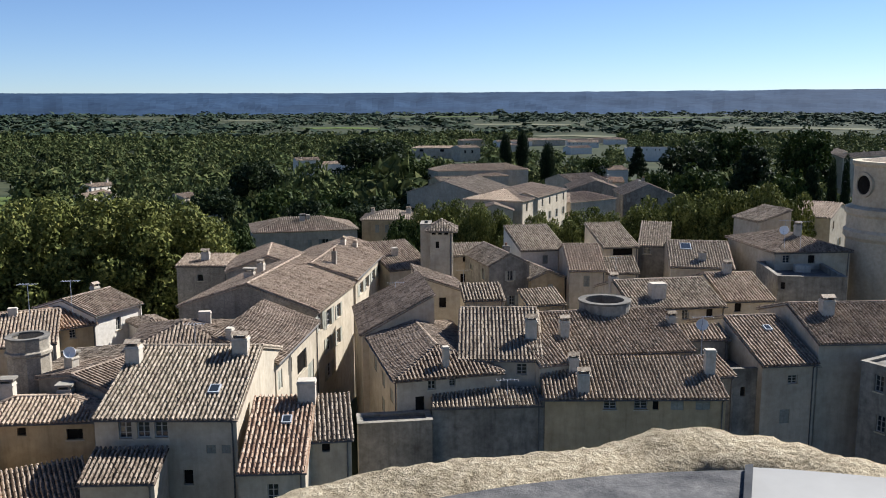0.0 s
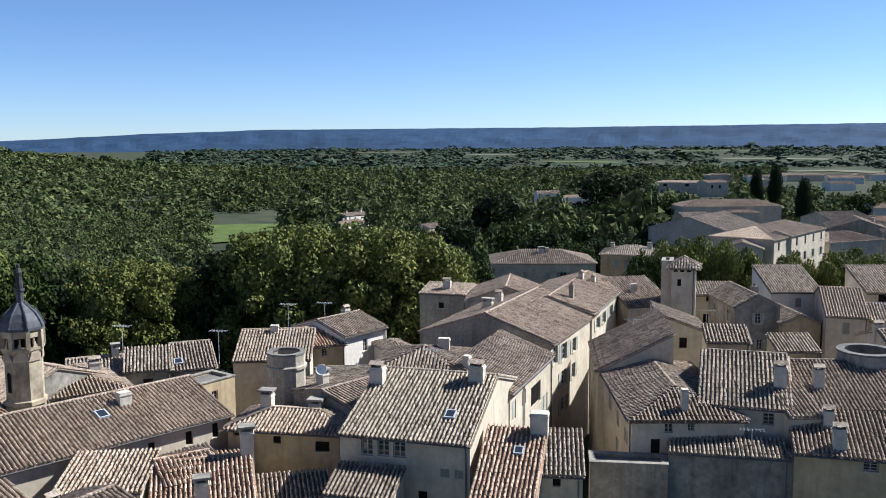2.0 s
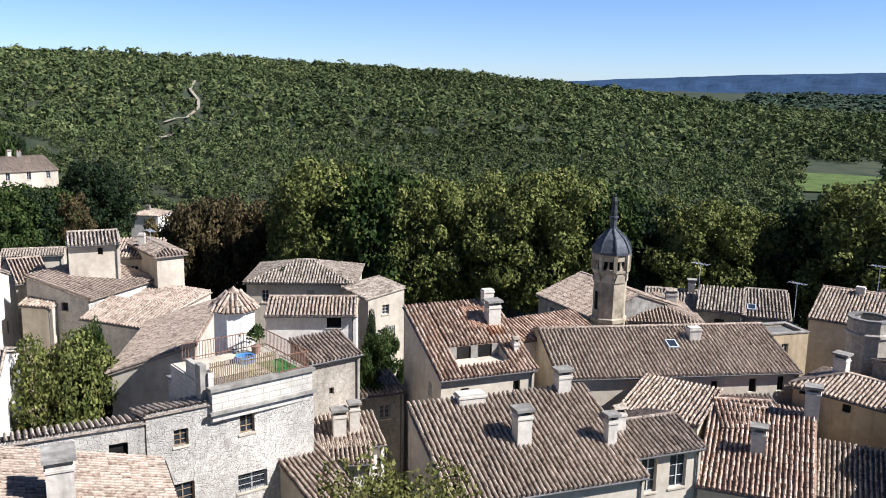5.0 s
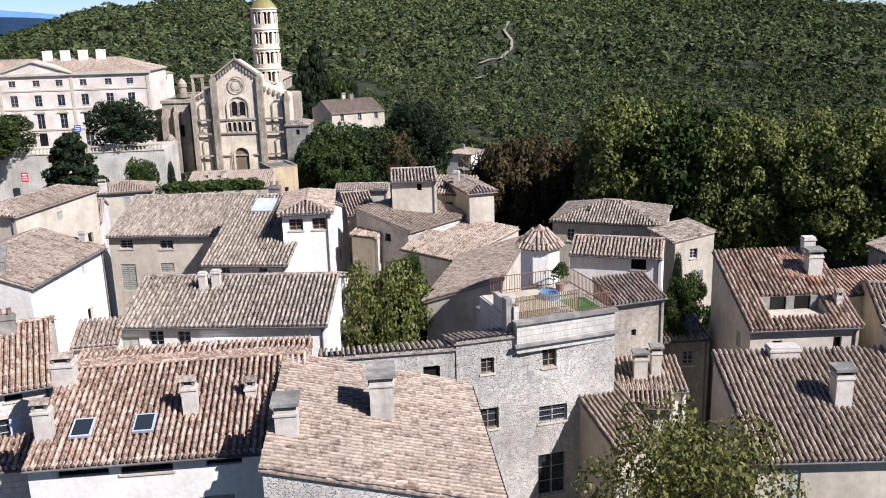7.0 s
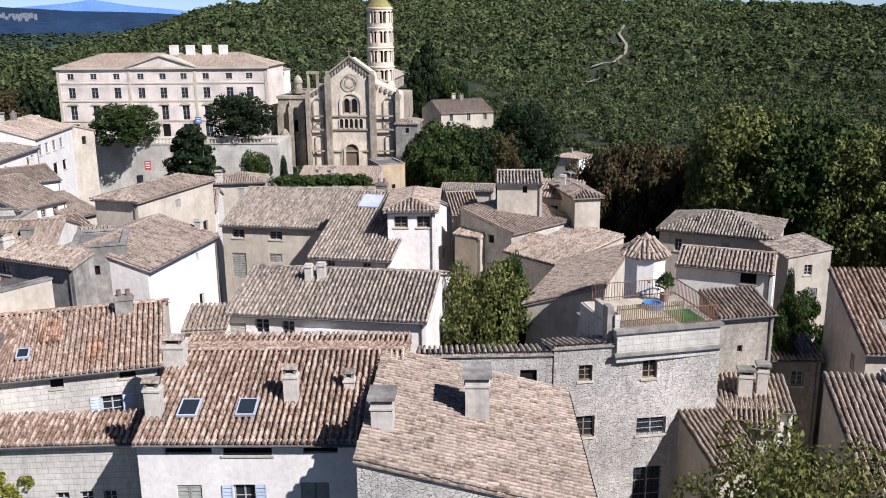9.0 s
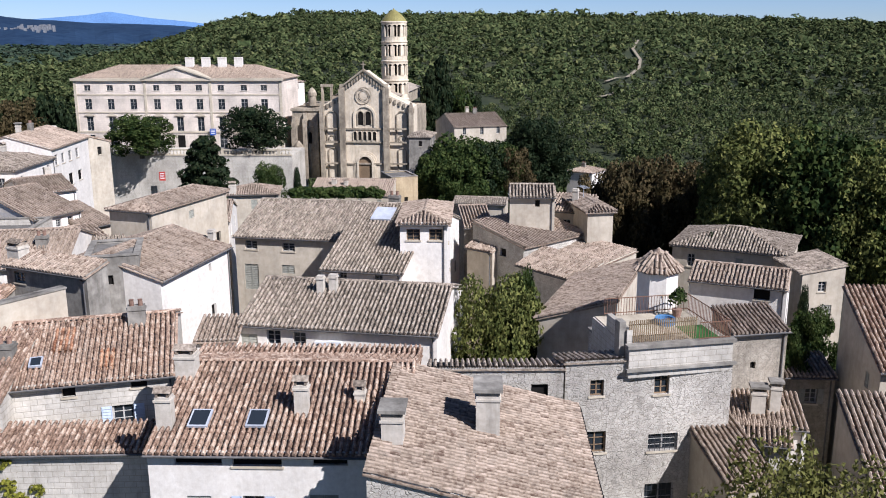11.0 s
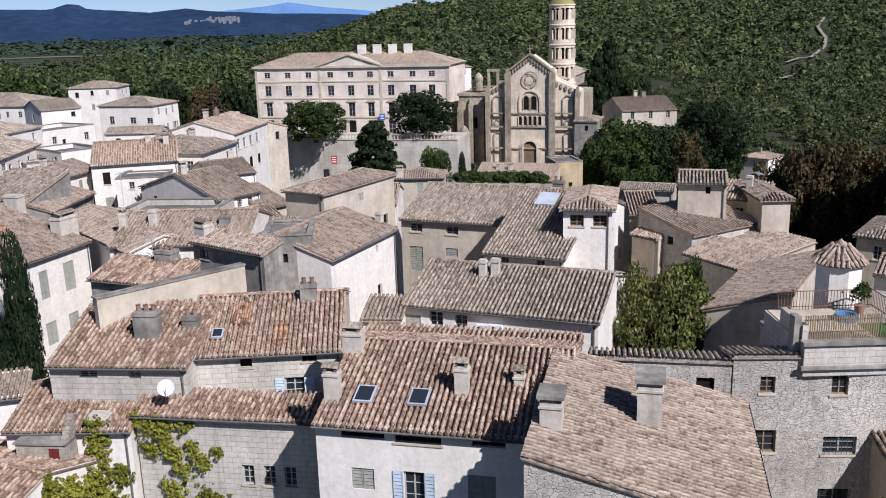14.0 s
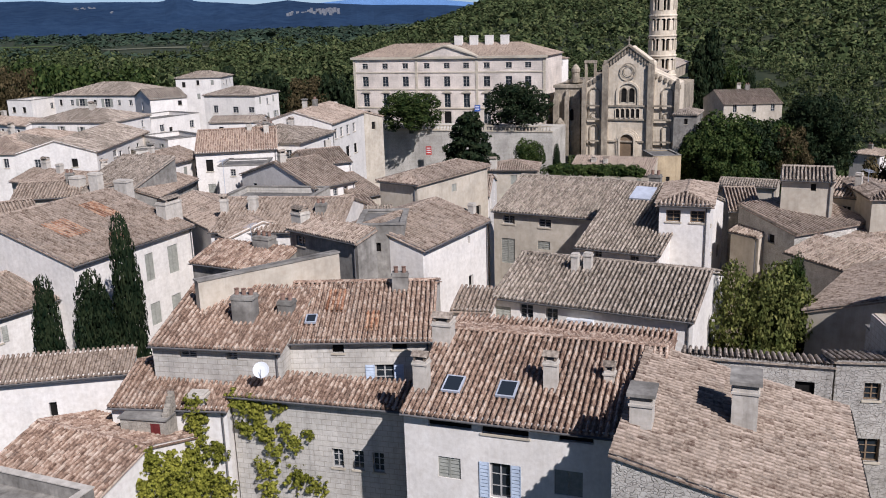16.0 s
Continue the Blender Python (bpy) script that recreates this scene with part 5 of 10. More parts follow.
house('low tiled house with broad chimney', -11.44, 46.38, 3.2, 3.69, 6.68, -1.6, 8, 'shed', 0.3, 'cream', 'red', 0,
      wins=(('f', 1.88, 6.58, 0.64, 1.12, 'w'), ('f', 1.8, 3.8, 0.64, 1.12, 'c')),
      chims=((3.25, 6.34, 1.09, 0.87, 1.29, 'n'),),
      skies=((2.23, 4.2, 0.6, 0.75),))
house('narrow tiled annex beside a house', -8.15, 49.46, 9.1, 2.69, 4.18, -1.6, 8.6, 'shed', 0.3, 'cream', 'grey', 0,
      wins=(('f', 1.18, 8.05, 0.47, 0.6, 'd'),))
house('cream house with shuttered windows', 1.13, 62.25, -2.0, 6.19, 14.23, -1.6, 9.8, 'gable', 0.3, 'cream', 'grey', 1,
      wins=(('f', 2.01, 8.96, 0.79, 0.86, 'w'), ('f', 4.61, 8.98, 0.78, 0.86, 'w'), ('f', 2.04, 7.06, 0.91, 0.69, 'w'), ('f', 4.55, 7.08, 1.12, 0.69, 'w')),
      chims=((5.43, 2.67, 0.86, 0.69, 1.5, 't'),))
house('corner house with reddish hipped roof', -6.97, 74.09, -76.0, 15.36, 7.60, -1.7, 9.2, 'hip', 0.3, 'cream', 'brown', 1,
      wins=(('r', 2.51, 8.67, 0.57, 0.91, 'w'), ('r', 4.02, 8.63, 0.46, 0.58, 'w'), ('r', 1.64, 7.1, 0.65, 1.37, 'd'), ('f', 13.31, 7.3, 1.35, 0.96, 'c'), ('f', 9.97, 7.5, 1.25, 1.1, 'c'), ('f', 6.41, 7.71, 1.38, 1.15, 'c'), ('f', 13.17, 5.25, 1.37, 1.11, 'c'), ('f', 9.8, 5.4, 1.26, 1.16, 'c')),
      chims=((14.32, 3.78, 0.49, 0.45, 1.5, 'n'), (3.0, 3.39, 0.67, 0.53, 0.84, 't')))
house('dark roof falling towards the lane', -6.69, 70.84, 9.0, 6.00, 10.47, -1.9, 9.4, 'shedl', 0.52, 'cream', 'brown', 1,
      wins=(('l', 2.0, 7.6, 0.8, 1.3, 'c'), ('l', 5.0, 7.6, 0.8, 1.3, 'c'), ('l', 2.0, 4.6, 0.8, 1.3, 'c')))
house('cream house with half gable and pale coping', -2.62, 84.83, 7.3, 4.55, 6.00, -1.9, 10.0, 'shedr', 0.36, 'cream', 'brown', 1,
      wins=(('f', 2.6, 8.8, 0.7, 1.0, 'd'),))
house('raised attic with tiled roof', 1.90, 76.68, 6.6, 3.63, 2.77, -1.8, 11, 'shed', 0.3, 'cream', 'grey', 1,
      wins=(('f', 1.61, 9.6, 0.83, 1.07, 'w'), ('f', 1.72, 6.82, 0.83, 1.07, 'w')))
house('yellow house below wide tiled roof', 7.09, 58.74, -0.0, 12.59, 4.85, -1.6, 8, 'shed', 0.3, 'ochre', 'brown', 0,
      wins=(('f', 4.52, 7.41, 0.91, 0.66, 'w'), ('f', 6.67, 7.4, 0.95, 0.66, 'w'), ('f', 7.71, 7.42, 0.43, 0.78, 'd'), ('f', 9.21, 7.35, 0.91, 0.66, 'c'), ('f', 11.0, 7.35, 1.02, 0.66, 'c'), ('l', 2.28, 6.63, 0.63, 1.04, 'c')),
      chims=((2.41, 3.16, 0.71, 0.57, 0.99, 't'), (2.73, 0.67, 0.81, 0.65, 1.35, 't'), (12.19, 2.76, 0.73, 0.59, 1.8, 'n')))
house('house with wide brown tiled roof', 8.49, 63.79, 9.9, 11.00, 12.38, -1.6, 9.5, 'gable', 0.3, 'cream', 'brown', 0,
      wins=(('f', 5.28, 8.2, 0.68, 0.7, 'c'), ('f', 9.07, 8.07, 0.68, 0.98, 'c'), ('f', 2.0, 5.18, 0.68, 0.98, 'c'), ('f', 8.9, 5.23, 0.68, 0.98, 'c')),
      chims=((1.35, 2.5, 0.71, 0.57, 1.34, 't'), (10.77, 3.76, 0.66, 0.53, 0.6, 't')))
house('long house with tiled roof and dormer', 17.60, 79.13, 9.6, 9.05, 10.76, -2.0, 9.5, 'gable', 0.3, 'cream', 'grey', 1,
      wins=(('f', 2.28, 8.84, 0.78, 0.92, 'w'), ('f', 5.08, 8.72, 0.67, 0.92, 'w'), ('f', 7.5, 8.72, 0.68, 0.93, 'd'), ('l', 1.53, 8.22, 0.63, 1.17, 'w'), ('l', 5.64, 8.13, 0.63, 1.17, 'w'), ('l', 1.99, 5.32, 0.63, 1.17, 'w'), ('l', 5.13, 5.23, 0.63, 1.17, 'w')),
      chims=((3.0, 1.82, 1.43, 1.0, 1.44, 'n'), (0.2, 6.03, 0.79, 0.63, 0.5, 't')))
house('house with plain tiled roof', 27.09, 82.58, 4.9, 5.01, 10.96, -2.1, 9.5, 'gable', 0.3, 'cream', 'pale', 1,
      wins=(('f', 1.33, 8.77, 0.68, 0.84, 'd'),),
      chims=((2.31, 5.36, 0.83, 0.55, 0.99, 't'),))
house('flat grey rendered terrace block', 34.64, 89.24, -6.0, 6.90, 9.00, -2.3, 10.5, 'flat', 0.3, 'grey', 'grey', 1,
      wins=(('f', 0.56, 9.56, 0.45, 0.72, 'd'),),
      chims=((4.2, 6.37, 1.61, 1.0, 0.75, 'n'),))
house('house with steep shaded tiled roof', 23.99, 63.76, 7.3, 4.30, 13.71, -1.6, 8.8, 'gable', 0.3, 'cream', 'brown', 1,
      wins=(('f', 2.48, 7.5, 0.8, 0.7, 'w'), ('f', 1.98, 4.61, 0.8, 1.11, 'c'), ('l', 1.79, 7.46, 0.62, 1.04, 'w'), ('l', 11.82, 7.42, 0.62, 1.04, 'w'), ('l', 1.63, 4.5, 0.62, 1.04, 'w'), ('l', 4.88, 4.6, 0.62, 1.04, 'w'), ('l', 8.76, 4.59, 0.62, 1.04, 'w')),
      skies=((2.7, 4.7, 0.58, 0.73),))
house('house with broad tiled roof above a stuccoed wall', 28.60, 64.83, 2.7, 11.06, 11.59, -1.8, 10.2, 'gable', 0.3, 'cream', 'brown', 0,
      chims=((2.39, 3.98, 0.99, 0.79, 1.24, 't'),))
house('grey stone terrace block', 21.53, 64.31, 4.6, 11.31, 7.00, -1.7, 8.2, 'flat', 0.3, 'grey', 'grey', 1,
      wins=(('f', 1.29, 6.44, 0.36, 0.76, 'd'), ('f', 9.25, 6.97, 0.41, 0.77, 'd')))
house('dark courtyard wall with tiled coping', -0.78, 58.31, 3.8, 7.70, 2.20, -1.6, 7.4, 'shed', 0.25, 'grey', 'grey', 0, ov=0.1)
house('grey courtyard block with flat top', 6.91, 58.83, 15.0, 4.06, 4.00, -1.6, 7.6, 'flat', 0.3, 'grey', 'grey', 0)
house('low pale courtyard wall', -5.76, 56.67, 8.1, 5.04, 2.00, -1.6, 6.8, 'flat', 0.3, 'grey', 'grey', 0)
house('rendered house behind the street', 1.10, 106.11, 8.9, 4.80, 3.20, -2.5, 10, 'shed', 0.3, 'cream', 'grey', 1,
      wins=(('f', 1.62, 9.46, 0.56, 0.7, 'd'), ('f', 3.6, 9.4, 0.57, 0.71, 'd'), ('f', 1.41, 7.1, 0.71, 1.06, 'd'), ('f', 3.46, 7.1, 0.57, 0.92, 'd')))
house('small gabled house in the old town', 5.21, 97.41, 16.3, 4.85, 9.00, -2.3, 10.3, 'cross', 0.5, 'grey', 'grey', 1,
      wins=(('f', 2.53, 8.97, 0.65, 1.12, 's'), ('f', 2.77, 6.09, 0.65, 1.12, 's'), ('l', 2.43, 9.02, 0.69, 0.7, 's'), ('l', 6.94, 8.91, 0.69, 1.22, 's'), ('l', 2.34, 6.04, 0.69, 1.22, 'd'), ('l', 6.55, 6.05, 0.69, 1.22, 's')),
      chims=((3.54, 4.16, 0.73, 0.55, 0.82, 'p'),))
house('small cream gabled house', 10.01, 98.06, 17.6, 4.23, 7.00, -2.4, 8.6, 'cross', 0.4, 'ochre', 'grey', 1,
      wins=(('f', 2.41, 7.25, 0.65, 1.19, 'c'), ('f', 2.37, 4.3, 0.65, 1.19, 'c'), ('l', 3.97, 7.24, 0.81, 0.95, 'd'), ('l', 3.32, 4.31, 0.81, 0.95, 'd')))
house('white rendered block with flat roof', 9.65, 107.35, 11.6, 5.95, 8.00, -2.6, 10.4, 'shed', 0.25, 'white', 'grey', 1,
      wins=(('f', 3.15, 9.1, 0.68, 1.08, 'c'), ('f', 2.51, 6.19, 0.68, 1.08, 'c')))
house('house with pale tiled roof', 14.22, 97.16, -1.0, 4.05, 12.95, -2.3, 9.8, 'gable', 0.3, 'cream', 'pale', 1,
      wins=(('f', 1.94, 8.51, 0.7, 1.28, 'c'),))
house('rendered house with roof loggia', 20.01, 108.28, 10.3, 4.62, 7.00, -2.6, 10.6, 'shed', 0.3, 'cream', 'grey', 1,
      wins=(('f', 2.6, 9.91, 2.62, 0.86, 'd'),))
house('low tiled house in the old town', 18.42, 97.84, -1.0, 3.70, 3.72, -2.4, 9.4, 'shed', 0.3, 'cream', 'grey', 1,
      wins=(('f', 2.14, 8.13, 0.74, 1.08, 'd'), ('f', 1.78, 5.19, 0.74, 1.08, 'w')))
house('grey open-topped house in the old town', 24.77, 110.04, -15.6, 3.75, 7.00, -2.7, 10.6, 'shed', 0.3, 'grey', 'grey', 1,
      wins=(('f', 1.08, 9.99, 0.98, 1.09, 'w'),))
house('house with wide pale tiled roof', 26.18, 99.43, -9.8, 7.05, 13.22, -2.4, 9.8, 'gable', 0.3, 'cream', 'grey', 1,
      wins=(('f', 3.64, 8.47, 0.83, 0.7, 'w'),),
      chims=((3.66, 1.76, 0.82, 0.66, 0.81, 't'),),
      skies=((2.04, 4.84, 1.26, 1.58),))
house('tall house with hipped tiled roof', 36.75, 95.88, 6.4, 8.82, 12.20, -2.5, 12, 'hip', 0.3, 'cream', 'brown', 1,
      wins=(('f', 1.34, 11.14, 0.86, 0.89, 'w'), ('f', 4.28, 11.08, 0.8, 0.9, 'd')),
      chims=((4.5, 3.77, 0.7, 0.56, 1.33, 't'),))
house('pale house with monopitch roof', 40.15, 110.41, 13.1, 4.45, 6.00, -2.8, 13.5, 'shedl', 0.3, 'cream', 'grey', 1,
      wins=(('f', 3.29, 14.33, 0.57, 1.02, 'd'),))
house('far house with dusty tiled roof', 51.63, 129.43, -38.6, 5.57, 11.16, -3.3, 12, 'gable', 0.3, 'cream', 'brown', 2,
      wins=(('f', 2.45, 10.71, 0.84, 1.2, 'c'), ('f', 2.53, 7.82, 0.84, 1.2, 'c'), ('r', 1.78, 10.67, 0.8, 1.12, 'd'), ('r', 5.48, 7.83, 0.8, 1.12, 's'), ('r', 9.24, 7.82, 0.8, 1.12, 'w')))
house('tall street house with shuttered facade', -12.01, 60.86, 84.3, 12.14, 4.60, -1.7, 10, 'shed', 0.36, 'cream', 'brown', 1,
      wins=(('f', 0.96, 8.33, 1.13, 1.45, 'c'), ('f', 3.67, 8.54, 1.08, 1.16, 'c'), ('f', 7.14, 7.85, 2.9, 1.72, 'd'), ('f', 9.84, 5.88, 2.04, 2.36, 'c'), ('l', 2.56, 8.58, 0.83, 1.04, 's'), ('l', 2.59, 5.68, 0.83, 1.04, 's')),
      chims=((0.6, 3.51, 0.59, 0.47, 1.0, 'n'),))
house('street house with rough stone gable and pale facade', -23.42, 76.31, -8.8, 12.62, 15.00, -1.8, 10.6, 'cross', 0.34, 'cream', 'pale', 1,
      wins=(('r', 0.74, 9.31, 1.34, 1.5, 's'), ('r', 3.47, 9.06, 1.62, 1.55, 's'), ('r', 0.53, 6.96, 1.34, 1.5, 's'), ('r', 3.36, 6.68, 1.44, 1.4, 's'), ('r', 6.81, 8.97, 1.17, 1.29, 's'), ('r', 6.61, 6.54, 1.17, 1.4, 's'), ('r', 0.31, 4.5, 1.34, 1.51, 's'), ('r', 3.33, 4.21, 1.45, 1.36, 's'), ('f', 6.33, 9.3, 0.65, 1.05, 'w'), ('f', 10.75, 9.23, 0.65, 1.05, 'c'), ('f', 2.36, 6.28, 0.65, 1.05, 'w'), ('f', 6.3, 6.34, 0.65, 1.05, 'w'), ('f', 10.38, 6.31, 0.65, 1.05, 'w')),
      chims=((4.75, 7.85, 0.62, 0.55, 0.95, 't'), (4.16, 6.28, 0.92, 0.55, 0.61, 's')), front='stone')
house('street house with brown roof at the far end', -8.82, 86.81, 83.9, 18.58, 9.14, -2.5, 11, 'gable', 0.3, 'cream', 'pale', 1,
      wins=(('f', 2.75, 9.39, 1.76, 1.18, 's'), ('f', 5.84, 9.37, 1.88, 1.22, 's'), ('f', 9.65, 9.44, 1.7, 1.14, 's'), ('f', 13.22, 9.42, 1.82, 1.18, 's')),
      chims=((2.73, 2.76, 0.53, 0.45, 1.42, 'p'), (12.89, 4.06, 0.66, 0.52, 0.7, 't'), (13.65, 2.83, 0.59, 0.47, 0.57, 't')))
house('house with brown roof and dark gable', -29.72, 96.38, -1.0, 5.69, 4.00, -2.4, 10.6, 'shed', 0.16, 'stone', 'brown', 1,
      wins=(('f', 2.62, 9.18, 0.62, 0.7, 'd'),),
      chims=((2.82, 1.8, 0.89, 0.55, 0.92, 't'),))
house('house with warm brown roof and gable', -22.94, 91.80, 7.9, 8.49, 9.00, -2.2, 10.8, 'cross', 0.36, 'grey', 'pale', 1,
      wins=(('f', 2.34, 9.38, 0.82, 1.01, 's'), ('f', 6.34, 9.46, 0.82, 1.01, 's'), ('f', 6.43, 6.55, 0.82, 1.01, 'w'), ('r', 2.19, 9.48, 0.73, 0.7, 'c'), ('r', 6.62, 9.37, 0.73, 1.08, 'c'), ('r', 2.32, 6.52, 0.73, 1.08, 'c'), ('r', 6.58, 6.47, 0.73, 1.08, 'c')))
house('long two-storey house with hipped roof', -32.27, 147.99, 14.7, 17.83, 11.52, -3.7, 7, 'hip', 0.3, 'cream', 'brown', 2,
      wins=(('f', 5.68, 4.76, 0.67, 1.28, 'c'), ('f', 9.54, 4.5, 0.68, 1.48, 'c'), ('f', 12.23, 4.48, 1.18, 1.69, 's'), ('f', 15.99, 4.77, 0.79, 1.4, 's'), ('l', 5.55, 5.67, 0.72, 0.96, 'd'), ('l', 9.74, 5.6, 0.72, 0.96, 'd'), ('l', 1.85, 2.72, 0.72, 0.96, 'd'), ('l', 9.48, 2.81, 0.72, 0.96, 'd')),
      chims=((9.81, 4.57, 0.61, 0.55, 0.78, 'n'), (8.75, 4.06, 0.94, 0.55, 0.77, 's')))
house('cream villa with low tiled roof', -14.64, 157.17, -1.4, 10.19, 8.35, -3.8, 8, 'hip', 0.3, 'ochre', 'grey', 2,
      wins=(('f', 2.78, 6.25, 0.72, 1.44, 'c'), ('f', 4.52, 6.25, 0.71, 1.44, 'c'), ('r', 1.86, 6.61, 0.84, 0.97, 'd'), ('r', 2.34, 3.72, 0.84, 0.97, 'd'), ('r', 6.15, 3.72, 0.84, 0.97, 'c')),
      chims=((1.56, 5.02, 0.68, 0.55, 0.68, 't'), (8.29, 3.32, 0.85, 0.55, 0.96, 't')))
house('pyramid-roofed house behind a gable', -23.73, 64.26, 9.5, 7.23, 7.82, -1.6, 10, 'hip', 0.3, 'cream', 'brown', 1,
      wins=(('f', 1.54, 8.69, 0.82, 1.19, 'c'), ('f', 5.53, 8.67, 0.82, 1.19, 'c'), ('f', 5.58, 5.72, 0.82, 1.19, 'w'), ('r', 1.69, 8.68, 0.62, 1.09, 's'), ('r', 2.03, 5.74, 0.62, 1.09, 'w')),
      chims=((5.17, 4.76, 0.95, 0.55, 0.99, 'n'),))
house('small house with reddish roof', -15.59, 65.31, -34.0, 3.89, 1.50, -1.6, 9.5, 'shed', 0.3, 'grey', 'red', 1,
      wins=(('f', 1.78, 8.19, 0.64, 1.12, 'd'), ('f', 1.92, 5.3, 0.64, 1.12, 'd')))
house('low tiled row house', -39.23, 69.73, 19.1, 6.89, 10.90, -2.0, 8.5, 'gable', 0.3, 'cream', 'pale', 1,
      wins=(('f', 7.95, 8.92, 0.61, 0.73, 'd'),),
      chims=((3.16, 4.96, 0.74, 0.55, 0.65, 'n'),))
house('rendered house with pale roof', -31.47, 77.29, 66.5, 5.96, 7.54, -2.0, 9.5, 'gable', 0.3, 'white', 'brown', 1,
      wins=(('f', 2.88, 8.1, 0.64, 1.23, 'w'), ('f', 3.2, 5.32, 0.64, 1.23, 'd')),
      chims=((4.2, 4.0, 0.7, 0.56, 0.52, 't'),))
house('tiled house beside a pale house', -34.30, 75.05, 40.7, 3.77, 7.23, -2.0, 8.8, 'gable', 0.3, 'ochre', 'red', 1,
      wins=(('f', 1.67, 8.07, 0.56, 0.77, 'w'), ('l', 4.07, 7.48, 0.81, 0.7, 'c')))
house('small shed with tiled roof', -27.28, 78.04, 40.6, 2.43, 4.00, -1.9, 8.2, 'hip', 0.3, 'white', 'brown', 1)
house('house with vertical tiled roof', -42.52, 65.34, 36.7, 3.66, 9.08, -1.9, 8.5, 'gable', 0.3, 'cream', 'grey', 1,
      wins=(('f', 1.81, 7.22, 0.63, 0.7, 's'), ('f', 1.55, 4.23, 0.63, 0.96, 'd')),
      skies=((0.5, 1.14, 0.73, 0.92),))
house('house with glazed roof terrace', -45.75, 62.81, 33.1, 3.94, 3.86, -2.0, 8.8, 'shed', 0.3, 'grey', 'grey', 1,
      wins=(('f', 1.96, 7.4, 0.79, 1.21, 'd'), ('f', 1.81, 4.57, 0.79, 1.21, 'd')))
house('house with low hipped roof', -47.22, 55.82, 48.6, 5.91, 9.43, -1.9, 8.4, 'hip', 0.3, 'cream', 'pale', 1,
      wins=(('f', 3.24, 6.97, 0.71, 1.21, 's'), ('f', 3.13, 4.18, 0.71, 1.21, 's'), ('l', 7.06, 7.08, 0.82, 1.15, 'd'), ('l', 2.51, 4.09, 0.82, 1.15, 'c')),
      chims=((4.14, 4.63, 0.91, 0.55, 0.88, 't'),))
house('house with pale tiled roof before the trees', -50.57, 61.63, 37.9, 4.75, 5.52, -2.1, 8.4, 'gable', 0.3, 'cream', 'grey', 1,
      wins=(('f', 2.55, 4.2, 0.77, 1.2, 'c'),),
      chims=((4.11, 2.49, 0.61, 0.55, 0.87, 's'),))
house('gabled stone house beside the turret', -56.72, 54.33, -12.0, 8.50, 9.00, -2.1, 9, 'gable', 0.35, 'grey', 'pale', 1,
      wins=(('f', 2.42, 7.64, 0.8, 1.07, 's'), ('f', 6.45, 7.68, 0.8, 0.7, 's'), ('f', 2.18, 4.78, 0.8, 1.07, 's'), ('f', 6.07, 4.74, 0.8, 1.07, 's')),
      chims=((7.43, 3.53, 0.74, 0.55, 0.68, 'n'),))
house('long house with arched attic windows', -38.99, 39.47, 60.9, 16.86, 11.17, -1.6, 9, 'gable', 0.3, 'cream', 'pale', 0,
      wins=(('f', 6.08, 8.25, 0.37, 0.55, 'd'), ('f', 8.59, 8.0, 0.47, 0.6, 'd'), ('f', 10.81, 8.05, 0.49, 0.65, 'd'), ('f', 13.55, 7.99, 0.55, 0.96, 'd'), ('f', 15.58, 8.05, 0.52, 1.02, 'd')),
      chims=((10.87, 3.91, 0.84, 0.67, 0.87, 'n'),),
      skies=((8.94, 3.13, 0.74, 0.93),))
house('house with bright orange patched roof', -41.90, 31.96, 74.5, 6.6, 7.1, -1.6, 9.6, 'shed', 0.40, 'cream', 'red', 0,
      wins=(('f', 1.65, 8.47, 0.57, 0.46, 'd'), ('f', 5.32, 8.24, 0.5, 1.13, 'd'), ('l', 5.2, 8.18, 0.63, 0.95, 'c')),
      chims=((6.05, 6.5, 0.75, 0.6, 1.19, 'n'), (5.6, 4.6, 0.9, 0.83, 1.33, 's'), (6.05, 1.82, 0.39, 0.45, 0.51, 't')), cut=(1.6, 5.2, 0.9, 2.9), patches=((3.9, 5.9, 4.4, 6.9, 'orange'), (4.9, 6.1, 3.6, 4.4, 'orange')))
house('house with reddish back roof', -44.80, 41.01, 84.8, 6.94, 2.47, -1.7, 9.8, 'shed', 0.3, 'white', 'red', 1,
      wins=(('f', 3.59, 8.49, 0.68, 1.05, 'c'), ('f', 3.68, 5.59, 0.68, 1.05, 'c')))
house('hipped house in partial shade', -30.08, 52.36, 5.0, 8.34, 5.00, -1.6, 8.6, 'hip', 0.3, 'ochre', 'pale', 0,
      wins=(('f', 0.76, 8.29, 0.65, 0.5, 'd'), ('f', 3.58, 7.91, 0.54, 0.53, 'd'), ('f', 6.8, 7.62, 0.99, 0.71, 'd'), ('r', 1.51, 7.18, 0.83, 1.05, 'w'), ('r', 1.57, 4.37, 0.83, 1.05, 'w'), ),
      chims=((1.67, 3.2, 0.85, 0.68, 1.05, 's'), (5.2, 3.6, 0.9, 0.7, 0.5, 's')))
house('low house with bleached tiled roof', -27.04, 38.41, 31.5, 5.87, 14.59, -1.6, 6.6, 'gable', 0.3, 'cream', 'red', 0,
      wins=(('f', 3.21, 5.21, 0.8, 1.29, 'w'), ('f', 2.9, 2.34, 0.8, 1.29, 'c')),
      chims=((2.87, 3.34, 0.76, 0.61, 1.21, 's'), (5.67, 7.31, 0.81, 0.65, 1.49, 's')))
house('small tiled shelter roof', -31.50, 43.31, 60.8, 6.24, 2.16, -1.6, 7.6, 'shed', 0.3, 'cream', 'grey', 0)
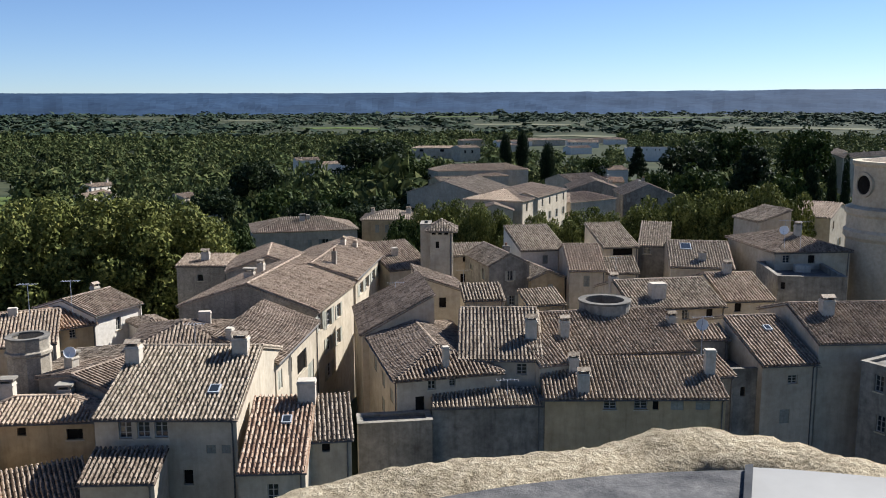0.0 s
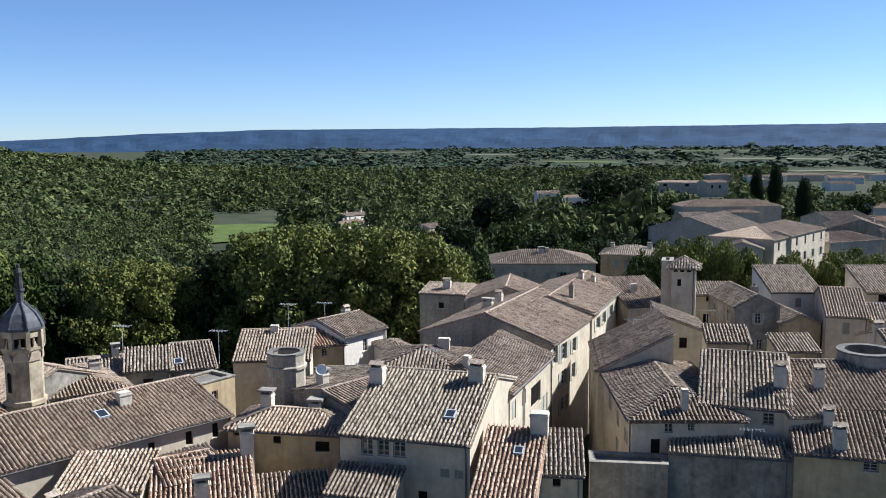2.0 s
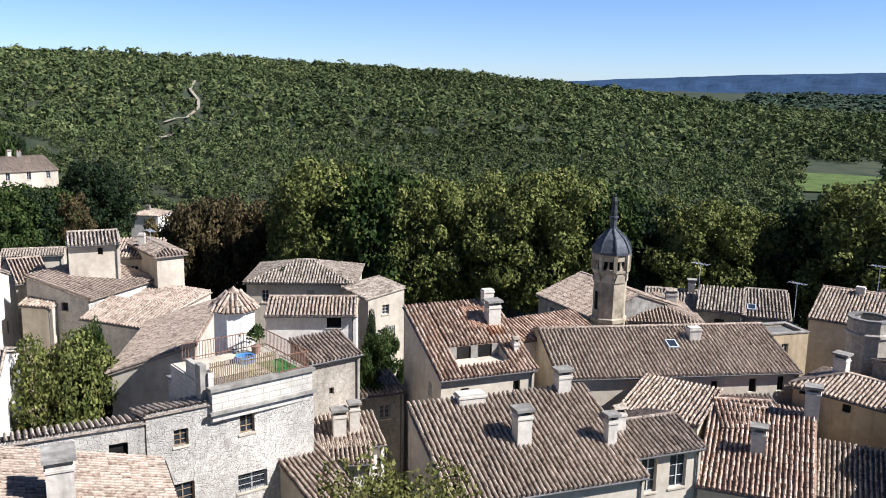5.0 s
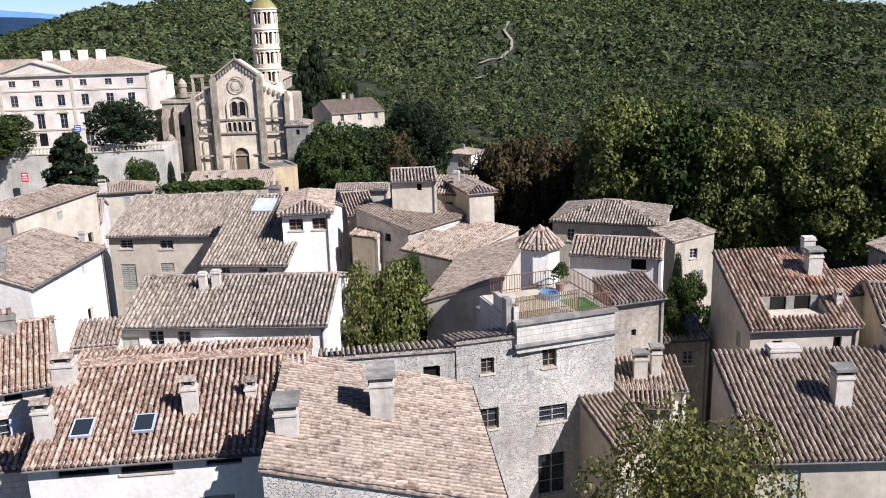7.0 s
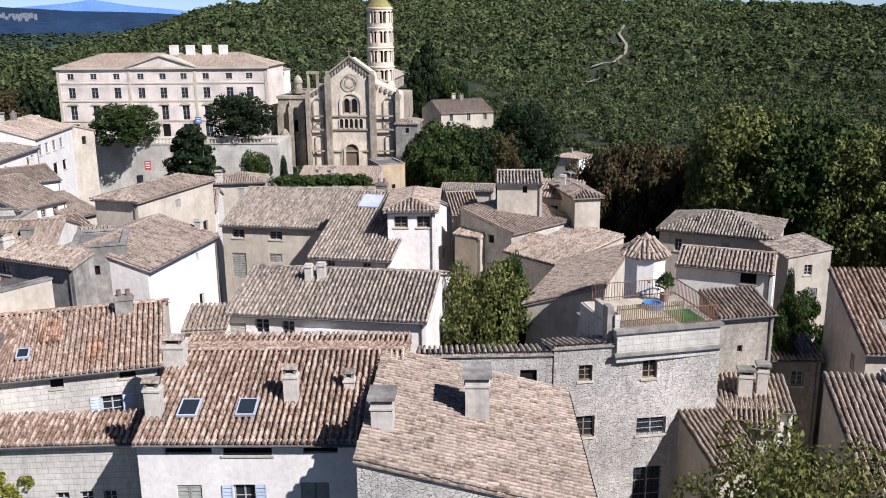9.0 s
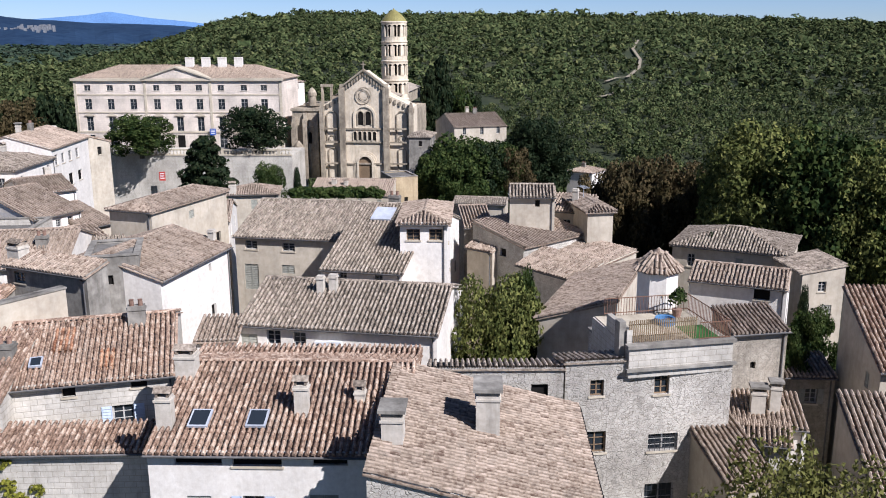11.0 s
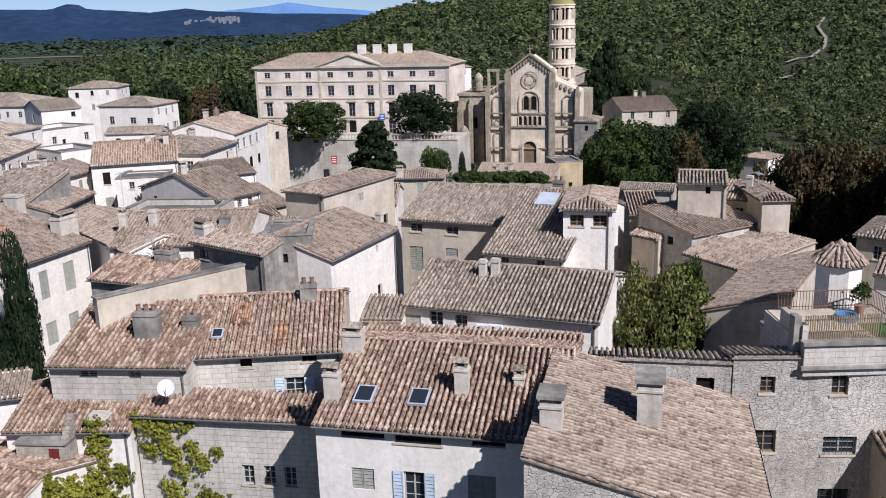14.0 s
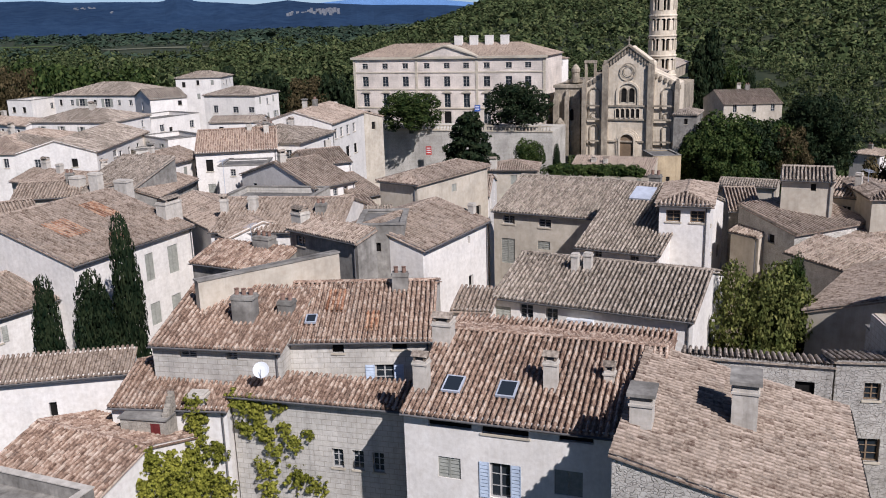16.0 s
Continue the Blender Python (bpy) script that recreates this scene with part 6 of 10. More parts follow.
house('stone house with wide tiled roof', -29.88, 23.57, 72.7, 10.45, 6.80, -1.6, 8.6, 'shed', 0.35, 'cream', 'pale', 0,
      wins=(('f', 1.66, 7.18, 0.71, 1.3, 'c'), ('f', 1.75, 4.36, 0.71, 1.3, 'c')),
      chims=((5.0, 3.2, 0.8, 0.75, 1.5, 's'), (9.7, 2.3, 0.54, 0.5, 1.3, 's'), (3.4, 6.5, 1.5, 0.8, 0.5, 'n'), (9.0, 6.5, 0.78, 0.63, 1.0, 's')))
house('low white yard wall with small chimneys', -43.61, 24.00, 70.3, 4.16, 3.50, -1.6, 6.2, 'shed', 0.18, 'white', 'pale', 0,
      chims=((1.6, 1.2, 0.8, 0.6, 1.4, 's'), (2.6, 1.5, 0.6, 0.5, 1.6, 's')))
house('narrow tiled roof beside the birch', -35.06, 19.45, 92.0, 2.45, 4.50, -1.6, 7.2, 'shed', 0.30, 'cream', 'pale', 0)
house('small tiled turret roof before the wide roof', -32.08, 25.72, 67.8, 2.80, 2.40, -1.6, 7.6, 'shed', 0.20, 'cream', 'pale', 0)
house('tiled house with tall windows', -28.63, 33.32, 73.7, 5.46, 5.21, -1.6, 8.8, 'gable', 0.3, 'cream', 'brown', 0,
      wins=(('f', 0.76, 7.66, 0.56, 1.45, 'w'), ('f', 2.19, 7.45, 0.97, 1.96, 'w'), ('f', 4.02, 7.45, 1.07, 1.89, 'w')),
      chims=((1.36, 1.99, 0.69, 0.55, 1.04, 't'),))
house('low house with pale pink roof', -34.17, 39.86, 21.5, 4.87, 5.00, -1.6, 8.4, 'shed', 0.12, 'cream', 'pale', 0,
      wins=(('f', 2.51, 4.11, 0.66, 1.25, 'd'), ('r', 2.82, 7.11, 0.64, 0.7, 'w'), ('r', 2.64, 4.11, 0.64, 0.95, 'w')))
house('small house with broken roof', -47.96, 29.88, 76.6, 3.06, 3.00, -1.6, 7, 'shed', 0.15, 'stone', 'brown', 0,
      wins=(('f', 1.67, 5.59, 0.77, 1.0, 's'), ('f', 1.53, 2.7, 0.77, 1.0, 'w')))
house('low terrace house with awning', -42.10, 23.36, 62.9, 3.10, 4.00, -1.6, 6.0, 'shed', 0.12, 'white', 'pale', 0,
      wins=(('f', 1.63, 6.25, 0.85, 1.08, 'd'),))
house('small tiled lean-to in a courtyard', -37.19, 20.43, 77.0, 2.46, 3.20, -1.6, 6, 'shed', 0.3, 'cream', 'pale', 0)
house('cream gabled house by the garden', -64.71, 41.00, 85.0, 3.7, 5.00, -2.2, 8.7, 'shedl', 0.16, 'cream', 'grey', 1,
      wins=(('f', 1.8, 7.4, 0.7, 0.9, 'w'), ('f', 2.37, 5.23, 0.79, 1.12, 'c')))
house('house with arched loggia', -59.02, 28.27, 56.6, 6.79, 4.96, -1.8, 10.4, 'gable', 0.3, 'white', 'pale', 1,
      wins=(('f', 5.12, 9.73, 1.11, 0.8, 'd'),))
house('stone house with worn tiled roof', -46.62, 25.28, 90.7, 3.66, 2.60, -1.6, 10.6, 'shed', 0.3, 'stone', 'brown', 0,
      wins=(('f', 1.53, 8.35, 0.35, 0.45, 'd'),))
house('low hipped house before the trees', -75.36, 34.21, 53.7, 10.2, 8.45, -2.5, 9, 'hip', 0.3, 'cream', 'grey', 1,
      wins=(('f', 1.75, 7.58, 0.68, 1.21, 'w'), ('f', 6.04, 7.6, 0.68, 1.21, 'c'), ('f', 2.0, 4.83, 0.68, 1.21, 'c'), ('f', 5.93, 4.77, 0.68, 1.21, 'c'), ('r', 2.26, 4.77, 0.68, 1.19, 'c'), ('r', 6.36, 4.81, 0.68, 1.19, 'c')))
house('stone house with sagging tiled roof', -51.50, 14.60, 59.0, 4.9, 11.2, -1.6, 10.6, 'shedl', 0.33, 'cream', 'pale', 0, loose=True)
house('tall pale rubble house with barred windows', -39.12, 15.68, 88.1, 5.61, 6.40, -1.6, 11.75, 'flat', 0.3, 'pebble', 'grey', 0,
      wins=(('f', 1.91, 10.88, 0.78, 1.11, 'k'), ('f', 2.13, 7.68, 1.59, 0.96, 'g'), ('f', 2.08, 4.14, 1.59, 2.46, 'g')))
house('rubble wing with tiled wall top', -39.15, 12.55, 88.0, 3.21, 1.70, -1.6, 12.05, 'shedb', 0.2, 'pebble', 'grey', 0,
      wins=(('f', 1.64, 10.89, 0.71, 0.85, 'k'), ('f', 1.65, 7.96, 1.11, 1.17, 'k')))
house('stone wing with tiled wall top', -40.18, 5.91, 80.8, 6.64, 1.60, -1.6, 11.8, 'shedb', 0.2, 'pebble', 'grey', 0,
      wins=(('f', 5.46, 10.84, 0.84, 0.75, 'd'),))
house('near house with sloping brick-toned roof', -27.30, 10.29, 167.9, 10.9, 8.54, -1.6, 10.6, 'shed', 0.245, 'pebble', 'pale', 0,
      chims=((6.0, 4.12, 1.44, 1.0, 1.76, 's'), (2.95, 7.85, 1.05, 0.84, 1.14, 's')), loose=True)
house('house with red-brown roof and two skylights', -35.80, -6.88, 78.8, 11.0, 11.81, -1.6, 11, 'gable', 0.3, 'white', 'red', 0,
      wins=(('f', 2.18, 10.59, 2.02, 0.56, 'd'), ('f', 4.7, 10.57, 2.1, 0.61, 'd'), ('f', 7.82, 10.63, 1.46, 0.58, 'd'), ('f', 2.1, 8.33, 1.06, 1.04, 'c'), ('f', 4.46, 8.0, 0.95, 1.75, 'b'), ('f', 7.5, 8.37, 1.23, 1.2, 'c'), ('r', 2.05, 9.61, 0.72, 0.96, 'w'), ('r', 5.79, 9.63, 0.72, 0.96, 'w'), ('r', 2.04, 6.82, 0.72, 0.96, 's'), ('r', 9.69, 6.72, 0.72, 0.96, 's')),
      chims=((0.37, 1.52, 0.68, 0.55, 1.36, 't'), (0.33, 4.95, 0.95, 0.76, 1.05, 't'), (6.24, 2.39, 0.62, 0.5, 1.33, 't'), (8.73, 3.25, 0.47, 0.45, 0.5, 't')),
      skies=((1.84, 1.72, 0.89, 1.12), (4.38, 1.75, 0.88, 1.1)), loose=True)
house('white house with blue shutters and tiled roof', -43.26, -15.09, 95.2, 8.40, 10.65, -1.6, 11.3, 'gable', 0.3, 'ashlar', 'red', 0,
      wins=(('f', 3.28, 10.84, 0.63, 0.74, 'd'), ('f', 6.63, 10.94, 0.79, 0.62, 'd'), ('f', 5.76, 9.2, 1.04, 1.13, 'b')),
      chims=((6.39, 4.55, 0.93, 0.55, 0.98, 'p'),),
      patches=((2.2, 3.4, 2.6, 4.6, 'orange'), (4.6, 5.4, 0.8, 2.4, 'orange')),
      skies=((1.62, 1.57, 0.64, 0.8),), loose=True)
house('house with tiled roof below a grey wall', -42.54, -21.95, 85.7, 7.45, 5.50, -1.6, 11.3, 'shed', 0.3, 'ashlar', 'red', 0,
      wins=(('f', 2.1, 10.7, 1.0, 0.43, 'w'), ('f', 4.64, 10.71, 0.65, 0.39, 'w')),
      chims=((4.54, 2.38, 1.25, 0.85, 1.42, 'p'), (6.64, 3.28, 0.85, 0.7, 0.62, 'p')), loose=True)
house('low ivy-grown house with tiled roof', -40.98, -17.08, 82.4, 9.95, 1.81, -1.6, 9.2, 'shed', 0.3, 'ashlar', 'red', 0,
      wins=(('f', 5.83, 5.97, 0.63, 1.08, 'w'), ('f', 6.96, 5.98, 0.62, 1.1, 'w'), ('f', 8.06, 5.97, 0.61, 1.1, 'w')))
house('small rustic house with rubble terrace', -40.47, -23.60, 89.8, 6.41, 6.95, -1.6, 8.6, 'gable', 0.3, 'white', 'red', 0,
      wins=(('f', 2.93, 7.3, 0.68, 1.1, 'c'), ('f', 3.59, 4.33, 0.68, 1.1, 'c')),
      chims=((4.81, 0.3, 0.93, 0.74, 0.57, 'n'),))
house('white house with flat tiled roof', -41.12, -32.31, 106.4, 8.69, 2.10, -1.6, 9.2, 'shed', 0.3, 'white', 'pale', 0,
      wins=(('f', 4.32, 7.22, 0.42, 0.89, 'd'),))
house('low house with wide clay roof', -35.92, -28.15, 71.9, 7.40, 6.98, -1.6, 7, 'gable', 0.3, 'white', 'red', 0,
      wins=(('f', 1.72, 5.7, 0.81, 1.21, 'd'), ('f', 5.65, 5.62, 0.81, 1.21, 'c'), ('f', 1.56, 2.72, 0.81, 1.21, 'c'), ('f', 5.32, 2.8, 0.81, 1.21, 'c')))
house('white rendered house with arched shutters', -55.31, -33.68, 162.9, 12.50, 17.06, -2.2, 12, 'gable', 0.3, 'white', 'pale', 1,
      wins=(('f', 1.0, 9.75, 1.0, 2.01, 'c'), ('f', 7.35, 9.78, 0.9, 2.19, 'c'), ('f', 10.02, 9.75, 1.15, 2.27, 'c'), ('f', 7.45, 5.94, 1.09, 1.79, 'c'), ('f', 9.88, 6.07, 1.1, 1.48, 'c')),
      patches=((2.6, 5.0, 3.2, 6.0, 'orange'), (7.6, 9.4, 4.6, 7.4, 'orange'), (5.4, 6.2, 1.0, 2.2, 'orange')),
      chims=((12.3, 1.95, 1.96, 1.0, 1.37, 't'),))
house('low house with cypress garden', -49.58, -38.20, 156.7, 7.68, 9.63, -1.9, 9.4, 'gable', 0.3, 'white', 'pale', 1,
      wins=(('f', 1.88, 8.04, 0.84, 1.13, 's'), ('f', 6.04, 7.97, 0.84, 1.13, 's'), ('l', 2.23, 8.07, 0.69, 1.14, 'c'), ('l', 7.33, 7.98, 0.69, 1.14, 'c'), ('l', 2.57, 5.19, 0.69, 1.14, 'c')))
house('grey rendered house with blind wall', -45.23, -20.14, 134.3, 9.19, 0.55, -1.6, 13.9, 'flat', 0.3, 'cream', 'grey', 0)
house('rendered house with small tiled roof', -59.82, -19.27, 54.9, 7.27, 1.73, -1.7, 13.6, 'shed', 0.3, 'grey', 'pale', 0,
      wins=(('f', 1.23, 12.75, 0.98, 0.72, 'w'),),
      chims=((0.2, 0.92, 1.08, 0.87, 0.77, 't'),))
house('tall grey house with pale corner', -58.50, -14.02, 95.8, 3.37, 5.00, -1.6, 14.0, 'flat', 0.3, 'grey', 'grey', 0,
      wins=(('f', 1.47, 12.41, 0.4, 0.66, 'd'),))
house('white house with bare gable wall', -57.69, -9.24, 157.3, 9.69, 9.02, -1.9, 12.6, 'gable', 0.3, 'white', 'pale', 1,
      wins=(('f', 6.88, 8.3, 0.72, 1.03, 'd'), ('f', 6.67, 11.63, 0.36, 0.61, 'd')),
      chims=((9.49, 1.22, 0.45, 0.45, 0.86, 'n'),))
house('square tower house with hipped roof', -75.25, -15.66, 61.4, 4.16, 11.00, -2.3, 14.2, 'hip', 0.3, 'cream', 'pale', 1,
      wins=(('f', 1.83, 13.7, 0.64, 1.11, 'w'), ('r', 5.47, 12.89, 0.75, 0.7, 'c'), ('r', 1.68, 9.9, 0.75, 1.11, 'c'), ('r', 5.47, 9.9, 0.75, 1.11, 'c'), ('r', 9.36, 9.94, 0.75, 1.11, 'd')))
house('rendered house with long tiled roof', -52.51, -4.02, 70.6, 12.32, 10.00, -1.6, 11, 'gable', 0.3, 'white', 'grey', 0,
      wins=(('f', 0.64, 9.93, 1.05, 0.74, 'c'), ('f', 2.21, 10.14, 0.89, 0.96, 'w'), ('f', 3.86, 10.09, 0.8, 0.95, 'w')),
      chims=((4.15, 3.58, 0.44, 0.45, 1.11, 'n'), (4.89, 3.9, 0.51, 0.45, 1.04, 'n')))
house('house with painted panels under a tiled roof', -75.67, -5.66, 69.7, 9.46, 13.11, -2.3, 11.4, 'gable', 0.3, 'cream', 'grey', 1,
      wins=(('f', 1.45, 10.57, 1.11, 0.76, 'w'), ('f', 4.81, 10.5, 1.14, 0.75, 'w'), ('f', 1.36, 7.74, 1.28, 2.27, 'c'), ('f', 4.71, 8.54, 1.14, 0.76, 'c'), ('r', 1.7, 10.08, 0.68, 0.7, 'w'), ('r', 11.45, 9.98, 0.68, 1.05, 'w'), ('r', 8.45, 7.22, 0.68, 1.05, 'w'), ('r', 11.42, 7.16, 0.68, 1.05, 'w')))
house('house with steep shaded tiled roof and zinc panel', -61.00, 1.27, 67.7, 5.96, 19.33, -1.6, 12, 'gable', 0.3, 'white', 'grey', 0,
      wins=(('f', 1.63, 11.42, 0.55, 0.67, 'w'), ('f', 4.26, 11.49, 0.58, 0.66, 'w'), ('r', 8.14, 10.59, 0.78, 0.7, 'c'), ('r', 14.35, 10.69, 0.78, 1.12, 'c'), ('r', 4.7, 7.75, 0.78, 1.12, 'c'), ('r', 11.53, 7.76, 0.78, 1.12, 'c'), ('r', 14.48, 7.77, 0.78, 1.12, 'c'), ('r', 17.83, 7.82, 0.78, 1.12, 'c')),
      chims=((2.42, 10.79, 0.9, 0.55, 0.84, 'p'),),
      skies=((2.38, 7.76, 1.6, 1.99, 1),))
house('belvedere house with hipped tiled roof', -61.30, 6.98, 78.5, 3.40, 7.71, -1.7, 15, 'hip', 0.3, 'white', 'pale', 0,
      wins=(('f', 0.96, 14.09, 0.98, 0.83, 'k'), ('f', 2.58, 14.09, 0.97, 0.83, 'k'), ('r', 2.17, 13.66, 0.65, 1.25, 'w'), ('r', 6.05, 13.71, 0.65, 0.7, 'c'), ('r', 2.19, 10.69, 0.65, 1.25, 'c'), ('r', 5.59, 10.71, 0.65, 1.25, 'w')))
house('rubble house with pale roof', -77.14, 14.71, 87.7, 2.62, 8.00, -2.4, 11, 'gable', 0.3, 'stone', 'pale', 1,
      wins=(('l', 3.64, 6.67, 0.7, 1.22, 'c'),))
house('pale rubble house by the garden', -72.89, 14.65, 32.6, 5.99, 8.00, -2.2, 11.2, 'shedr', 0.2, 'pebble', 'pale', 1,
      wins=(('f', 3.68, 10.27, 0.66, 0.68, 'd'), ('f', 5.6, 11.47, 0.5, 0.67, 'd')))
house('low pale house with broad roof', -67.07, 17.21, 29.8, 6.45, 2.98, -2.0, 10, 'shed', 0.3, 'pebble', 'pale', 1,
      wins=(('f', 3.14, 5.79, 0.74, 1.02, 'd'),))
house('house with flat roof terrace wall', -70.65, 20.61, 27.4, 6.24, 4.30, -2.2, 10, 'shed', 0.15, 'cream', 'pale', 1)
house('tall irregular stone house', -72.53, 17.81, 76.3, 3.86, 4.20, -2.2, 14.6, 'gable', 0.3, 'cream', 'grey', 1,
      wins=(('f', 2.38, 13.91, 0.39, 0.59, 'd'), ('f', 3.57, 13.57, 0.82, 0.69, 'c')))
house('tall cream house beside the trees', -70.58, 24.18, 89.4, 2.27, 8.00, -2.3, 13.4, 'hip', 0.3, 'cream', 'brown', 1,
      wins=(('l', 1.81, 12.05, 0.73, 1.26, 'c'), ('l', 6.2, 9.19, 0.73, 1.26, 'c')))
house('cream house with broad chimney', -76.13, 21.88, 58.2, 4.19, 3.16, -2.4, 12.6, 'shed', 0.3, 'cream', 'pale', 1,
      wins=(('f', 2.15, 11.21, 0.73, 1.07, 'w'),),
      chims=((2.85, 0.3, 0.51, 0.45, 1.88, 'n'),))
house('low tiled building at the square', -107.56, 19.09, 69.8, 6.59, 3.24, -3.7, 7.5, 'gable', 0.3, 'cream', 'grey', 1,
      wins=(('f', 3.08, 6.14, 0.62, 1.28, 'c'), ('f', 2.84, 3.22, 0.62, 1.28, 'c')))
house('narrow tiled house in the old town', -72.15, 14.00, 40.5, 2.73, 2.33, -2.2, 10.4, 'shed', 0.3, 'cream', 'pale', 1)
house('large house with arched loggia row', -105.05, -68.22, -175.3, 19.04, 10.31, -5.1, 12.6, 'hip', 0.3, 'white', 'pale', 2,
      wins=(('f', 2.56, 11.99, 1.02, 1.58, 'c'), ('f', 4.41, 11.97, 1.05, 1.53, 'c'), ('f', 6.3, 11.91, 1.08, 1.55, 'c'), ('f', 8.26, 11.89, 1.12, 1.5, 'c'), ('f', 10.3, 11.91, 1.15, 1.53, 'c'), ('f', 12.55, 11.83, 1.2, 1.55, 'c'), ('f', 14.89, 11.78, 1.24, 1.5, 'c'), ('l', 2.41, 11.19, 0.72, 1.22, 'w'), ('l', 7.55, 11.21, 0.72, 1.22, 'w'), ('l', 2.41, 8.32, 0.72, 1.22, 'w')))
house('white house with porch', -102.59, -57.15, -172.7, 20.04, 10.15, -4.9, 13, 'gable', 0.3, 'white', 'grey', 2,
      wins=(('f', 1.51, 11.30, 0.83, 1.16, 'w'), ('f', 8.27, 11.30, 0.95, 1.12, 'd'), ('f', 11.56, 11.30, 0.77, 1.19, 'w'), ('f', 15.15, 11.30, 0.91, 1.18, 'd'), ('f', 18.52, 11.30, 0.94, 1.44, 'd'), ('f', 5.08, 8.40, 0.85, 1.17, 'c'), ('f', 8.53, 8.40, 0.91, 1.48, 'c'), ('f', 15.11, 8.40, 0.81, 1.41, 's'), ('f', 18.41, 8.40, 0.84, 1.16, 'c'), ('f', 6.25, 11.8, 1.58, 0.93, 'w'), ('l', 2.64, 11.65, 0.79, 1.06, 'w'), ('l', 7.3, 11.63, 0.79, 1.06, 'd'), ('l', 2.65, 8.83, 0.79, 1.06, 'w'), ('l', 7.74, 8.78, 0.79, 1.06, 'w')))
house('long house with grey tiled roof', -128.73, -81.85, 82.7, 14.69, 9.89, -5.6, 14, 'hip', 0.3, 'white', 'grey', 2,
      wins=(('f', 1.86, 12.67, 0.68, 1.05, 's'), ('f', 5.39, 12.68, 0.68, 1.05, 's'), ('f', 8.93, 12.59, 0.68, 1.05, 's'), ('f', 1.59, 9.68, 0.68, 1.05, 's'), ('f', 5.43, 9.72, 0.68, 1.05, 's'), ('r', 2.12, 12.68, 0.66, 1.05, 'w'), ('r', 7.67, 12.7, 0.66, 1.05, 'w'), ('r', 2.53, 9.82, 0.66, 1.05, 'w')),
      chims=((7.33, 5.64, 0.91, 0.55, 0.78, 's'), (8.02, 4.38, 0.68, 0.55, 0.92, 't')))
house('large house with low hipped roof', -180.70, -108.71, 77.9, 21.47, 14.59, -16.0, 14, 'hip', 0.3, 'white', 'grey', 2,
      wins=(('f', 1.65, 12.30, 0.77, 1.29, 'd'), ('f', 4.66, 12.30, 0.89, 1.16, 'w'), ('f', 10.79, 12.30, 0.84, 1.17, 'd'), ('f', 17.03, 12.30, 0.77, 1.12, 'w'), ('f', 19.97, 12.30, 0.92, 1.15, 'w'), ('f', 1.34, 9.40, 0.82, 1.13, 'c'), ('f', 4.78, 9.40, 0.75, 1.22, 's'), ('f', 7.63, 9.40, 0.94, 1.35, 's'), ('f', 10.61, 9.40, 0.84, 1.15, 'c'), ('f', 13.67, 9.40, 0.86, 1.25, 'c'), ('f', 19.88, 9.40, 0.81, 1.14, 's'), ('r', 1.34, 12.30, 0.76, 1.12, 'w'), ('r', 4.57, 12.30, 0.87, 1.32, 'w'), ('r', 7.11, 12.30, 0.92, 1.22, 'd'), ('r', 10.09, 12.30, 0.79, 1.28, 'd'), ('r', 1.36, 9.40, 0.93, 1.43, 'c'), ('r', 10.22, 9.40, 0.90, 1.27, 'c'), ('f', 7.31, 12.38, 1.5, 1.56, 's'), ('f', 13.97, 12.28, 1.47, 1.79, 's')))
house('white flat-roofed block in the old town', -180.55, -119.77, 79.2, 6.60, 8.00, -16.0, 13, 'flat', 0.3, 'white', 'grey', 2,
      wins=(('r', 6.03, 11.30, 0.95, 1.26, 'w'), ('r', 1.84, 8.40, 0.79, 1.45, 's'), ('r', 6.06, 8.40, 0.91, 1.36, 'c'), ('f', 1.61, 10.92, 0.93, 1.23, 'd'), ('f', 4.38, 10.93, 0.92, 1.22, 'd')))
house('pale ruined wall with openings', -188.15, -118.50, 79.4, 13.52, 3.00, -16.0, 12, 'flat', 0.3, 'ashlar', 'grey', 2)
house('house with high square belvedere', -207.38, -92.57, 91.9, 11.34, 9.00, -16.0, 15.4, 'hip', 0.3, 'white', 'grey', 2,
      wins=(('f', 1.95, 13.70, 0.89, 1.21, 'd'), ('f', 1.71, 10.80, 0.93, 1.15, 'c'), ('f', 5.49, 10.80, 0.78, 1.35, 'c'), ('f', 9.62, 10.80, 0.79, 1.10, 's'), ('r', 4.35, 13.70, 0.91, 1.41, 'w'), ('r', 1.57, 10.80, 0.82, 1.46, 'c'), ('r', 4.48, 10.80, 0.77, 1.38, 's'), ('r', 7.65, 10.80, 0.87, 1.16, 'c'), ('f', 5.52, 14.1, 0.74, 1.14, 'd'), ('f', 9.16, 14.05, 0.74, 1.14, 'c'), ('r', 1.98, 14.09, 0.68, 1.16, 'd'), ('r', 6.79, 14.0, 0.68, 1.16, 'c')))
house('house with hipped roof and terrace', -172.73, -71.48, 77.9, 11.82, 9.44, -16.0, 14, 'hip', 0.3, 'white', 'grey', 2,
      wins=(('r', 4.88, 12.30, 0.81, 1.24, 'w'), ('r', 1.53, 9.40, 0.91, 1.22, 's'), ('r', 4.86, 9.40, 0.83, 1.13, 'c'), ('r', 7.84, 9.40, 0.92, 1.41, 's'), ('f', -0.45, 11.32, 1.08, 1.49, 'w'), ('f', 2.61, 11.11, 1.07, 1.48, 'w'), ('f', 7.24, 11.02, 1.31, 1.24, 'w'), ('f', 10.88, 10.99, 1.3, 1.12, 'w'), ('r', 2.03, 12.65, 0.73, 1.28, 'c'), ('r', 7.24, 12.6, 0.73, 1.28, 'c')))
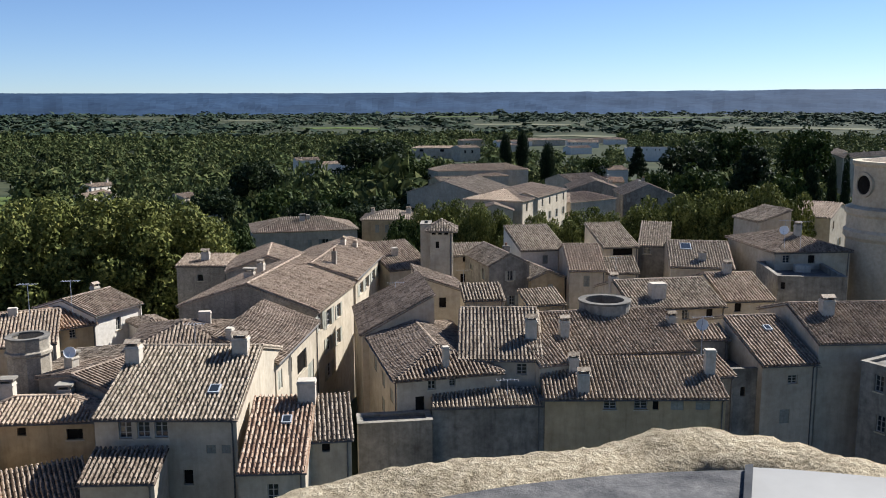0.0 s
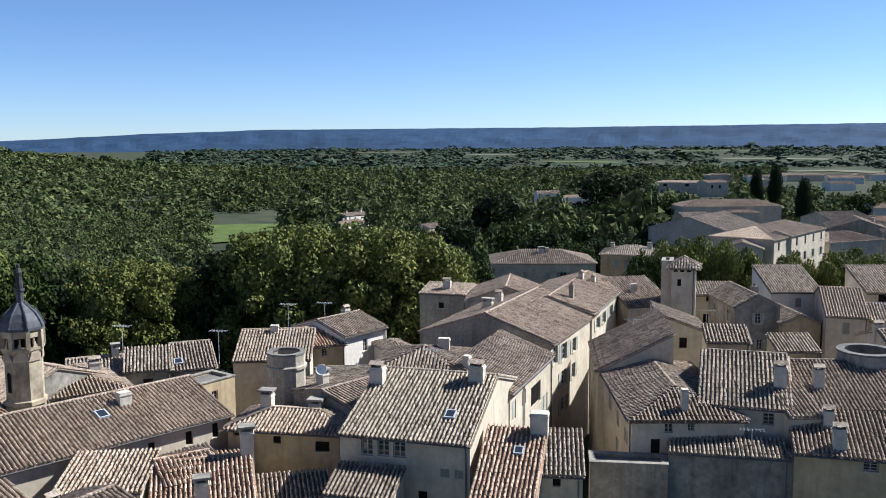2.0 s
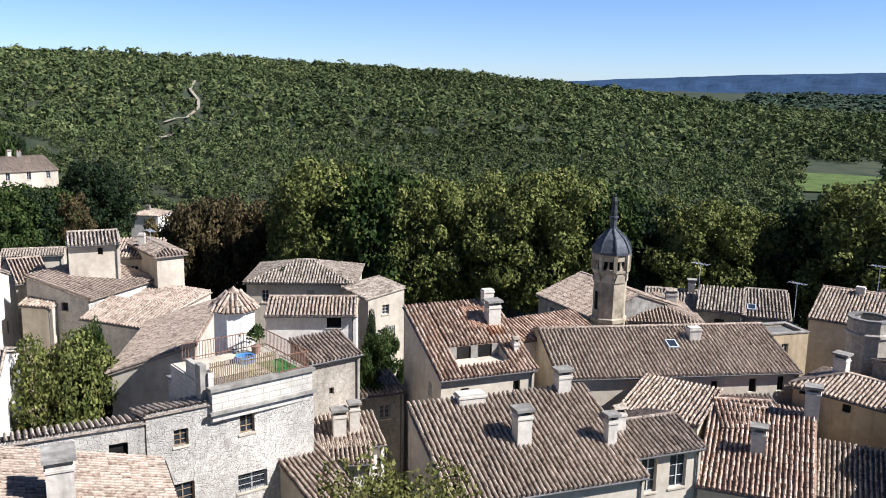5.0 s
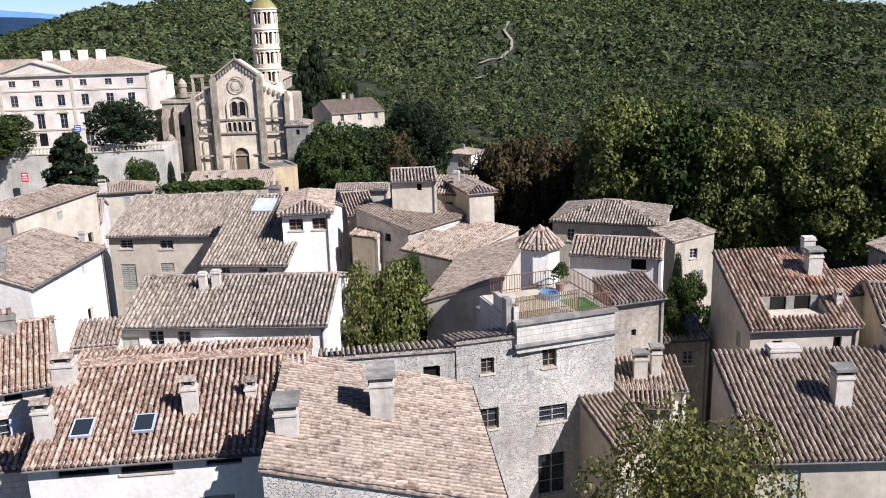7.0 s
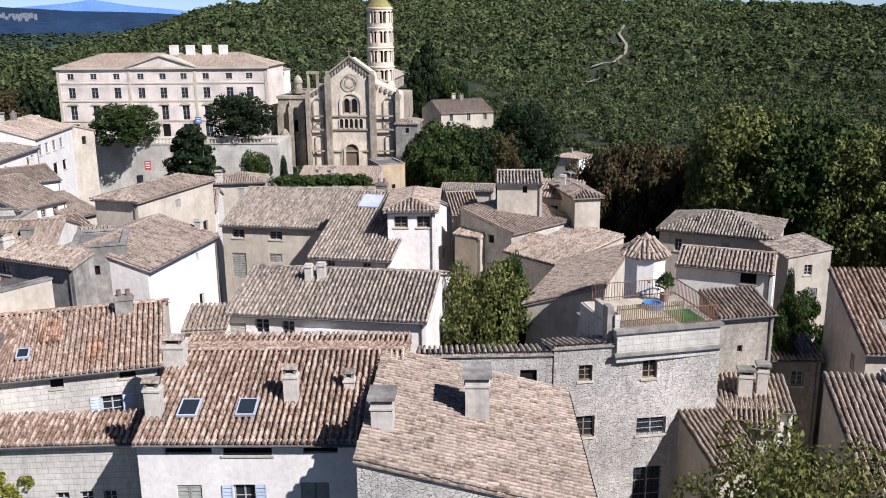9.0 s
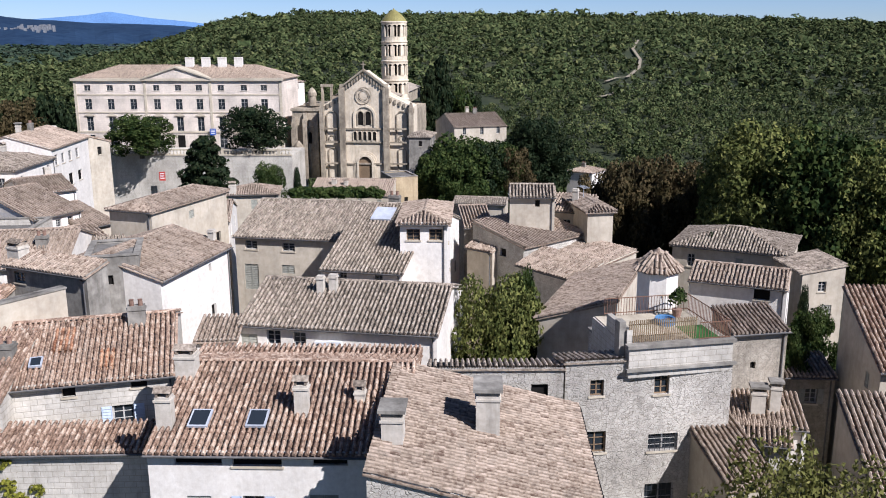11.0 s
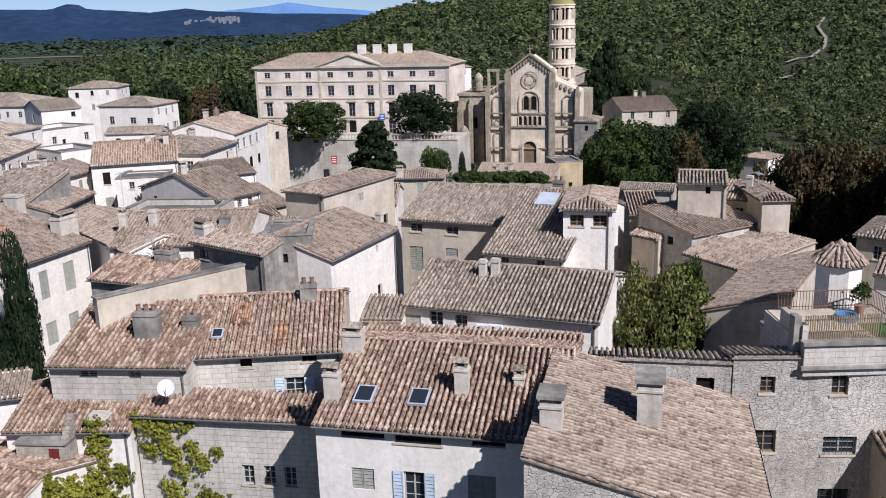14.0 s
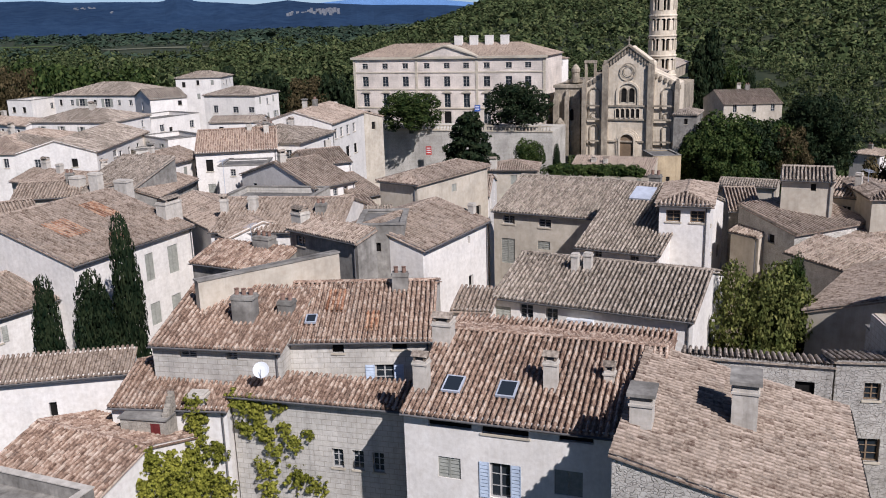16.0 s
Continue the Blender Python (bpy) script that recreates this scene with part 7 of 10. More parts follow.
house('white house with roof turret', -135.38, -67.93, 152.9, 13.06, 8.00, -5.9, 13, 'flat', 0.3, 'white', 'grey', 2,
      wins=(('f', 5.07, 11.30, 0.85, 1.15, 'w'), ('f', 11.36, 11.30, 0.92, 1.20, 'w'), ('f', 1.43, 8.40, 0.81, 1.32, 'c'), ('f', 4.94, 8.40, 0.86, 1.31, 'c'), ('f', 8.11, 8.40, 0.90, 1.49, 's'), ('f', 11.47, 8.40, 0.81, 1.47, 'c'), ('l', 2.03, 11.30, 0.94, 1.30, 'd'), ('l', 5.98, 11.30, 0.78, 1.41, 'd'), ('l', 1.94, 8.40, 0.84, 1.34, 's'), ('l', 6.18, 8.40, 0.79, 1.42, 's'), ('f', 6.82, 10.76, 0.7, 1.03, 'd'), ('f', 2.1, 11.47, 0.66, 1.28, 'd')))
house('house with grey gabled roof', -154.00, -74.04, 132.2, 6.85, 9.61, -16.0, 15, 'gable', 0.3, 'white', 'grey', 2,
      wins=(('f', 1.66, 10.40, 0.78, 1.45, 's'), ('f', 5.24, 10.40, 0.77, 1.24, 's'), ('l', 4.80, 13.30, 0.86, 1.48, 'w'), ('l', 1.76, 10.40, 0.79, 1.41, 'c'), ('l', 4.88, 10.40, 0.93, 1.19, 'c'), ('l', 7.93, 10.40, 0.80, 1.23, 'c'), ('f', 5.49, 13.85, 0.74, 0.83, 'd'),))
house('long white house with terrace', -100.71, -43.46, 107.8, 9.73, 12.49, -3.7, 13, 'gable', 0.3, 'white', 'red', 1,
      wins=(('f', 1.58, 11.30, 0.83, 1.43, 'd'), ('f', 1.65, 8.40, 0.92, 1.26, 'c'), ('f', 4.73, 8.40, 0.76, 1.49, 'c'), ('f', 8.03, 8.40, 0.77, 1.20, 's'), ('f', 4.21, 11.65, 0.67, 0.83, 'w'), ('f', 7.64, 11.13, 0.88, 1.04, 'd')),
      chims=((6.44, 5.73, 0.62, 0.55, 0.72, 't'), (8.55, 4.67, 0.65, 0.55, 0.97, 's')))
house('house with broad weathered roof', -79.02, -38.26, -179.0, 9.64, 8.86, -3.2, 12, 'gable', 0.3, 'grey', 'pale', 1,
      wins=(('l', 1.48, 10.30, 0.77, 1.24, 'd'), ('l', 4.31, 10.30, 0.77, 1.31, 'w'), ('l', 1.40, 7.40, 0.86, 1.36, 's'), ('l', 4.63, 7.40, 0.93, 1.40, 's'), ('f', 1.71, 10.72, 0.68, 1.22, 'w'), ('f', 4.65, 10.7, 0.68, 1.22, 'd'), ('f', 8.2, 10.64, 0.68, 1.22, 'c'), ('f', 1.59, 7.68, 0.68, 1.22, 'w'), ('f', 5.02, 7.83, 0.68, 1.22, 'd'), ('l', 6.95, 7.76, 0.77, 1.18, 'c')),
      chims=((7.8, 3.13, 0.63, 0.5, 0.9, 't'),))
house('house with dusty roof and chimneys', -75.35, -36.03, 41.5, 16.34, 5.69, -2.6, 12, 'gable', 0.3, 'white', 'pale', 1,
      wins=(('r', 2.76, 7.40, 0.82, 1.45, 'c'), ('f', 1.84, 10.63, 0.75, 1.18, 'w'), ('f', 14.76, 10.61, 0.75, 1.18, 'w'), ('f', 1.49, 7.81, 0.75, 1.18, 'w'), ('f', 4.79, 7.8, 0.75, 1.18, 'w'), ('f', 11.23, 7.68, 0.75, 1.18, 'w'), ('f', 14.8, 7.78, 0.75, 1.18, 'w')))
house('wide house with two chimneys', -64.49, -27.23, 90.2, 10.41, 10.34, -2.0, 12.2, 'gable', 0.3, 'white', 'pale', 1,
      wins=(('r', 1.78, 10.50, 0.90, 1.41, 'd'), ('r', 5.03, 10.50, 0.90, 1.12, 'w'), ('r', 8.69, 10.50, 0.95, 1.12, 'd'), ('r', 1.79, 7.60, 0.92, 1.14, 's'), ('r', 5.13, 7.60, 0.87, 1.30, 'c'), ('r', 8.71, 7.60, 0.92, 1.40, 's'), ('f', 5.02, 10.84, 0.78, 1.01, 'c'), ('f', 8.81, 10.85, 0.78, 1.01, 'c'), ('f', 4.94, 7.98, 0.78, 1.01, 'c'), ('f', 8.77, 8.0, 0.78, 1.01, 'w')),
      chims=((0.2, 2.91, 0.57, 0.46, 1.08, 't'), (2.56, 3.17, 0.71, 0.57, 1.13, 'n'), (8.3, 2.87, 0.83, 0.66, 0.7, 'p')))
house('low house in a shaded lane', -59.17, -26.61, 70.0, 7.24, 3.01, -1.8, 11.2, 'shed', 0.3, 'grey', 'red', 1,
      wins=(('f', 5.31, 9.91, 0.71, 0.7, 'w'), ('f', 1.93, 7.0, 0.71, 1.17, 'c'), ('f', 5.16, 6.93, 0.71, 1.17, 'd'), ('r', 1.33, 6.91, 0.75, 1.06, 's')),
      chims=((4.48, 2.91, 1.44, 1.0, 0.75, 'p'),))
house('house with roof terrace cage', -80.80, -32.75, 85.5, 9.21, 6.00, -2.8, 11.5, 'flat', 0.3, 'ashlar', 'grey', 1,
      wins=(('f', 5.83, 11.68, 0.81, 0.67, 'w'), ('f', 7.88, 11.32, 0.57, 0.55, 'w')))
house('white house with wide pale roof', -85.77, -24.75, 142.3, 5.43, 13.36, -3.0, 11.5, 'gable', 0.3, 'white', 'pale', 1,
      wins=(('f', 1.3, 10.58, 0.58, 0.7, 'w'), ('f', 2.78, 10.55, 0.59, 0.77, 'w'), ('f', 4.14, 10.58, 0.6, 0.78, 'w'), ('l', 2.58, 10.21, 0.75, 1.07, 'd'), ('l', 6.99, 10.09, 0.75, 0.7, 'w'), ('l', 6.64, 7.18, 0.75, 1.07, 'd')),
      chims=((0.7, 6.31, 0.74, 0.55, 0.98, 't'),))
house('long low house with grey roof', -116.80, -44.06, 68.5, 9.81, 8.77, -4.4, 12.5, 'gable', 0.3, 'white', 'grey', 1,
      wins=(('f', 7.08, 11.16, 0.82, 1.07, 'w'), ('f', 2.65, 8.29, 0.82, 1.07, 'w'), ('f', 7.63, 8.2, 0.82, 1.07, 'w'), ('r', 2.52, 11.11, 0.72, 0.7, 'w'), ('r', 6.59, 11.13, 0.72, 1.23, 'd'), ('r', 6.6, 8.17, 0.72, 1.23, 'w')),
      chims=((1.79, 4.15, 0.56, 0.55, 0.67, 't'), (2.97, 3.6, 0.88, 0.55, 0.67, 'p')))
house('curved-front house below the terrace', -108.44, -32.73, 171.3, 11.08, 10.64, -4.3, 13, 'hip', 0.3, 'white', 'grey', 1,
      wins=(('l', 1.86, 11.30, 0.84, 1.17, 'w'), ('l', 5.29, 11.30, 0.94, 1.23, 'd'), ('l', 9.04, 11.30, 0.83, 1.40, 'w'), ('l', 1.78, 8.40, 0.76, 1.21, 'c'), ('l', 5.38, 8.40, 0.87, 1.23, 's'), ('l', 8.95, 8.40, 0.94, 1.20, 's'), ('f', 1.88, 11.67, 0.72, 0.7, 'w'), ('f', 9.32, 11.71, 0.72, 1.05, 'd'), ('f', 1.78, 8.67, 0.72, 1.05, 'w'), ('f', 5.7, 8.82, 0.72, 1.05, 'w')),
      chims=((6.82, 4.59, 0.65, 0.55, 1.01, 'n'), (6.65, 4.19, 0.89, 0.55, 0.8, 't')))
house('classical house with pediment and balcony', -120.25, -31.45, 174.5, 14.43, 11.00, -4.9, 14, 'gable', 0.3, 'white', 'pale', 2,
      wins=(('l', 1.82, 12.30, 0.87, 1.13, 'w'), ('l', 5.53, 9.40, 0.87, 1.39, 'c'), ('f', 1.46, 12.31, 1.16, 1.41, 'w'), ('f', 3.88, 12.27, 1.21, 1.35, 'w'), ('f', 6.65, 12.24, 1.26, 1.38, 'w'), ('f', 9.55, 12.25, 1.31, 1.33, 'w'), ('f', 2.94, 9.13, 1.44, 1.84, 'd'), ('f', 6.34, 9.06, 1.77, 1.64, 'd'), ('f', 9.94, 9.07, 1.6, 1.43, 'd')),
      chims=((7.85, 5.31, 0.86, 0.55, 1.01, 'p'), (5.29, 5.93, 0.65, 0.55, 1.03, 's')))
house('low shaded house in the old town', -87.85, -20.89, 140.6, 3.81, 10.69, -3.0, 10, 'gable', 0.3, 'cream', 'pale', 1,
      wins=(('f', 1.95, 8.61, 0.67, 1.18, 'd'), ('l', 2.96, 8.71, 0.74, 1.24, 'w'), ('l', 8.29, 8.69, 0.74, 0.7, 'w')))
house('house with pale tiled roof behind the tower', -86.12, -9.91, 88.7, 3.02, 8.37, -2.7, 10.6, 'gable', 0.3, 'white', 'pale', 1,
      wins=(('f', 1.64, 9.18, 0.72, 1.12, 'c'), ('f', 1.34, 6.3, 0.72, 1.12, 'd'), ('r', 1.77, 9.29, 0.81, 1.18, 'w'), ('r', 5.96, 9.32, 0.81, 1.18, 'c')))
house('low house near the cathedral', -110.22, -8.78, 87.3, 6.08, 5.29, -3.8, 9, 'hip', 0.3, 'cream', 'pale', 1,
      wins=(('f', 3.16, 7.65, 0.79, 1.18, 'c'), ('f', 2.82, 4.78, 0.79, 1.18, 'w')),
      chims=((0.59, 0.3, 0.86, 0.69, 1.08, 't'),))
house('low house with tiled roof', -61.19, -43.01, 171.2, 4.71, 7.77, -2.4, 12, 'gable', 0.3, 'cream', 'pale', 1,
      wins=(('f', 2.69, 10.72, 0.66, 1.2, 'c'), ('f', 2.2, 7.77, 0.66, 1.2, 'c')),
      chims=((2.18, 4.44, 0.89, 0.55, 0.71, 't'),))
house('house with flat grey roof', -78.96, -47.18, 76.4, 6.49, 8.00, -3.0, 12.5, 'shed', 0.3, 'grey', 'grey', 1,
      wins=(('f', 2.74, 11.18, 0.68, 0.7, 'c'), ('f', 2.97, 8.27, 0.68, 1.23, 'c'), ('r', 4.37, 11.2, 0.81, 1.14, 'w'), ('r', 4.05, 8.32, 0.81, 1.14, 'w')),
      chims=((0.2, 0.86, 1.21, 0.96, 1.16, 'n'), (3.03, 0.3, 1.05, 0.84, 1.88, 'n'), (6.29, 0.3, 1.46, 1.0, 1.3, 'n')))
house('pale house with wide roof', -85.34, -57.52, 69.1, 9.60, 5.85, -3.4, 12.5, 'gable', 0.3, 'cream', 'pale', 1,
      wins=(('f', 2.48, 11.19, 0.71, 1.29, 's'), ('f', 6.86, 11.21, 0.71, 1.29, 's'), ('f', 2.47, 8.31, 0.71, 1.29, 's'), ('f', 7.29, 8.21, 0.71, 1.29, 's')),
      chims=((5.0, 2.29, 0.61, 0.55, 1.02, 'n'), (1.98, 2.97, 0.84, 0.55, 0.93, 't')))
house('house row behind the loggia', -98.59, -45.85, 165.6, 6.57, 7.16, -3.9, 12, 'gable', 0.3, 'white', 'pale', 1,
      wins=(('f', 5.11, 10.30, 0.77, 1.21, 'd'), ('f', 1.70, 7.40, 0.78, 1.16, 'c'), ('f', 5.08, 7.40, 0.89, 1.32, 's'), ('l', 1.81, 10.30, 0.85, 1.16, 'd'), ('l', 5.20, 10.30, 0.78, 1.45, 'd'), ('l', 1.80, 7.40, 0.81, 1.26, 's'), ('l', 5.34, 7.40, 0.76, 1.45, 's'), ('f', 2.82, 10.63, 0.65, 1.05, 'c'),),
      chims=((1.05, 3.38, 0.57, 0.55, 0.83, 's'),))
house('small white house among roofs', -120.52, -59.87, 50.5, 8.30, 6.00, -4.8, 12.6, 'flat', 0.3, 'white', 'grey', 2,
      wins=(('r', 1.39, 10.90, 0.80, 1.40, 'd'), ('r', 4.42, 10.90, 0.83, 1.34, 'w'), ('r', 4.33, 8.00, 0.85, 1.30, 'c'), ('f', 1.98, 11.22, 0.72, 1.19, 's'), ('f', 6.36, 11.3, 0.72, 1.19, 's')))
house('long pale garden wall house', -113.10, -57.27, 133.7, 8.57, 4.00, -4.6, 11.4, 'flat', 0.3, 'ashlar', 'grey', 2,
      wins=(('l', 1.91, 9.70, 0.94, 1.46, 'w'), ('f', 6.1, 10.31, 0.56, 0.79, 'd'), ('f', 1.5, 10.29, 0.46, 0.77, 'd')))
house('house with pale gabled roof in the lanes', -102.90, -30.20, 123.7, 5.63, 8.15, -3.7, 11, 'gable', 0.3, 'white', 'pale', 1,
      wins=(('f', 3.23, 6.75, 0.69, 0.96, 'w'), ('l', 2.04, 9.68, 0.77, 0.7, 'w'), ('l', 5.94, 9.69, 0.77, 0.7, 'c'), ('l', 2.25, 6.78, 0.77, 0.97, 's'), ('l', 6.26, 6.72, 0.77, 0.97, 's')),
      chims=((4.19, 4.44, 0.78, 0.55, 1.06, 'n'),))
house('small tiled house in the lanes', -108.31, -35.40, 134.5, 3.84, 4.98, -4.0, 11.6, 'gable', 0.3, 'white', 'pale', 1,
      wins=(('f', 1.67, 10.2, 0.76, 0.98, 'w'), ('l', 2.27, 10.26, 0.72, 1.01, 's'), ('l', 2.46, 7.42, 0.72, 1.01, 's')))
house('house with rosy tiled roof', -138.78, -40.63, 45.9, 10.26, 8.09, -5.2, 13, 'gable', 0.3, 'cream', 'red', 2,
      wins=(('f', 1.83, 11.30, 0.77, 1.15, 'w'), ('f', 5.15, 11.30, 0.85, 1.39, 'w'), ('f', 8.53, 11.30, 0.90, 1.45, 'd'), ('f', 5.01, 8.40, 0.84, 1.46, 'c'), ('f', 2.79, 8.73, 0.65, 1.0, 'w'), ('f', 7.77, 8.81, 0.65, 1.0, 'w'), ('r', 2.08, 11.64, 0.67, 1.16, 'd'), ('r', 6.3, 11.67, 0.67, 1.16, 'd')),
      chims=((3.24, 2.95, 0.91, 0.55, 1.05, 't'), (3.02, 3.82, 0.83, 0.55, 1.03, 'n')))
house('long low house with flat grey tiles', -132.90, -54.51, 92.9, 8.35, 4.76, -5.2, 13, 'gable', 0.3, 'white', 'grey', 2,
      wins=(('r', 2.42, 11.30, 0.76, 1.35, 'd'), ('r', 2.50, 8.40, 0.87, 1.41, 'c'), ('f', 1.87, 11.7, 0.76, 0.96, 'd'), ('f', 6.39, 11.64, 0.76, 0.96, 's'), ('f', 1.78, 8.76, 0.76, 0.96, 's'), ('f', 6.23, 8.8, 0.76, 0.96, 's')))
house('house with faded roof below the loggia', -84.47, -47.57, 125.6, 5.23, 6.60, -3.2, 12, 'gable', 0.3, 'cream', 'pale', 1,
      wins=(('f', 2.67, 10.57, 0.68, 1.28, 'w'), ('f', 2.47, 7.7, 0.68, 1.28, 'w')),
      chims=((1.52, 3.76, 0.74, 0.55, 0.95, 't'),))
house('narrow house with grey tiles', -126.86, -43.76, 53.5, 8.96, 7.16, -4.8, 12.8, 'gable', 0.3, 'white', 'grey', 2,
      wins=(('f', 2.11, 11.48, 0.66, 1.24, 's'), ('f', 6.69, 11.51, 0.66, 1.24, 's'), ('f', 2.34, 8.54, 0.66, 1.24, 's'), ('r', 1.89, 11.5, 0.8, 0.7, 's')))
house('white house with small roof terrace', -95.03, -38.49, 99.2, 5.45, 5.00, -3.4, 12.2, 'flat', 0.3, 'white', 'grey', 1,
      wins=(('f', 1.69, 11.42, 0.58, 0.78, 'w'), ('r', 2.87, 10.85, 0.72, 1.21, 's'), ('r', 2.89, 7.94, 0.72, 1.21, 's')))
house('low roof behind the shuttered house', -76.27, -51.70, 106.6, 6.17, 6.26, -3.0, 12.4, 'gable', 0.3, 'cream', 'pale', 1,
      wins=(('f', 2.86, 10.97, 0.68, 1.12, 'c'),),
      chims=((4.91, 2.62, 0.76, 0.55, 1.01, 'p'),))
house('pale house at the edge of town', -113.95, -83.57, 59.3, 14.54, 7.77, -5.1, 13, 'hip', 0.3, 'white', 'grey', 2,
      wins=(('r', 1.88, 11.30, 0.92, 1.46, 'd'), ('r', 5.89, 11.30, 0.89, 1.34, 'd'), ('r', 1.88, 8.40, 0.77, 1.39, 'c'), ('r', 5.96, 8.40, 0.89, 1.12, 's'), ('f', 1.9, 11.68, 0.64, 1.11, 'd'), ('f', 5.65, 11.67, 0.64, 1.11, 'w'), ('f', 2.07, 8.74, 0.64, 1.11, 'w'), ('f', 5.6, 8.74, 0.64, 1.11, 'c'), ('f', 9.24, 8.8, 0.64, 1.11, 'w'), ('f', 12.5, 8.81, 0.64, 1.11, 'w')),
      chims=((8.78, 3.1, 0.8, 0.55, 0.87, 'n'), (7.62, 3.73, 0.91, 0.55, 1.07, 't')))
house('low house at the edge of town', -139.60, -100.70, 64.7, 17.20, 5.65, -6.4, 13, 'gable', 0.3, 'white', 'pale', 2,
      wins=(('r', 2.87, 11.30, 0.78, 1.22, 'w'), ('f', 2.22, 11.72, 0.75, 0.97, 'd'), ('f', 6.18, 11.66, 0.75, 0.7, 'c'), ('f', 10.5, 11.68, 0.75, 0.97, 'd'), ('f', 14.94, 11.72, 0.75, 0.97, 'd'), ('f', 2.2, 8.71, 0.75, 0.97, 'd'), ('f', 6.42, 8.8, 0.75, 0.97, 'd'), ('f', 10.67, 8.73, 0.75, 0.97, 'd'), ('f', 14.91, 8.71, 0.75, 0.97, 'd')),
      chims=((5.6, 2.08, 0.81, 0.55, 0.6, 't'), (6.04, 3.35, 0.92, 0.55, 0.99, 'n')))
house('house with long sunny roof', -67.04, -48.89, 131.2, 4.91, 6.21, -2.6, 12.2, 'gable', 0.3, 'cream', 'pale', 1,
      wins=(('f', 2.69, 10.87, 0.7, 1.25, 'd'), ('f', 2.68, 7.99, 0.7, 1.25, 'c')),
      chims=((0.7, 3.26, 0.65, 0.55, 0.82, 't'),))
house('small house in the shaded lane', -71.02, -17.98, 96.1, 3.85, 2.50, -2.2, 11.4, 'shed', 0.3, 'cream', 'grey', 1,
      wins=(('f', 1.89, 9.99, 0.66, 1.06, 'c'),))
house('narrow roof beside the square tower', -80.37, -13.12, 137.2, 4.35, 3.44, -2.6, 11.4, 'gable', 0.3, 'white', 'pale', 1,
      wins=(('f', 2.24, 10.06, 0.63, 1.07, 's'), ('f', 2.38, 7.19, 0.63, 1.07, 'w'), ('l', 1.88, 7.21, 0.64, 1.22, 'c')))
house('white annex with rounded ledge', -62.22, -11.91, 70.7, 2.37, 3.00, -1.7, 11.6, 'shed', 0.15, 'white', 'pale', 1)
house('low annex at the white gable', -51.02, -6.47, 84.5, 2.40, 3.00, -1.6, 10.6, 'shed', 0.15, 'white', 'pale', 0,
      wins=(('f', 0.48, 9.94, 0.35, 0.63, 'w'),))
house('long low roof behind the skylights', -45.38, -5.84, 78.4, 11.86, 1.70, -1.6, 11.4, 'shed', 0.12, 'white', 'red', 0,
      wins=(('f', 1.98, 10.02, 0.64, 1.26, 'd'), ('f', 6.17, 10.01, 0.64, 1.26, 'c'), ('f', 9.92, 10.12, 0.64, 1.26, 'c'), ('f', 1.99, 7.17, 0.64, 1.26, 'c'), ('f', 9.62, 7.19, 0.64, 1.26, 'd')))
house('low tiled lean-to before the yellow house', 22.42, 66.58, 47.4, 1.02, 2.00, -1.6, 7.5, 'flat', 0.3, 'grey', 'grey', 1)
house('tall grey rendered house', 30.74, 62.40, -59.2, 3.25, 6.00, -1.6, 9.4, 'flat', 0.3, 'grey', 'grey', 1,
      wins=(('f', 1.47, 8.1, 0.71, 1.26, 'w'), ('f', 1.8, 5.14, 0.71, 1.26, 'w')))
house('small tiled house behind the round terrace', 18.76, 68.17, 4.1, 4.17, 2.01, -1.7, 9.6, 'shed', 0.3, 'grey', 'brown', 1,
      wins=(('f', 1.86, 8.18, 0.64, 1.12, 'c'),))
house('long low tiled roof by the yellow house', 18.38, 61.88, 14.1, 3.25, 2.50, -1.6, 8.4, 'shed', 0.3, 'grey', 'brown', 1,
      wins=(('f', 1.42, 7.13, 0.71, 1.16, 'c'),))
house('narrow roof beside the cream house', 6.95, 61.28, 16.9, 2.36, 3.98, -1.6, 9.6, 'shed', 0.3, 'cream', 'brown', 0,
      wins=(('l', 2.15, 8.21, 0.71, 1.14, 'c'), ('l', 2.25, 5.4, 0.71, 1.14, 'w')))
house('stone courtyard wall in shade', 8.33, 83.97, 14.3, 3.84, 3.00, -2.0, 8.8, 'shed', 0.3, 'stone', 'grey', 1)
house('small dark roof beside the turret', -37.93, 60.41, 68.0, 4.52, 3.00, -1.8, 8.6, 'flat', 0.3, 'ochre', 'grey', 1,
      wins=(('f', 2.43, 7.29, 0.65, 1.02, 'w'), ('f', 1.95, 4.34, 0.65, 1.02, 'd')))
house('roof with old chimney in shade', -28.98, 61.15, -3.6, 5.04, 6.00, -1.6, 9.2, 'shedl', 0.1, 'grey', 'grey', 1,
      wins=(('f', 2.47, 7.9, 0.7, 1.26, 'w'), ('f', 2.78, 4.99, 0.7, 1.26, 'w')))
house('low roof of bleached tiles', -28.93, 43.02, 47.4, 3.45, 4.99, -1.6, 8.2, 'gable', 0.3, 'cream', 'red', 0,
      wins=(('f', 1.51, 3.91, 0.77, 1.1, 'c'),))
house('dark roof beside the white house', -24.30, 44.20, 30.0, 5.20, 4.60, -1.6, 5.6, 'shed', 0.3, 'cream', 'brown', 0,
      wins=(('f', 2.29, 5.69, 0.72, 1.2, 'c'), ('f', 1.9, 2.69, 0.72, 1.2, 'c')))
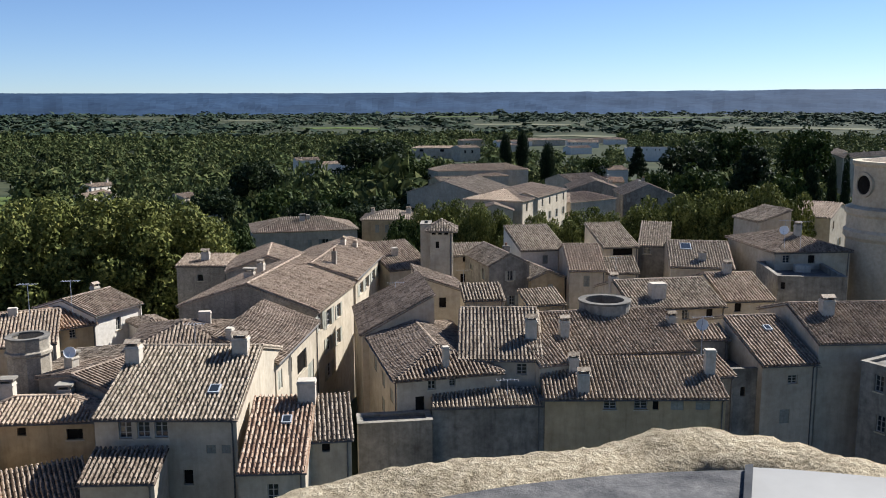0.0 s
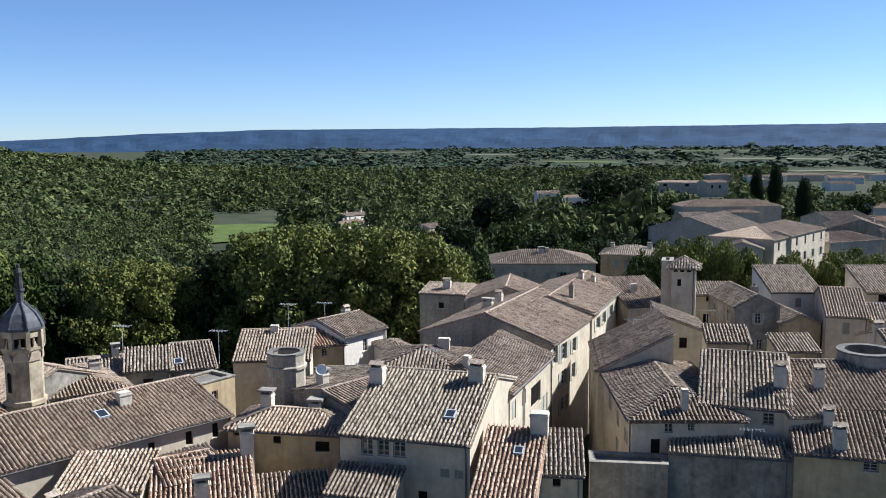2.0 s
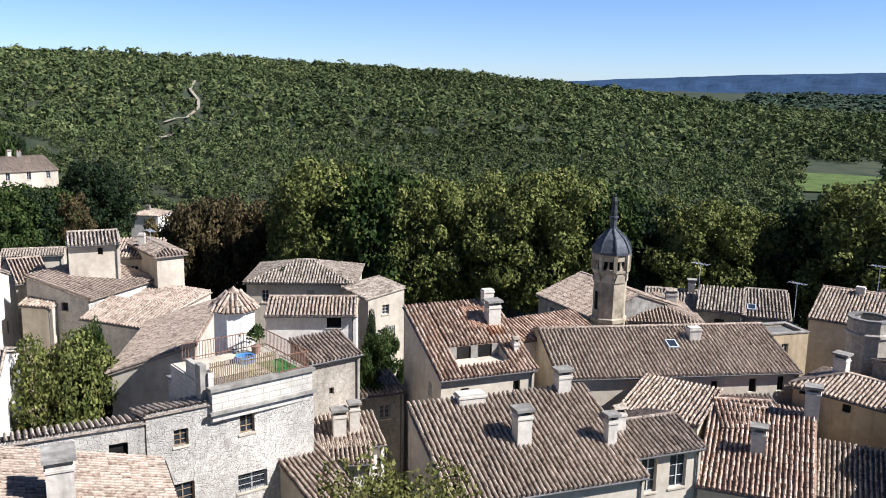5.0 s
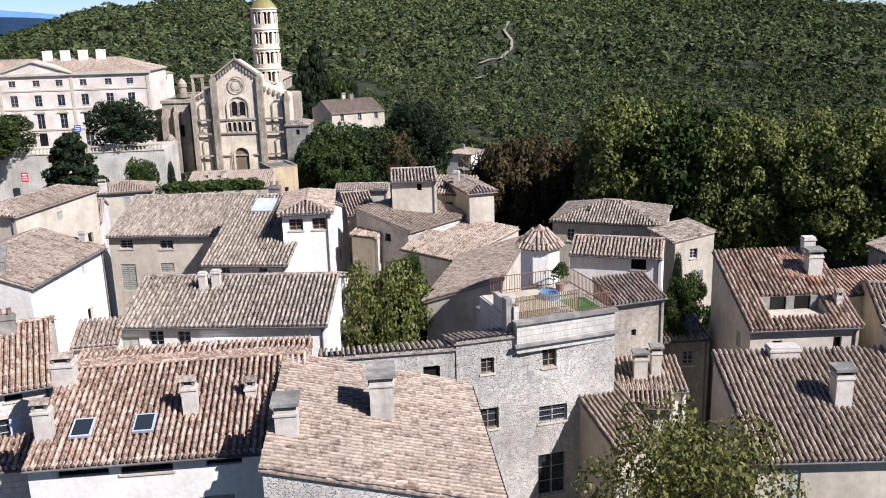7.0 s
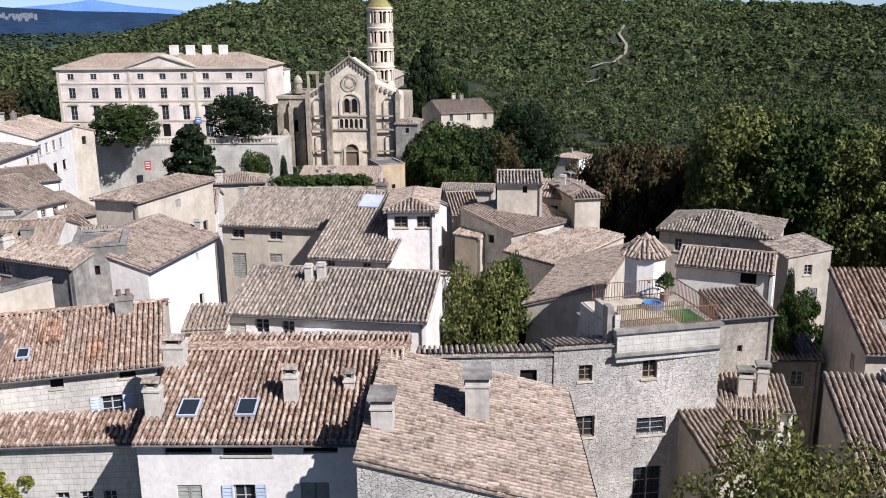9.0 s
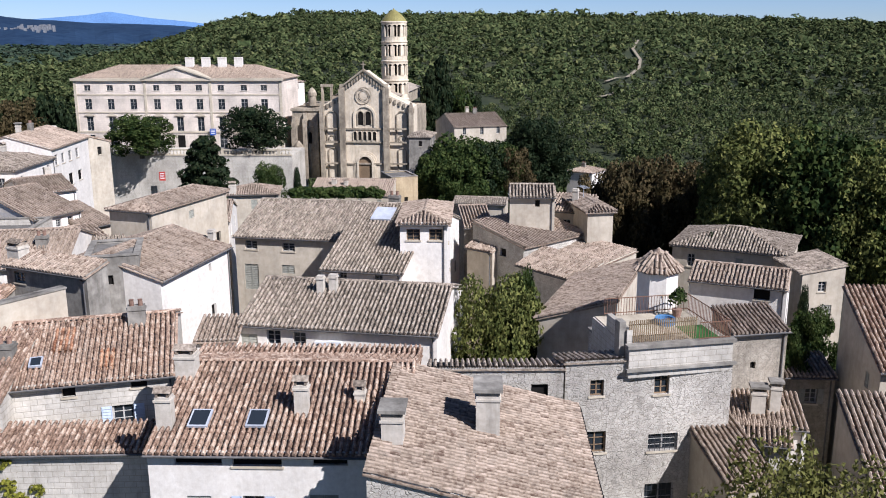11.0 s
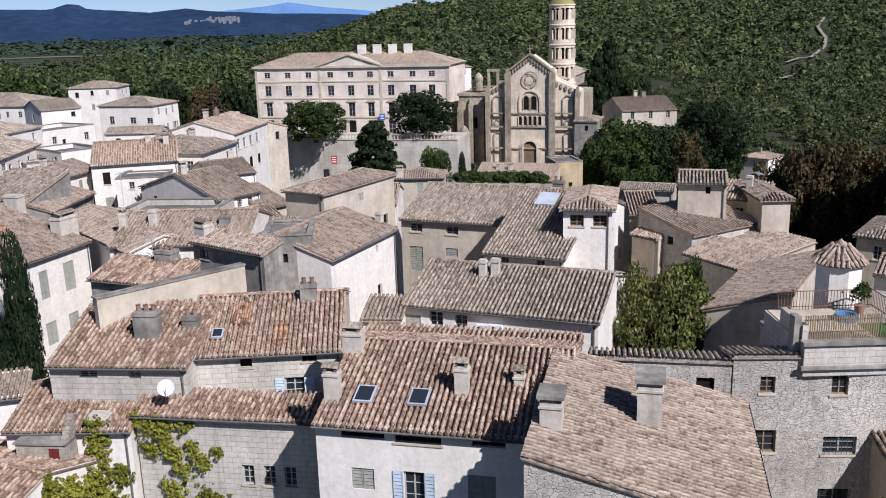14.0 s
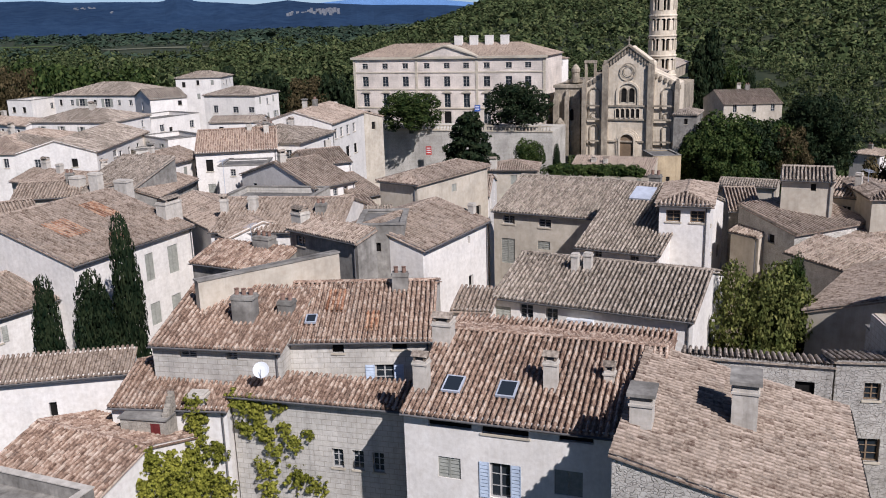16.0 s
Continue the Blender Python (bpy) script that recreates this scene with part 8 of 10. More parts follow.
house('square belvedere tower with pyramid roof', -1.44, 97.13, -1.3, 2.52, 3.20, -2.3, 14.6, 'hip', 0.6, 'cream', 'grey', 1, ov=0.55,
      wins=(('f', 0.41, 14.19, 0.44, 0.7, 'd'), ('f', 1.1, 14.19, 0.44, 0.7, 'd'), ('f', 1.8, 14.19, 0.44, 0.7, 'd'), ('f', 0.81, 12.69, 0.38, 0.77, 'd'), ('r', 1.72, 13.25, 0.79, 1.16, 'd'), ('r', 1.72, 10.32, 0.79, 1.16, 'c')))
house('white stair block beside the belvedere', -2.55, 98.50, -1.4, 1.15, 3.00, -2.3, 14.8, 'flat', 0.3, 'cream', 'grey', 1)
house('house below the belvedere tower', -6.00, 97.51, 30.3, 5.50, 7.00, -2.4, 9.8, 'shed', 0.3, 'cream', 'brown', 1,
      wins=(('f', 2.93, 8.53, 0.77, 0.7, 'c'), ('f', 2.47, 5.58, 0.77, 1.21, 'c')),
      chims=((2.25, 3.2, 0.65, 0.55, 0.99, 'n'),))
house('barn with wide gable and brown roof', 37.38, 256.35, -2.0, 14.77, 16.00, -16.0, 4, 'cross', 0.35, 'grey', 'brown', 2,
      wins=(('f', 1.77, 2.66, 0.74, 1.19, 'c'), ('f', 9.39, 2.68, 0.74, 1.19, 'c'), ('f', 13.11, 2.67, 0.74, 1.19, 'c'), ('l', 7.89, 2.71, 0.71, 0.7, 'd')),
      chims=((12.99, 9.25, 0.91, 0.55, 0.86, 's'), (11.77, 8.76, 0.69, 0.55, 1.04, 't')), group='villas of the plain')
house('large grey barn with gable', 46.21, 224.38, -1.8, 13.21, 16.00, -16.0, 5.5, 'cross', 0.42, 'grey', 'grey', 2,
      wins=(('f', 1.41, 4.21, 0.76, 0.95, 'c'), ('f', 4.86, 4.2, 0.76, 0.95, 'd'), ('f', 8.47, 4.15, 0.76, 0.95, 'd'), ('f', 11.69, 4.15, 0.76, 0.95, 'd'), ('l', 2.16, 4.07, 0.82, 1.05, 'd'), ('l', 6.26, 4.08, 0.82, 1.05, 'd'), ('l', 14.14, 4.14, 0.82, 1.05, 'd')),
      chims=((6.69, 9.08, 0.78, 0.55, 0.84, 'p'), (5.47, 7.28, 0.59, 0.55, 0.75, 'n')), group='villas of the plain')
house('low row of houses with red roof', 49.52, 328.42, -2.2, 18.26, 10.00, -16.0, 0, 'gable', 0.3, 'cream', 'red', 2,
      wins=(('f', 1.87, -1.33, 0.78, 1.25, 'd'), ('f', 5.63, -1.34, 0.78, 0.7, 'd'), ('f', 9.12, -1.3, 0.78, 1.25, 'd'), ('f', 12.59, -1.36, 0.78, 1.25, 'd'), ('l', 2.34, -1.29, 0.68, 1.22, 'd')),
      chims=((12.88, 4.36, 0.78, 0.55, 1.06, 'n'), (4.86, 5.78, 0.76, 0.55, 0.66, 'n')), group='villas of the plain')
house('white modern building with flat roof', 133.16, 637.64, -3.9, 34.13, 16.00, -16.0, -2, 'flat', 0.3, 'white', 'grey', 2,
      wins=(('f', 4.86, -3.3, 0.68, 1.11, 'd'), ('f', 7.65, -3.32, 0.68, 1.11, 'c'), ('f', 10.82, -3.4, 0.68, 1.11, 'd'), ('f', 14.08, -3.28, 0.68, 1.11, 'd'), ('f', 20.12, -3.36, 0.68, 1.11, 'd'), ('f', 23.18, -3.34, 0.68, 1.11, 'd'), ('f', 29.38, -3.34, 0.68, 1.11, 'c'), ('f', 32.55, -3.33, 0.68, 1.11, 'c'), ('l', 10.22, -3.41, 0.69, 1.14, 'd'), ('l', 14.06, -3.35, 0.69, 1.14, 'd')), group='villas of the plain')
house('white house on the plain', 166.17, 908.07, -4.9, 22.87, 12.00, -16.0, -6, 'hip', 0.3, 'white', 'pale', 2,
      wins=(('f', 4.46, -7.39, 0.65, 0.97, 'c'), ('f', 13.05, -7.4, 0.65, 0.7, 'c'), ('f', 15.92, -7.33, 0.65, 0.97, 'c'), ('f', 18.67, -7.42, 0.65, 0.97, 'c'), ('l', 1.81, -7.38, 0.79, 0.98, 'd'), ('l', 6.12, -7.29, 0.79, 0.98, 'c'), ('l', 10.32, -7.36, 0.79, 0.98, 'd')), group='villas of the plain')
house('low white house row on the plain', 118.89, 839.88, -4.5, 29.19, 12.00, -16.0, -6, 'gable', 0.3, 'white', 'pale', 2,
      wins=(('f', 1.65, -7.29, 0.73, 1.22, 'd'), ('f', 5.59, -7.34, 0.73, 1.22, 'd'), ('f', 8.98, -7.36, 0.73, 0.7, 'd'), ('f', 12.72, -7.33, 0.73, 1.22, 'd'), ('f', 19.88, -7.4, 0.73, 1.22, 'd'), ('f', 27.63, -7.38, 0.73, 1.22, 'd'), ('l', 1.86, -7.37, 0.78, 1.24, 'c')), group='villas of the plain')
house('pale villa on the plain', 81.37, 899.88, -4.8, 42.75, 12.00, -16.0, -6, 'hip', 0.3, 'cream', 'pale', 2,
      wins=(('f', 1.66, -7.27, 0.82, 1.2, 'd'), ('f', 5.2, -7.27, 0.82, 1.2, 'c'), ('f', 12.25, -7.38, 0.82, 0.7, 'd'), ('f', 16.15, -7.42, 0.82, 0.7, 'c'), ('f', 19.54, -7.37, 0.82, 1.2, 'c'), ('f', 23.4, -7.34, 0.82, 1.2, 'd'), ('f', 26.54, -7.33, 0.82, 1.2, 'c'), ('f', 30.54, -7.41, 0.82, 1.2, 'c'), ('f', 34.08, -7.34, 0.82, 1.2, 'c'), ('f', 37.48, -7.35, 0.82, 0.7, 'c'), ('l', 2.13, -7.34, 0.76, 1.12, 'd'), ('l', 6.15, -7.4, 0.76, 1.12, 'd'), ('l', 10.01, -7.4, 0.76, 1.12, 'd')),
      chims=((8.98, 6.79, 0.58, 0.55, 0.73, 't'), (24.33, 6.91, 0.64, 0.55, 0.88, 'p')), group='villas of the plain')
house('cream house with rows of windows', 179.47, 414.13, 56.4, 60.61, 10.00, -16.0, 4, 'gable', 0.3, 'cream', 'grey', 2,
      wins=(('f', 11.32, 1.28, 7.2, 2.21, 'd'), ('f', 30.54, 0.82, 7.75, 2.29, 'd')),
      chims=((34.78, 5.74, 0.65, 0.55, 0.82, 'p'), (18.69, 4.55, 0.75, 0.55, 0.67, 'n')), group='villas of the plain')
house('long cream house near the church', 176.08, 387.89, 37.8, 56.81, 10.00, -16.0, 5, 'gable', 0.3, 'cream', 'grey', 2,
      wins=(('f', 6.63, 4.75, 2.48, 2.01, 'd'), ('f', 12.63, 4.52, 2.53, 2.03, 'd'), ('f', 20.26, 4.49, 2.59, 2.06, 'd'), ('f', 28.07, 4.45, 2.65, 2.08, 'd')),
      chims=((46.35, 5.49, 0.74, 0.55, 0.81, 't'), (30.27, 6.15, 0.78, 0.55, 0.86, 'n')), group='villas of the plain')
house('low house beside cypress trees', 181.29, 458.84, -3.0, 7.21, 8.00, -16.0, 0, 'gable', 0.3, 'cream', 'pale', 2,
      wins=(('f', 3.21, -1.43, 0.81, 1.16, 'c'),),
      chims=((5.05, 3.83, 0.87, 0.55, 1.08, 't'),), group='villas of the plain')
house('grey rendered gable house casting deep shade', -28.00, 58.56, -27.2, 6.54, 5.00, -1.6, 9.6, 'cross', 0.20, 'grey', 'brown', 1,
      chims=((1.0, 2.0, 0.8, 0.6, 1.0, 's'),))
house('tall cream convent wing with rows of windows', 16.19, 177.51, 64.7, 29.71, 13.00, -9.0, 9.0, 'hip', 0.28, 'cream', 'pale', 2,
      wins=(('f', 2.48, 7.4, 1.1, 1.7, 'w'), ('f', 2.48, 4.2, 1.1, 1.7, 's'), ('f', 2.48, 1.0, 1.1, 1.7, 's'), ('f', 7.43, 7.4, 1.1, 1.7, 'w'), ('f', 7.43, 4.2, 1.1, 1.7, 's'), ('f', 7.43, 1.0, 1.1, 1.7, 's'), ('f', 12.38, 7.4, 1.1, 1.7, 'w'), ('f', 12.38, 4.2, 1.1, 1.7, 's'), ('f', 12.38, 1.0, 1.1, 1.7, 's'), ('f', 17.33, 7.4, 1.1, 1.7, 'w'), ('f', 17.33, 4.2, 1.1, 1.7, 's'), ('f', 17.33, 1.0, 1.1, 1.7, 's'), ('f', 22.28, 7.4, 1.1, 1.7, 'w'), ('f', 22.28, 4.2, 1.1, 1.7, 's'), ('f', 22.28, 1.0, 1.1, 1.7, 's'), ('f', 27.24, 7.4, 1.1, 1.7, 'w'), ('f', 27.24, 4.2, 1.1, 1.7, 's'), ('f', 27.24, 1.0, 1.1, 1.7, 's')), group='villas of the plain')
house('convent wing with gable and pale roof', 6.58, 174.83, -1.6, 7.45, 22.00, -9.0, 7.5, 'cross', 0.32, 'cream', 'pale', 2,
      wins=(('f', 2.2, 5.6, 0.9, 1.5, 'd'), ('f', 5.4, 5.6, 0.9, 1.5, 'd')), group='villas of the plain')
house('convent chapel end with small gable', 14.01, 181.99, 19.4, 6.34, 9.00, -9.0, 9.0, 'cross', 0.40, 'cream', 'pale', 2, group='villas of the plain')
house('low convent wing with pale roof', 9.27, 210.50, 65.6, 20.95, 20.00, -9.0, 7.0, 'gable', 0.30, 'cream', 'grey', 2, group='villas of the plain')
house('long tiled convent roof behind the trees', -1.82, 330.78, 16.7, 36.54, 14.00, -12.0, 4.0, 'hip', 0.30, 'cream', 'pale', 2, group='villas of the plain')
house('pale house with tiled roof among dark trees', -1.00, 277.22, 22.6, 10.17, 9.00, -12.0, 4.5, 'gable', 0.30, 'cream', 'grey', 2, group='villas of the plain')
house('long pale villa on the plain among gardens', -24.51, 691.45, -3.9, 37.18, 12.00, -16.0, -4.0, 'hip', 0.25, 'cream', 'pale', 2,
      wins=(('f', 8.0, -6.0, 3.0, 2.0, 'd'), ('f', 24.0, -6.0, 3.0, 2.0, 'd')), group='villas of the plain')
house('cream villa with two storeys on the plain', 13.03, 645.78, 28.3, 16.79, 14.00, -16.0, -2.0, 'gable', 0.25, 'cream', 'pale', 2,
      wins=(('f', 4.0, -5.0, 1.6, 2.2, 'd'), ('f', 10.0, -5.0, 1.6, 2.2, 'd')), group='villas of the plain')
house('villa with pale roof and white wall among trees', -86.08, 517.66, 20.0, 14.12, 10.00, -16.0, -3.0, 'gable', 0.30, 'white', 'pale', 2,
      wins=(('f', 2.0, -4.8, 1.4, 1.8, 'd'), ('f', 6.0, -4.8, 1.4, 1.8, 'd'), ('f', 4.0, -8.3, 5.0, 2.4, 'd')), group='villas of the plain')
house('low villa wing with pale roof among trees', -72.91, 527.55, 38.8, 24.13, 9.00, -16.0, -6.0, 'hip', 0.30, 'white', 'pale', 2, group='villas of the plain')
house('small stone house among garden trees', -35.19, 510.30, 19.0, 13.64, 9.00, -16.0, -5.0, 'gable', 0.30, 'cream', 'grey', 2, group='villas of the plain')
house('far pale house with tiled roof on the plain', 54.53, 883.84, 17.7, 37.95, 12.00, -16.0, -7.0, 'gable', 0.25, 'white', 'pale', 2, group='villas of the plain')
house('far pale house with tiled roof on the plain', 21.41, 915.98, 30.7, 26.59, 12.00, -16.0, -7.0, 'hip', 0.25, 'cream', 'pale', 2, group='villas of the plain')
house('far pale house with tiled roof on the plain', 125.50, 907.36, 26.3, 29.56, 12.00, -16.0, -7.0, 'gable', 0.25, 'white', 'pale', 2, group='villas of the plain')
house('far pale house with tiled roof on the plain', 158.09, 935.77, 26.6, 31.11, 12.00, -16.0, -7.0, 'hip', 0.25, 'cream', 'pale', 2, group='villas of the plain')
house('far pale house with tiled roof on the plain', 105.13, 725.72, 24.6, 21.02, 12.00, -16.0, -6.0, 'gable', 0.25, 'white', 'pale', 2, group='villas of the plain')
house('far pale house with tiled roof on the plain', 60.79, 782.33, 38.3, 17.20, 12.00, -16.0, -6.0, 'hip', 0.25, 'cream', 'pale', 2, group='villas of the plain')
house('far pale house with tiled roof on the plain', 75.74, 403.41, 17.8, 10.50, 12.00, -16.0, -1.0, 'gable', 0.25, 'white', 'pale', 2, group='villas of the plain')
house('far pale house with tiled roof on the plain', 11.59, 331.38, 9.3, 13.55, 12.00, -16.0, 2.0, 'hip', 0.25, 'cream', 'pale', 2, group='villas of the plain')
house('tiled roof below the bell turret on the plain', 43.09, 293.26, 32.7, 16.03, 14.00, -12.0, 3.0, 'gable', 0.30, 'cream', 'brown', 2, group='villas of the plain')
house('low shaded wing beside the barn', 30.97, 211.96, 38.4, 16.54, 11.00, -10.0, 5.0, 'hip', 0.30, 'cream', 'pale', 2, group='villas of the plain')
house('white farmhouse by the field', -139.11, 341.27, 85.2, 23.82, 9.00, -16.0, -7, 'gable', 0.3, 'white', 'pale', 2,
      wins=(('f', 1.87, -8.4, 0.71, 0.7, 'd'), ('f', 10.02, -8.37, 0.71, 1.0, 'd'), ('f', 13.92, -8.38, 0.71, 1.0, 'd'), ('f', 17.55, -8.31, 0.71, 1.0, 'd'), ('f', 22.07, -8.27, 0.71, 1.0, 'd')),
      chims=((11.5, 4.97, 0.84, 0.55, 1.08, 'n'), (11.86, 4.92, 0.87, 0.55, 1.03, 'p')), group='villas of the plain')
house('low pale farm building', -156.98, 391.88, 65.5, 14.71, 8.00, -16.0, -7, 'gable', 0.3, 'white', 'pale', 2,
      wins=(('f', 2.1, -8.37, 0.79, 1.15, 'd'), ('f', 5.6, -8.39, 0.79, 1.15, 'd'), ('f', 13.06, -8.42, 0.79, 0.7, 'c'), ('l', 2.26, -8.3, 0.64, 1.3, 'd'), ('l', 6.31, -8.41, 0.64, 1.3, 'c')),
      chims=((12.62, 3.05, 0.78, 0.55, 1.08, 's'), (2.82, 3.05, 0.63, 0.55, 0.95, 't')), group='villas of the plain')
house('stone shed among garden trees', -92.92, 314.02, 67.7, 8.65, 8.00, -16.0, -4, 'gable', 0.3, 'cream', 'pale', 2, group='villas of the plain')
house('white flat-roofed garage in the old town', -67.61, 241.84, 42.3, 7.44, 6.00, -16.0, -2, 'flat', 0.3, 'white', 'grey', 2,
      wins=(('f', 1.58, -3.29, 0.66, 1.03, 'd'), ('f', 5.43, -3.38, 0.66, 0.7, 'd'), ('l', 2.79, -3.4, 0.78, 1.09, 'd')), group='villas of the plain')
house('white house with arched windows below the hill', -179.87, 32.20, 96.6, 11.45, 14.57, -16.0, 9.6, 'gable', 0.3, 'cream', 'pale', 2,
      wins=(('f', 2.19, 8.69, 0.73, 1.63, 'w'), ('f', 6.0, 8.65, 0.74, 1.64, 'w'), ('f', 9.59, 8.68, 0.75, 1.53, 'w'), ('f', 1.89, 5.9, 0.86, 1.17, 'd')),
      chims=((5.13, 7.71, 0.71, 0.55, 0.97, 't'), (6.64, 6.88, 0.89, 0.55, 0.99, 'p')), group='houses by the cathedral')
house('low tiled building before the cathedral', -151.79, 1.52, 73.1, 14.23, 6.16, -5.5, 1.5, 'shed', 0.3, 'cream', 'pale', 2,
      wins=(('f', 1.54, 0.14, 0.69, 1.04, 'c'), ('f', 5.31, 0.11, 0.69, 1.04, 'c'), ('f', 9.01, 0.22, 0.69, 1.04, 'c'), ('f', 12.36, 0.13, 0.69, 1.04, 'c'), ('f', 1.91, -2.71, 0.69, 1.04, 'c'), ('f', 5.15, -2.72, 0.69, 1.04, 'c'), ('f', 9.17, -2.75, 0.69, 1.04, 'c'), ('f', 12.72, -2.81, 0.69, 1.04, 'c'), ('r', 3.37, 0.23, 0.74, 1.14, 'w'), ('r', 2.96, -2.73, 0.74, 1.14, 'd')),
      chims=((3.66, 3.74, 0.86, 0.55, 0.68, 't'), (5.83, 3.5, 0.7, 0.55, 0.7, 't')), group='houses by the cathedral')
house('orange rendered block by the cathedral', -155.88, 16.45, 100.1, 4.91, 7.00, -5.8, 3.2, 'flat', 0.3, 'ochre', 'grey', 2,
      wins=(('f', 2.66, -1.01, 0.71, 0.97, 'd'),), group='houses by the cathedral')
house('palace side wing with tiled roof', -227.46, -5.05, 136.2, 10.80, 9.00, -16.0, 16.6, 'hip', 0.3, 'white', 'pale', 2,
      wins=(('f', 2.69, 15.29, 0.76, 1.13, 'd'), ('f', 8.26, 15.28, 0.76, 1.13, 'd')),
      chims=((2.24, 3.61, 0.91, 0.55, 0.7, 'n'), (7.23, 5.37, 0.77, 0.55, 1.09, 'n')), group='houses by the cathedral')
house('dark sacristy house beside the bell tower', -169.24, 21.32, 73.9, 4.19, 8.00, -16.0, 9, 'hip', 0.3, 'grey', 'grey', 2,
      wins=(('f', 2.24, 7.62, 0.64, 1.0, 'd'), ('r', 1.73, 7.72, 0.83, 1.26, 'd'), ('r', 5.73, 7.62, 0.83, 1.26, 'd')), group='houses by the cathedral')
house('small white house under red trees', -197.86, 62.35, 44.1, 6.49, 7.00, -16.0, -3, 'hip', 0.3, 'white', 'pale', 2,
      wins=(('r', 3.66, -4.39, 0.72, 1.11, 'c'),),
      chims=((2.9, 2.72, 0.92, 0.55, 0.88, 'p'),), group='houses by the cathedral')
house('low white outbuilding at the square', -203.03, 25.55, 93.9, 6.73, 6.00, -16.0, 4, 'gable', 0.3, 'cream', 'brown', 2,
      wins=(('f', 2.93, 2.69, 0.82, 1.13, 'd'), ('l', 3.25, 2.71, 0.83, 1.28, 'd')),
      chims=((0.95, 3.24, 0.71, 0.55, 0.78, 't'),), group='houses by the cathedral')
house('low tiled row before the palace wall', -90.53, -10.02, 141.4, 4.26, 8.57, -3.1, 9.6, 'gable', 0.3, 'white', 'pale', 1)
house('lane house with grey roof', -79.19, -18.89, 130.8, 2.81, 8.00, -2.6, 10, 'gable', 0.3, 'cream', 'pale', 1,
      wins=(('l', 4.43, 8.59, 0.67, 0.7, 'c'),))


# ---- special things of the old town ----


def domed_turret(x, y, z0, z1, z2, z3, r, turn):
    """Eight-sided stone turret: shaft, belfry with twin arches, ribbed dome, a plain statue on top."""
    root = tagged(new("domed_turret"), "octagonal stone turret with ribbed zinc dome and statue", "turret")
    root.matrix_basis = pose(x, y, 0, 0, 0, turn)
    Shape().ring(0, 0, [(r, -3), (r, z0), (r * 1.08, z0 + 0.1), (r * 1.08, z0 + 0.4), (r * 0.97, z0 + 0.5), (r * 0.97, z1), (r * 1.12, z1 + 0.3), (r * 1.12, z1 + 0.5), (r * 0.8, z1 + 0.5)], 8).make("shaft", M_TURRET, root)
    # near-black core added in place of the belfry's unlit inside
    Shape().ring(0, 0, [(r * 0.78, z1 + 0.4), (r * 0.78, z2)], 8).make("belfry_core", M_DARK, root)
    for k in range(8):
        at = Matrix.Rotation(radians(45 * k), 4, "Z")
        Shape().box(r * 0.92, -0.14, z1 + 0.4, r * 1.14, 0.14, z2 - 0.1).make("pier", M_TURRET, root, "", at)
        at2 = Matrix.Rotation(radians(45 * k + 22.5), 4, "Z")
        w = r * 0.4
        Shape().box(r * 0.82, -0.05, z1 + 0.5, r * 0.94, 0.05, z2 - 0.7).box(r * 0.82, -w, z2 - 0.62, r * 0.98, w, z2 - 0.05).make("twin_arch", M_TURRET, root, "", at2)
        Shape().poly((r * 0.96, -w, z1 - 0.5), (r * 1.02, 0, z1 + 1.0), (r * 0.96, w, z1 - 0.5)).make("gablet", M_CATHGREY, root, "", at2)
    arch(Shape(), 0, z0 + 1.1, z0 + 2.6, 0.42, 0).make("slit_window", M_DARK, root, "", Matrix.Rotation(radians(-22.5), 4, "Z") @ Matrix.Translation((0, -r * 0.93, 0)))
    h = z3 - z2
    Shape().ring(0, 0, [(r * 1.16, z2 - 0.1), (r * 1.16, z2 + 0.1), (r * 1.02, z2 + h * 0.3), (r * 0.78, z2 + h * 0.6), (r * 0.42, z2 + h * 0.85), (r * 0.2, z3), (r * 0.2, z3 + 0.8), (r * 0.28, z3 + 0.85), (r * 0.28, z3 + 1.0), (0, z3 + 1.0)], 8).make("dome", M_ZINCDARK, root)
    for k in range(8):
        an = radians(45 * k)
        rib = Shape()
        prof = [(r * 1.16, z2 + 0.1), (r * 1.03, z2 + h * 0.3), (r * 0.8, z2 + h * 0.6), (r * 0.44, z2 + h * 0.85), (r * 0.22, z3)]
        for (ra, za), (rb, zb) in zip(prof, prof[1:]):
            tube(rib, (ra * math.cos(an), ra * math.sin(an), za), (rb * math.cos(an), rb * math.sin(an), zb), 0.07, 0.06, 5)
        rib.make("rib", M_ZINCDARK, root)
    statue = tagged(new("statue"), "small dark bronze statue on the turret dome", "statue")
    statue.matrix_basis = pose(x, y, z3 + 1.0)
    Shape().ring(0, 0, [(0.26, 0), (0.28, 0.3), (0.2, 0.9), (0.27, 1.2), (0.16, 1.45), (0.07, 1.52), (0.13, 1.6), (0.13, 1.75), (0, 1.84)], 9).make("figure", M_IRON, statue)


M_TURRET = material("stained_ochre_limestone", (0.27, 0.22, 0.145), (0.53, 0.45, 0.32), 0.8, 0.95, 0.3, 0, 0.45, 0.5, streak=0.45)
M_ZINCDARK = material("dark_lead_sheet", (0.045, 0.048, 0.055), (0.11, 0.115, 0.125), 1.5, 0.5, 0.1)


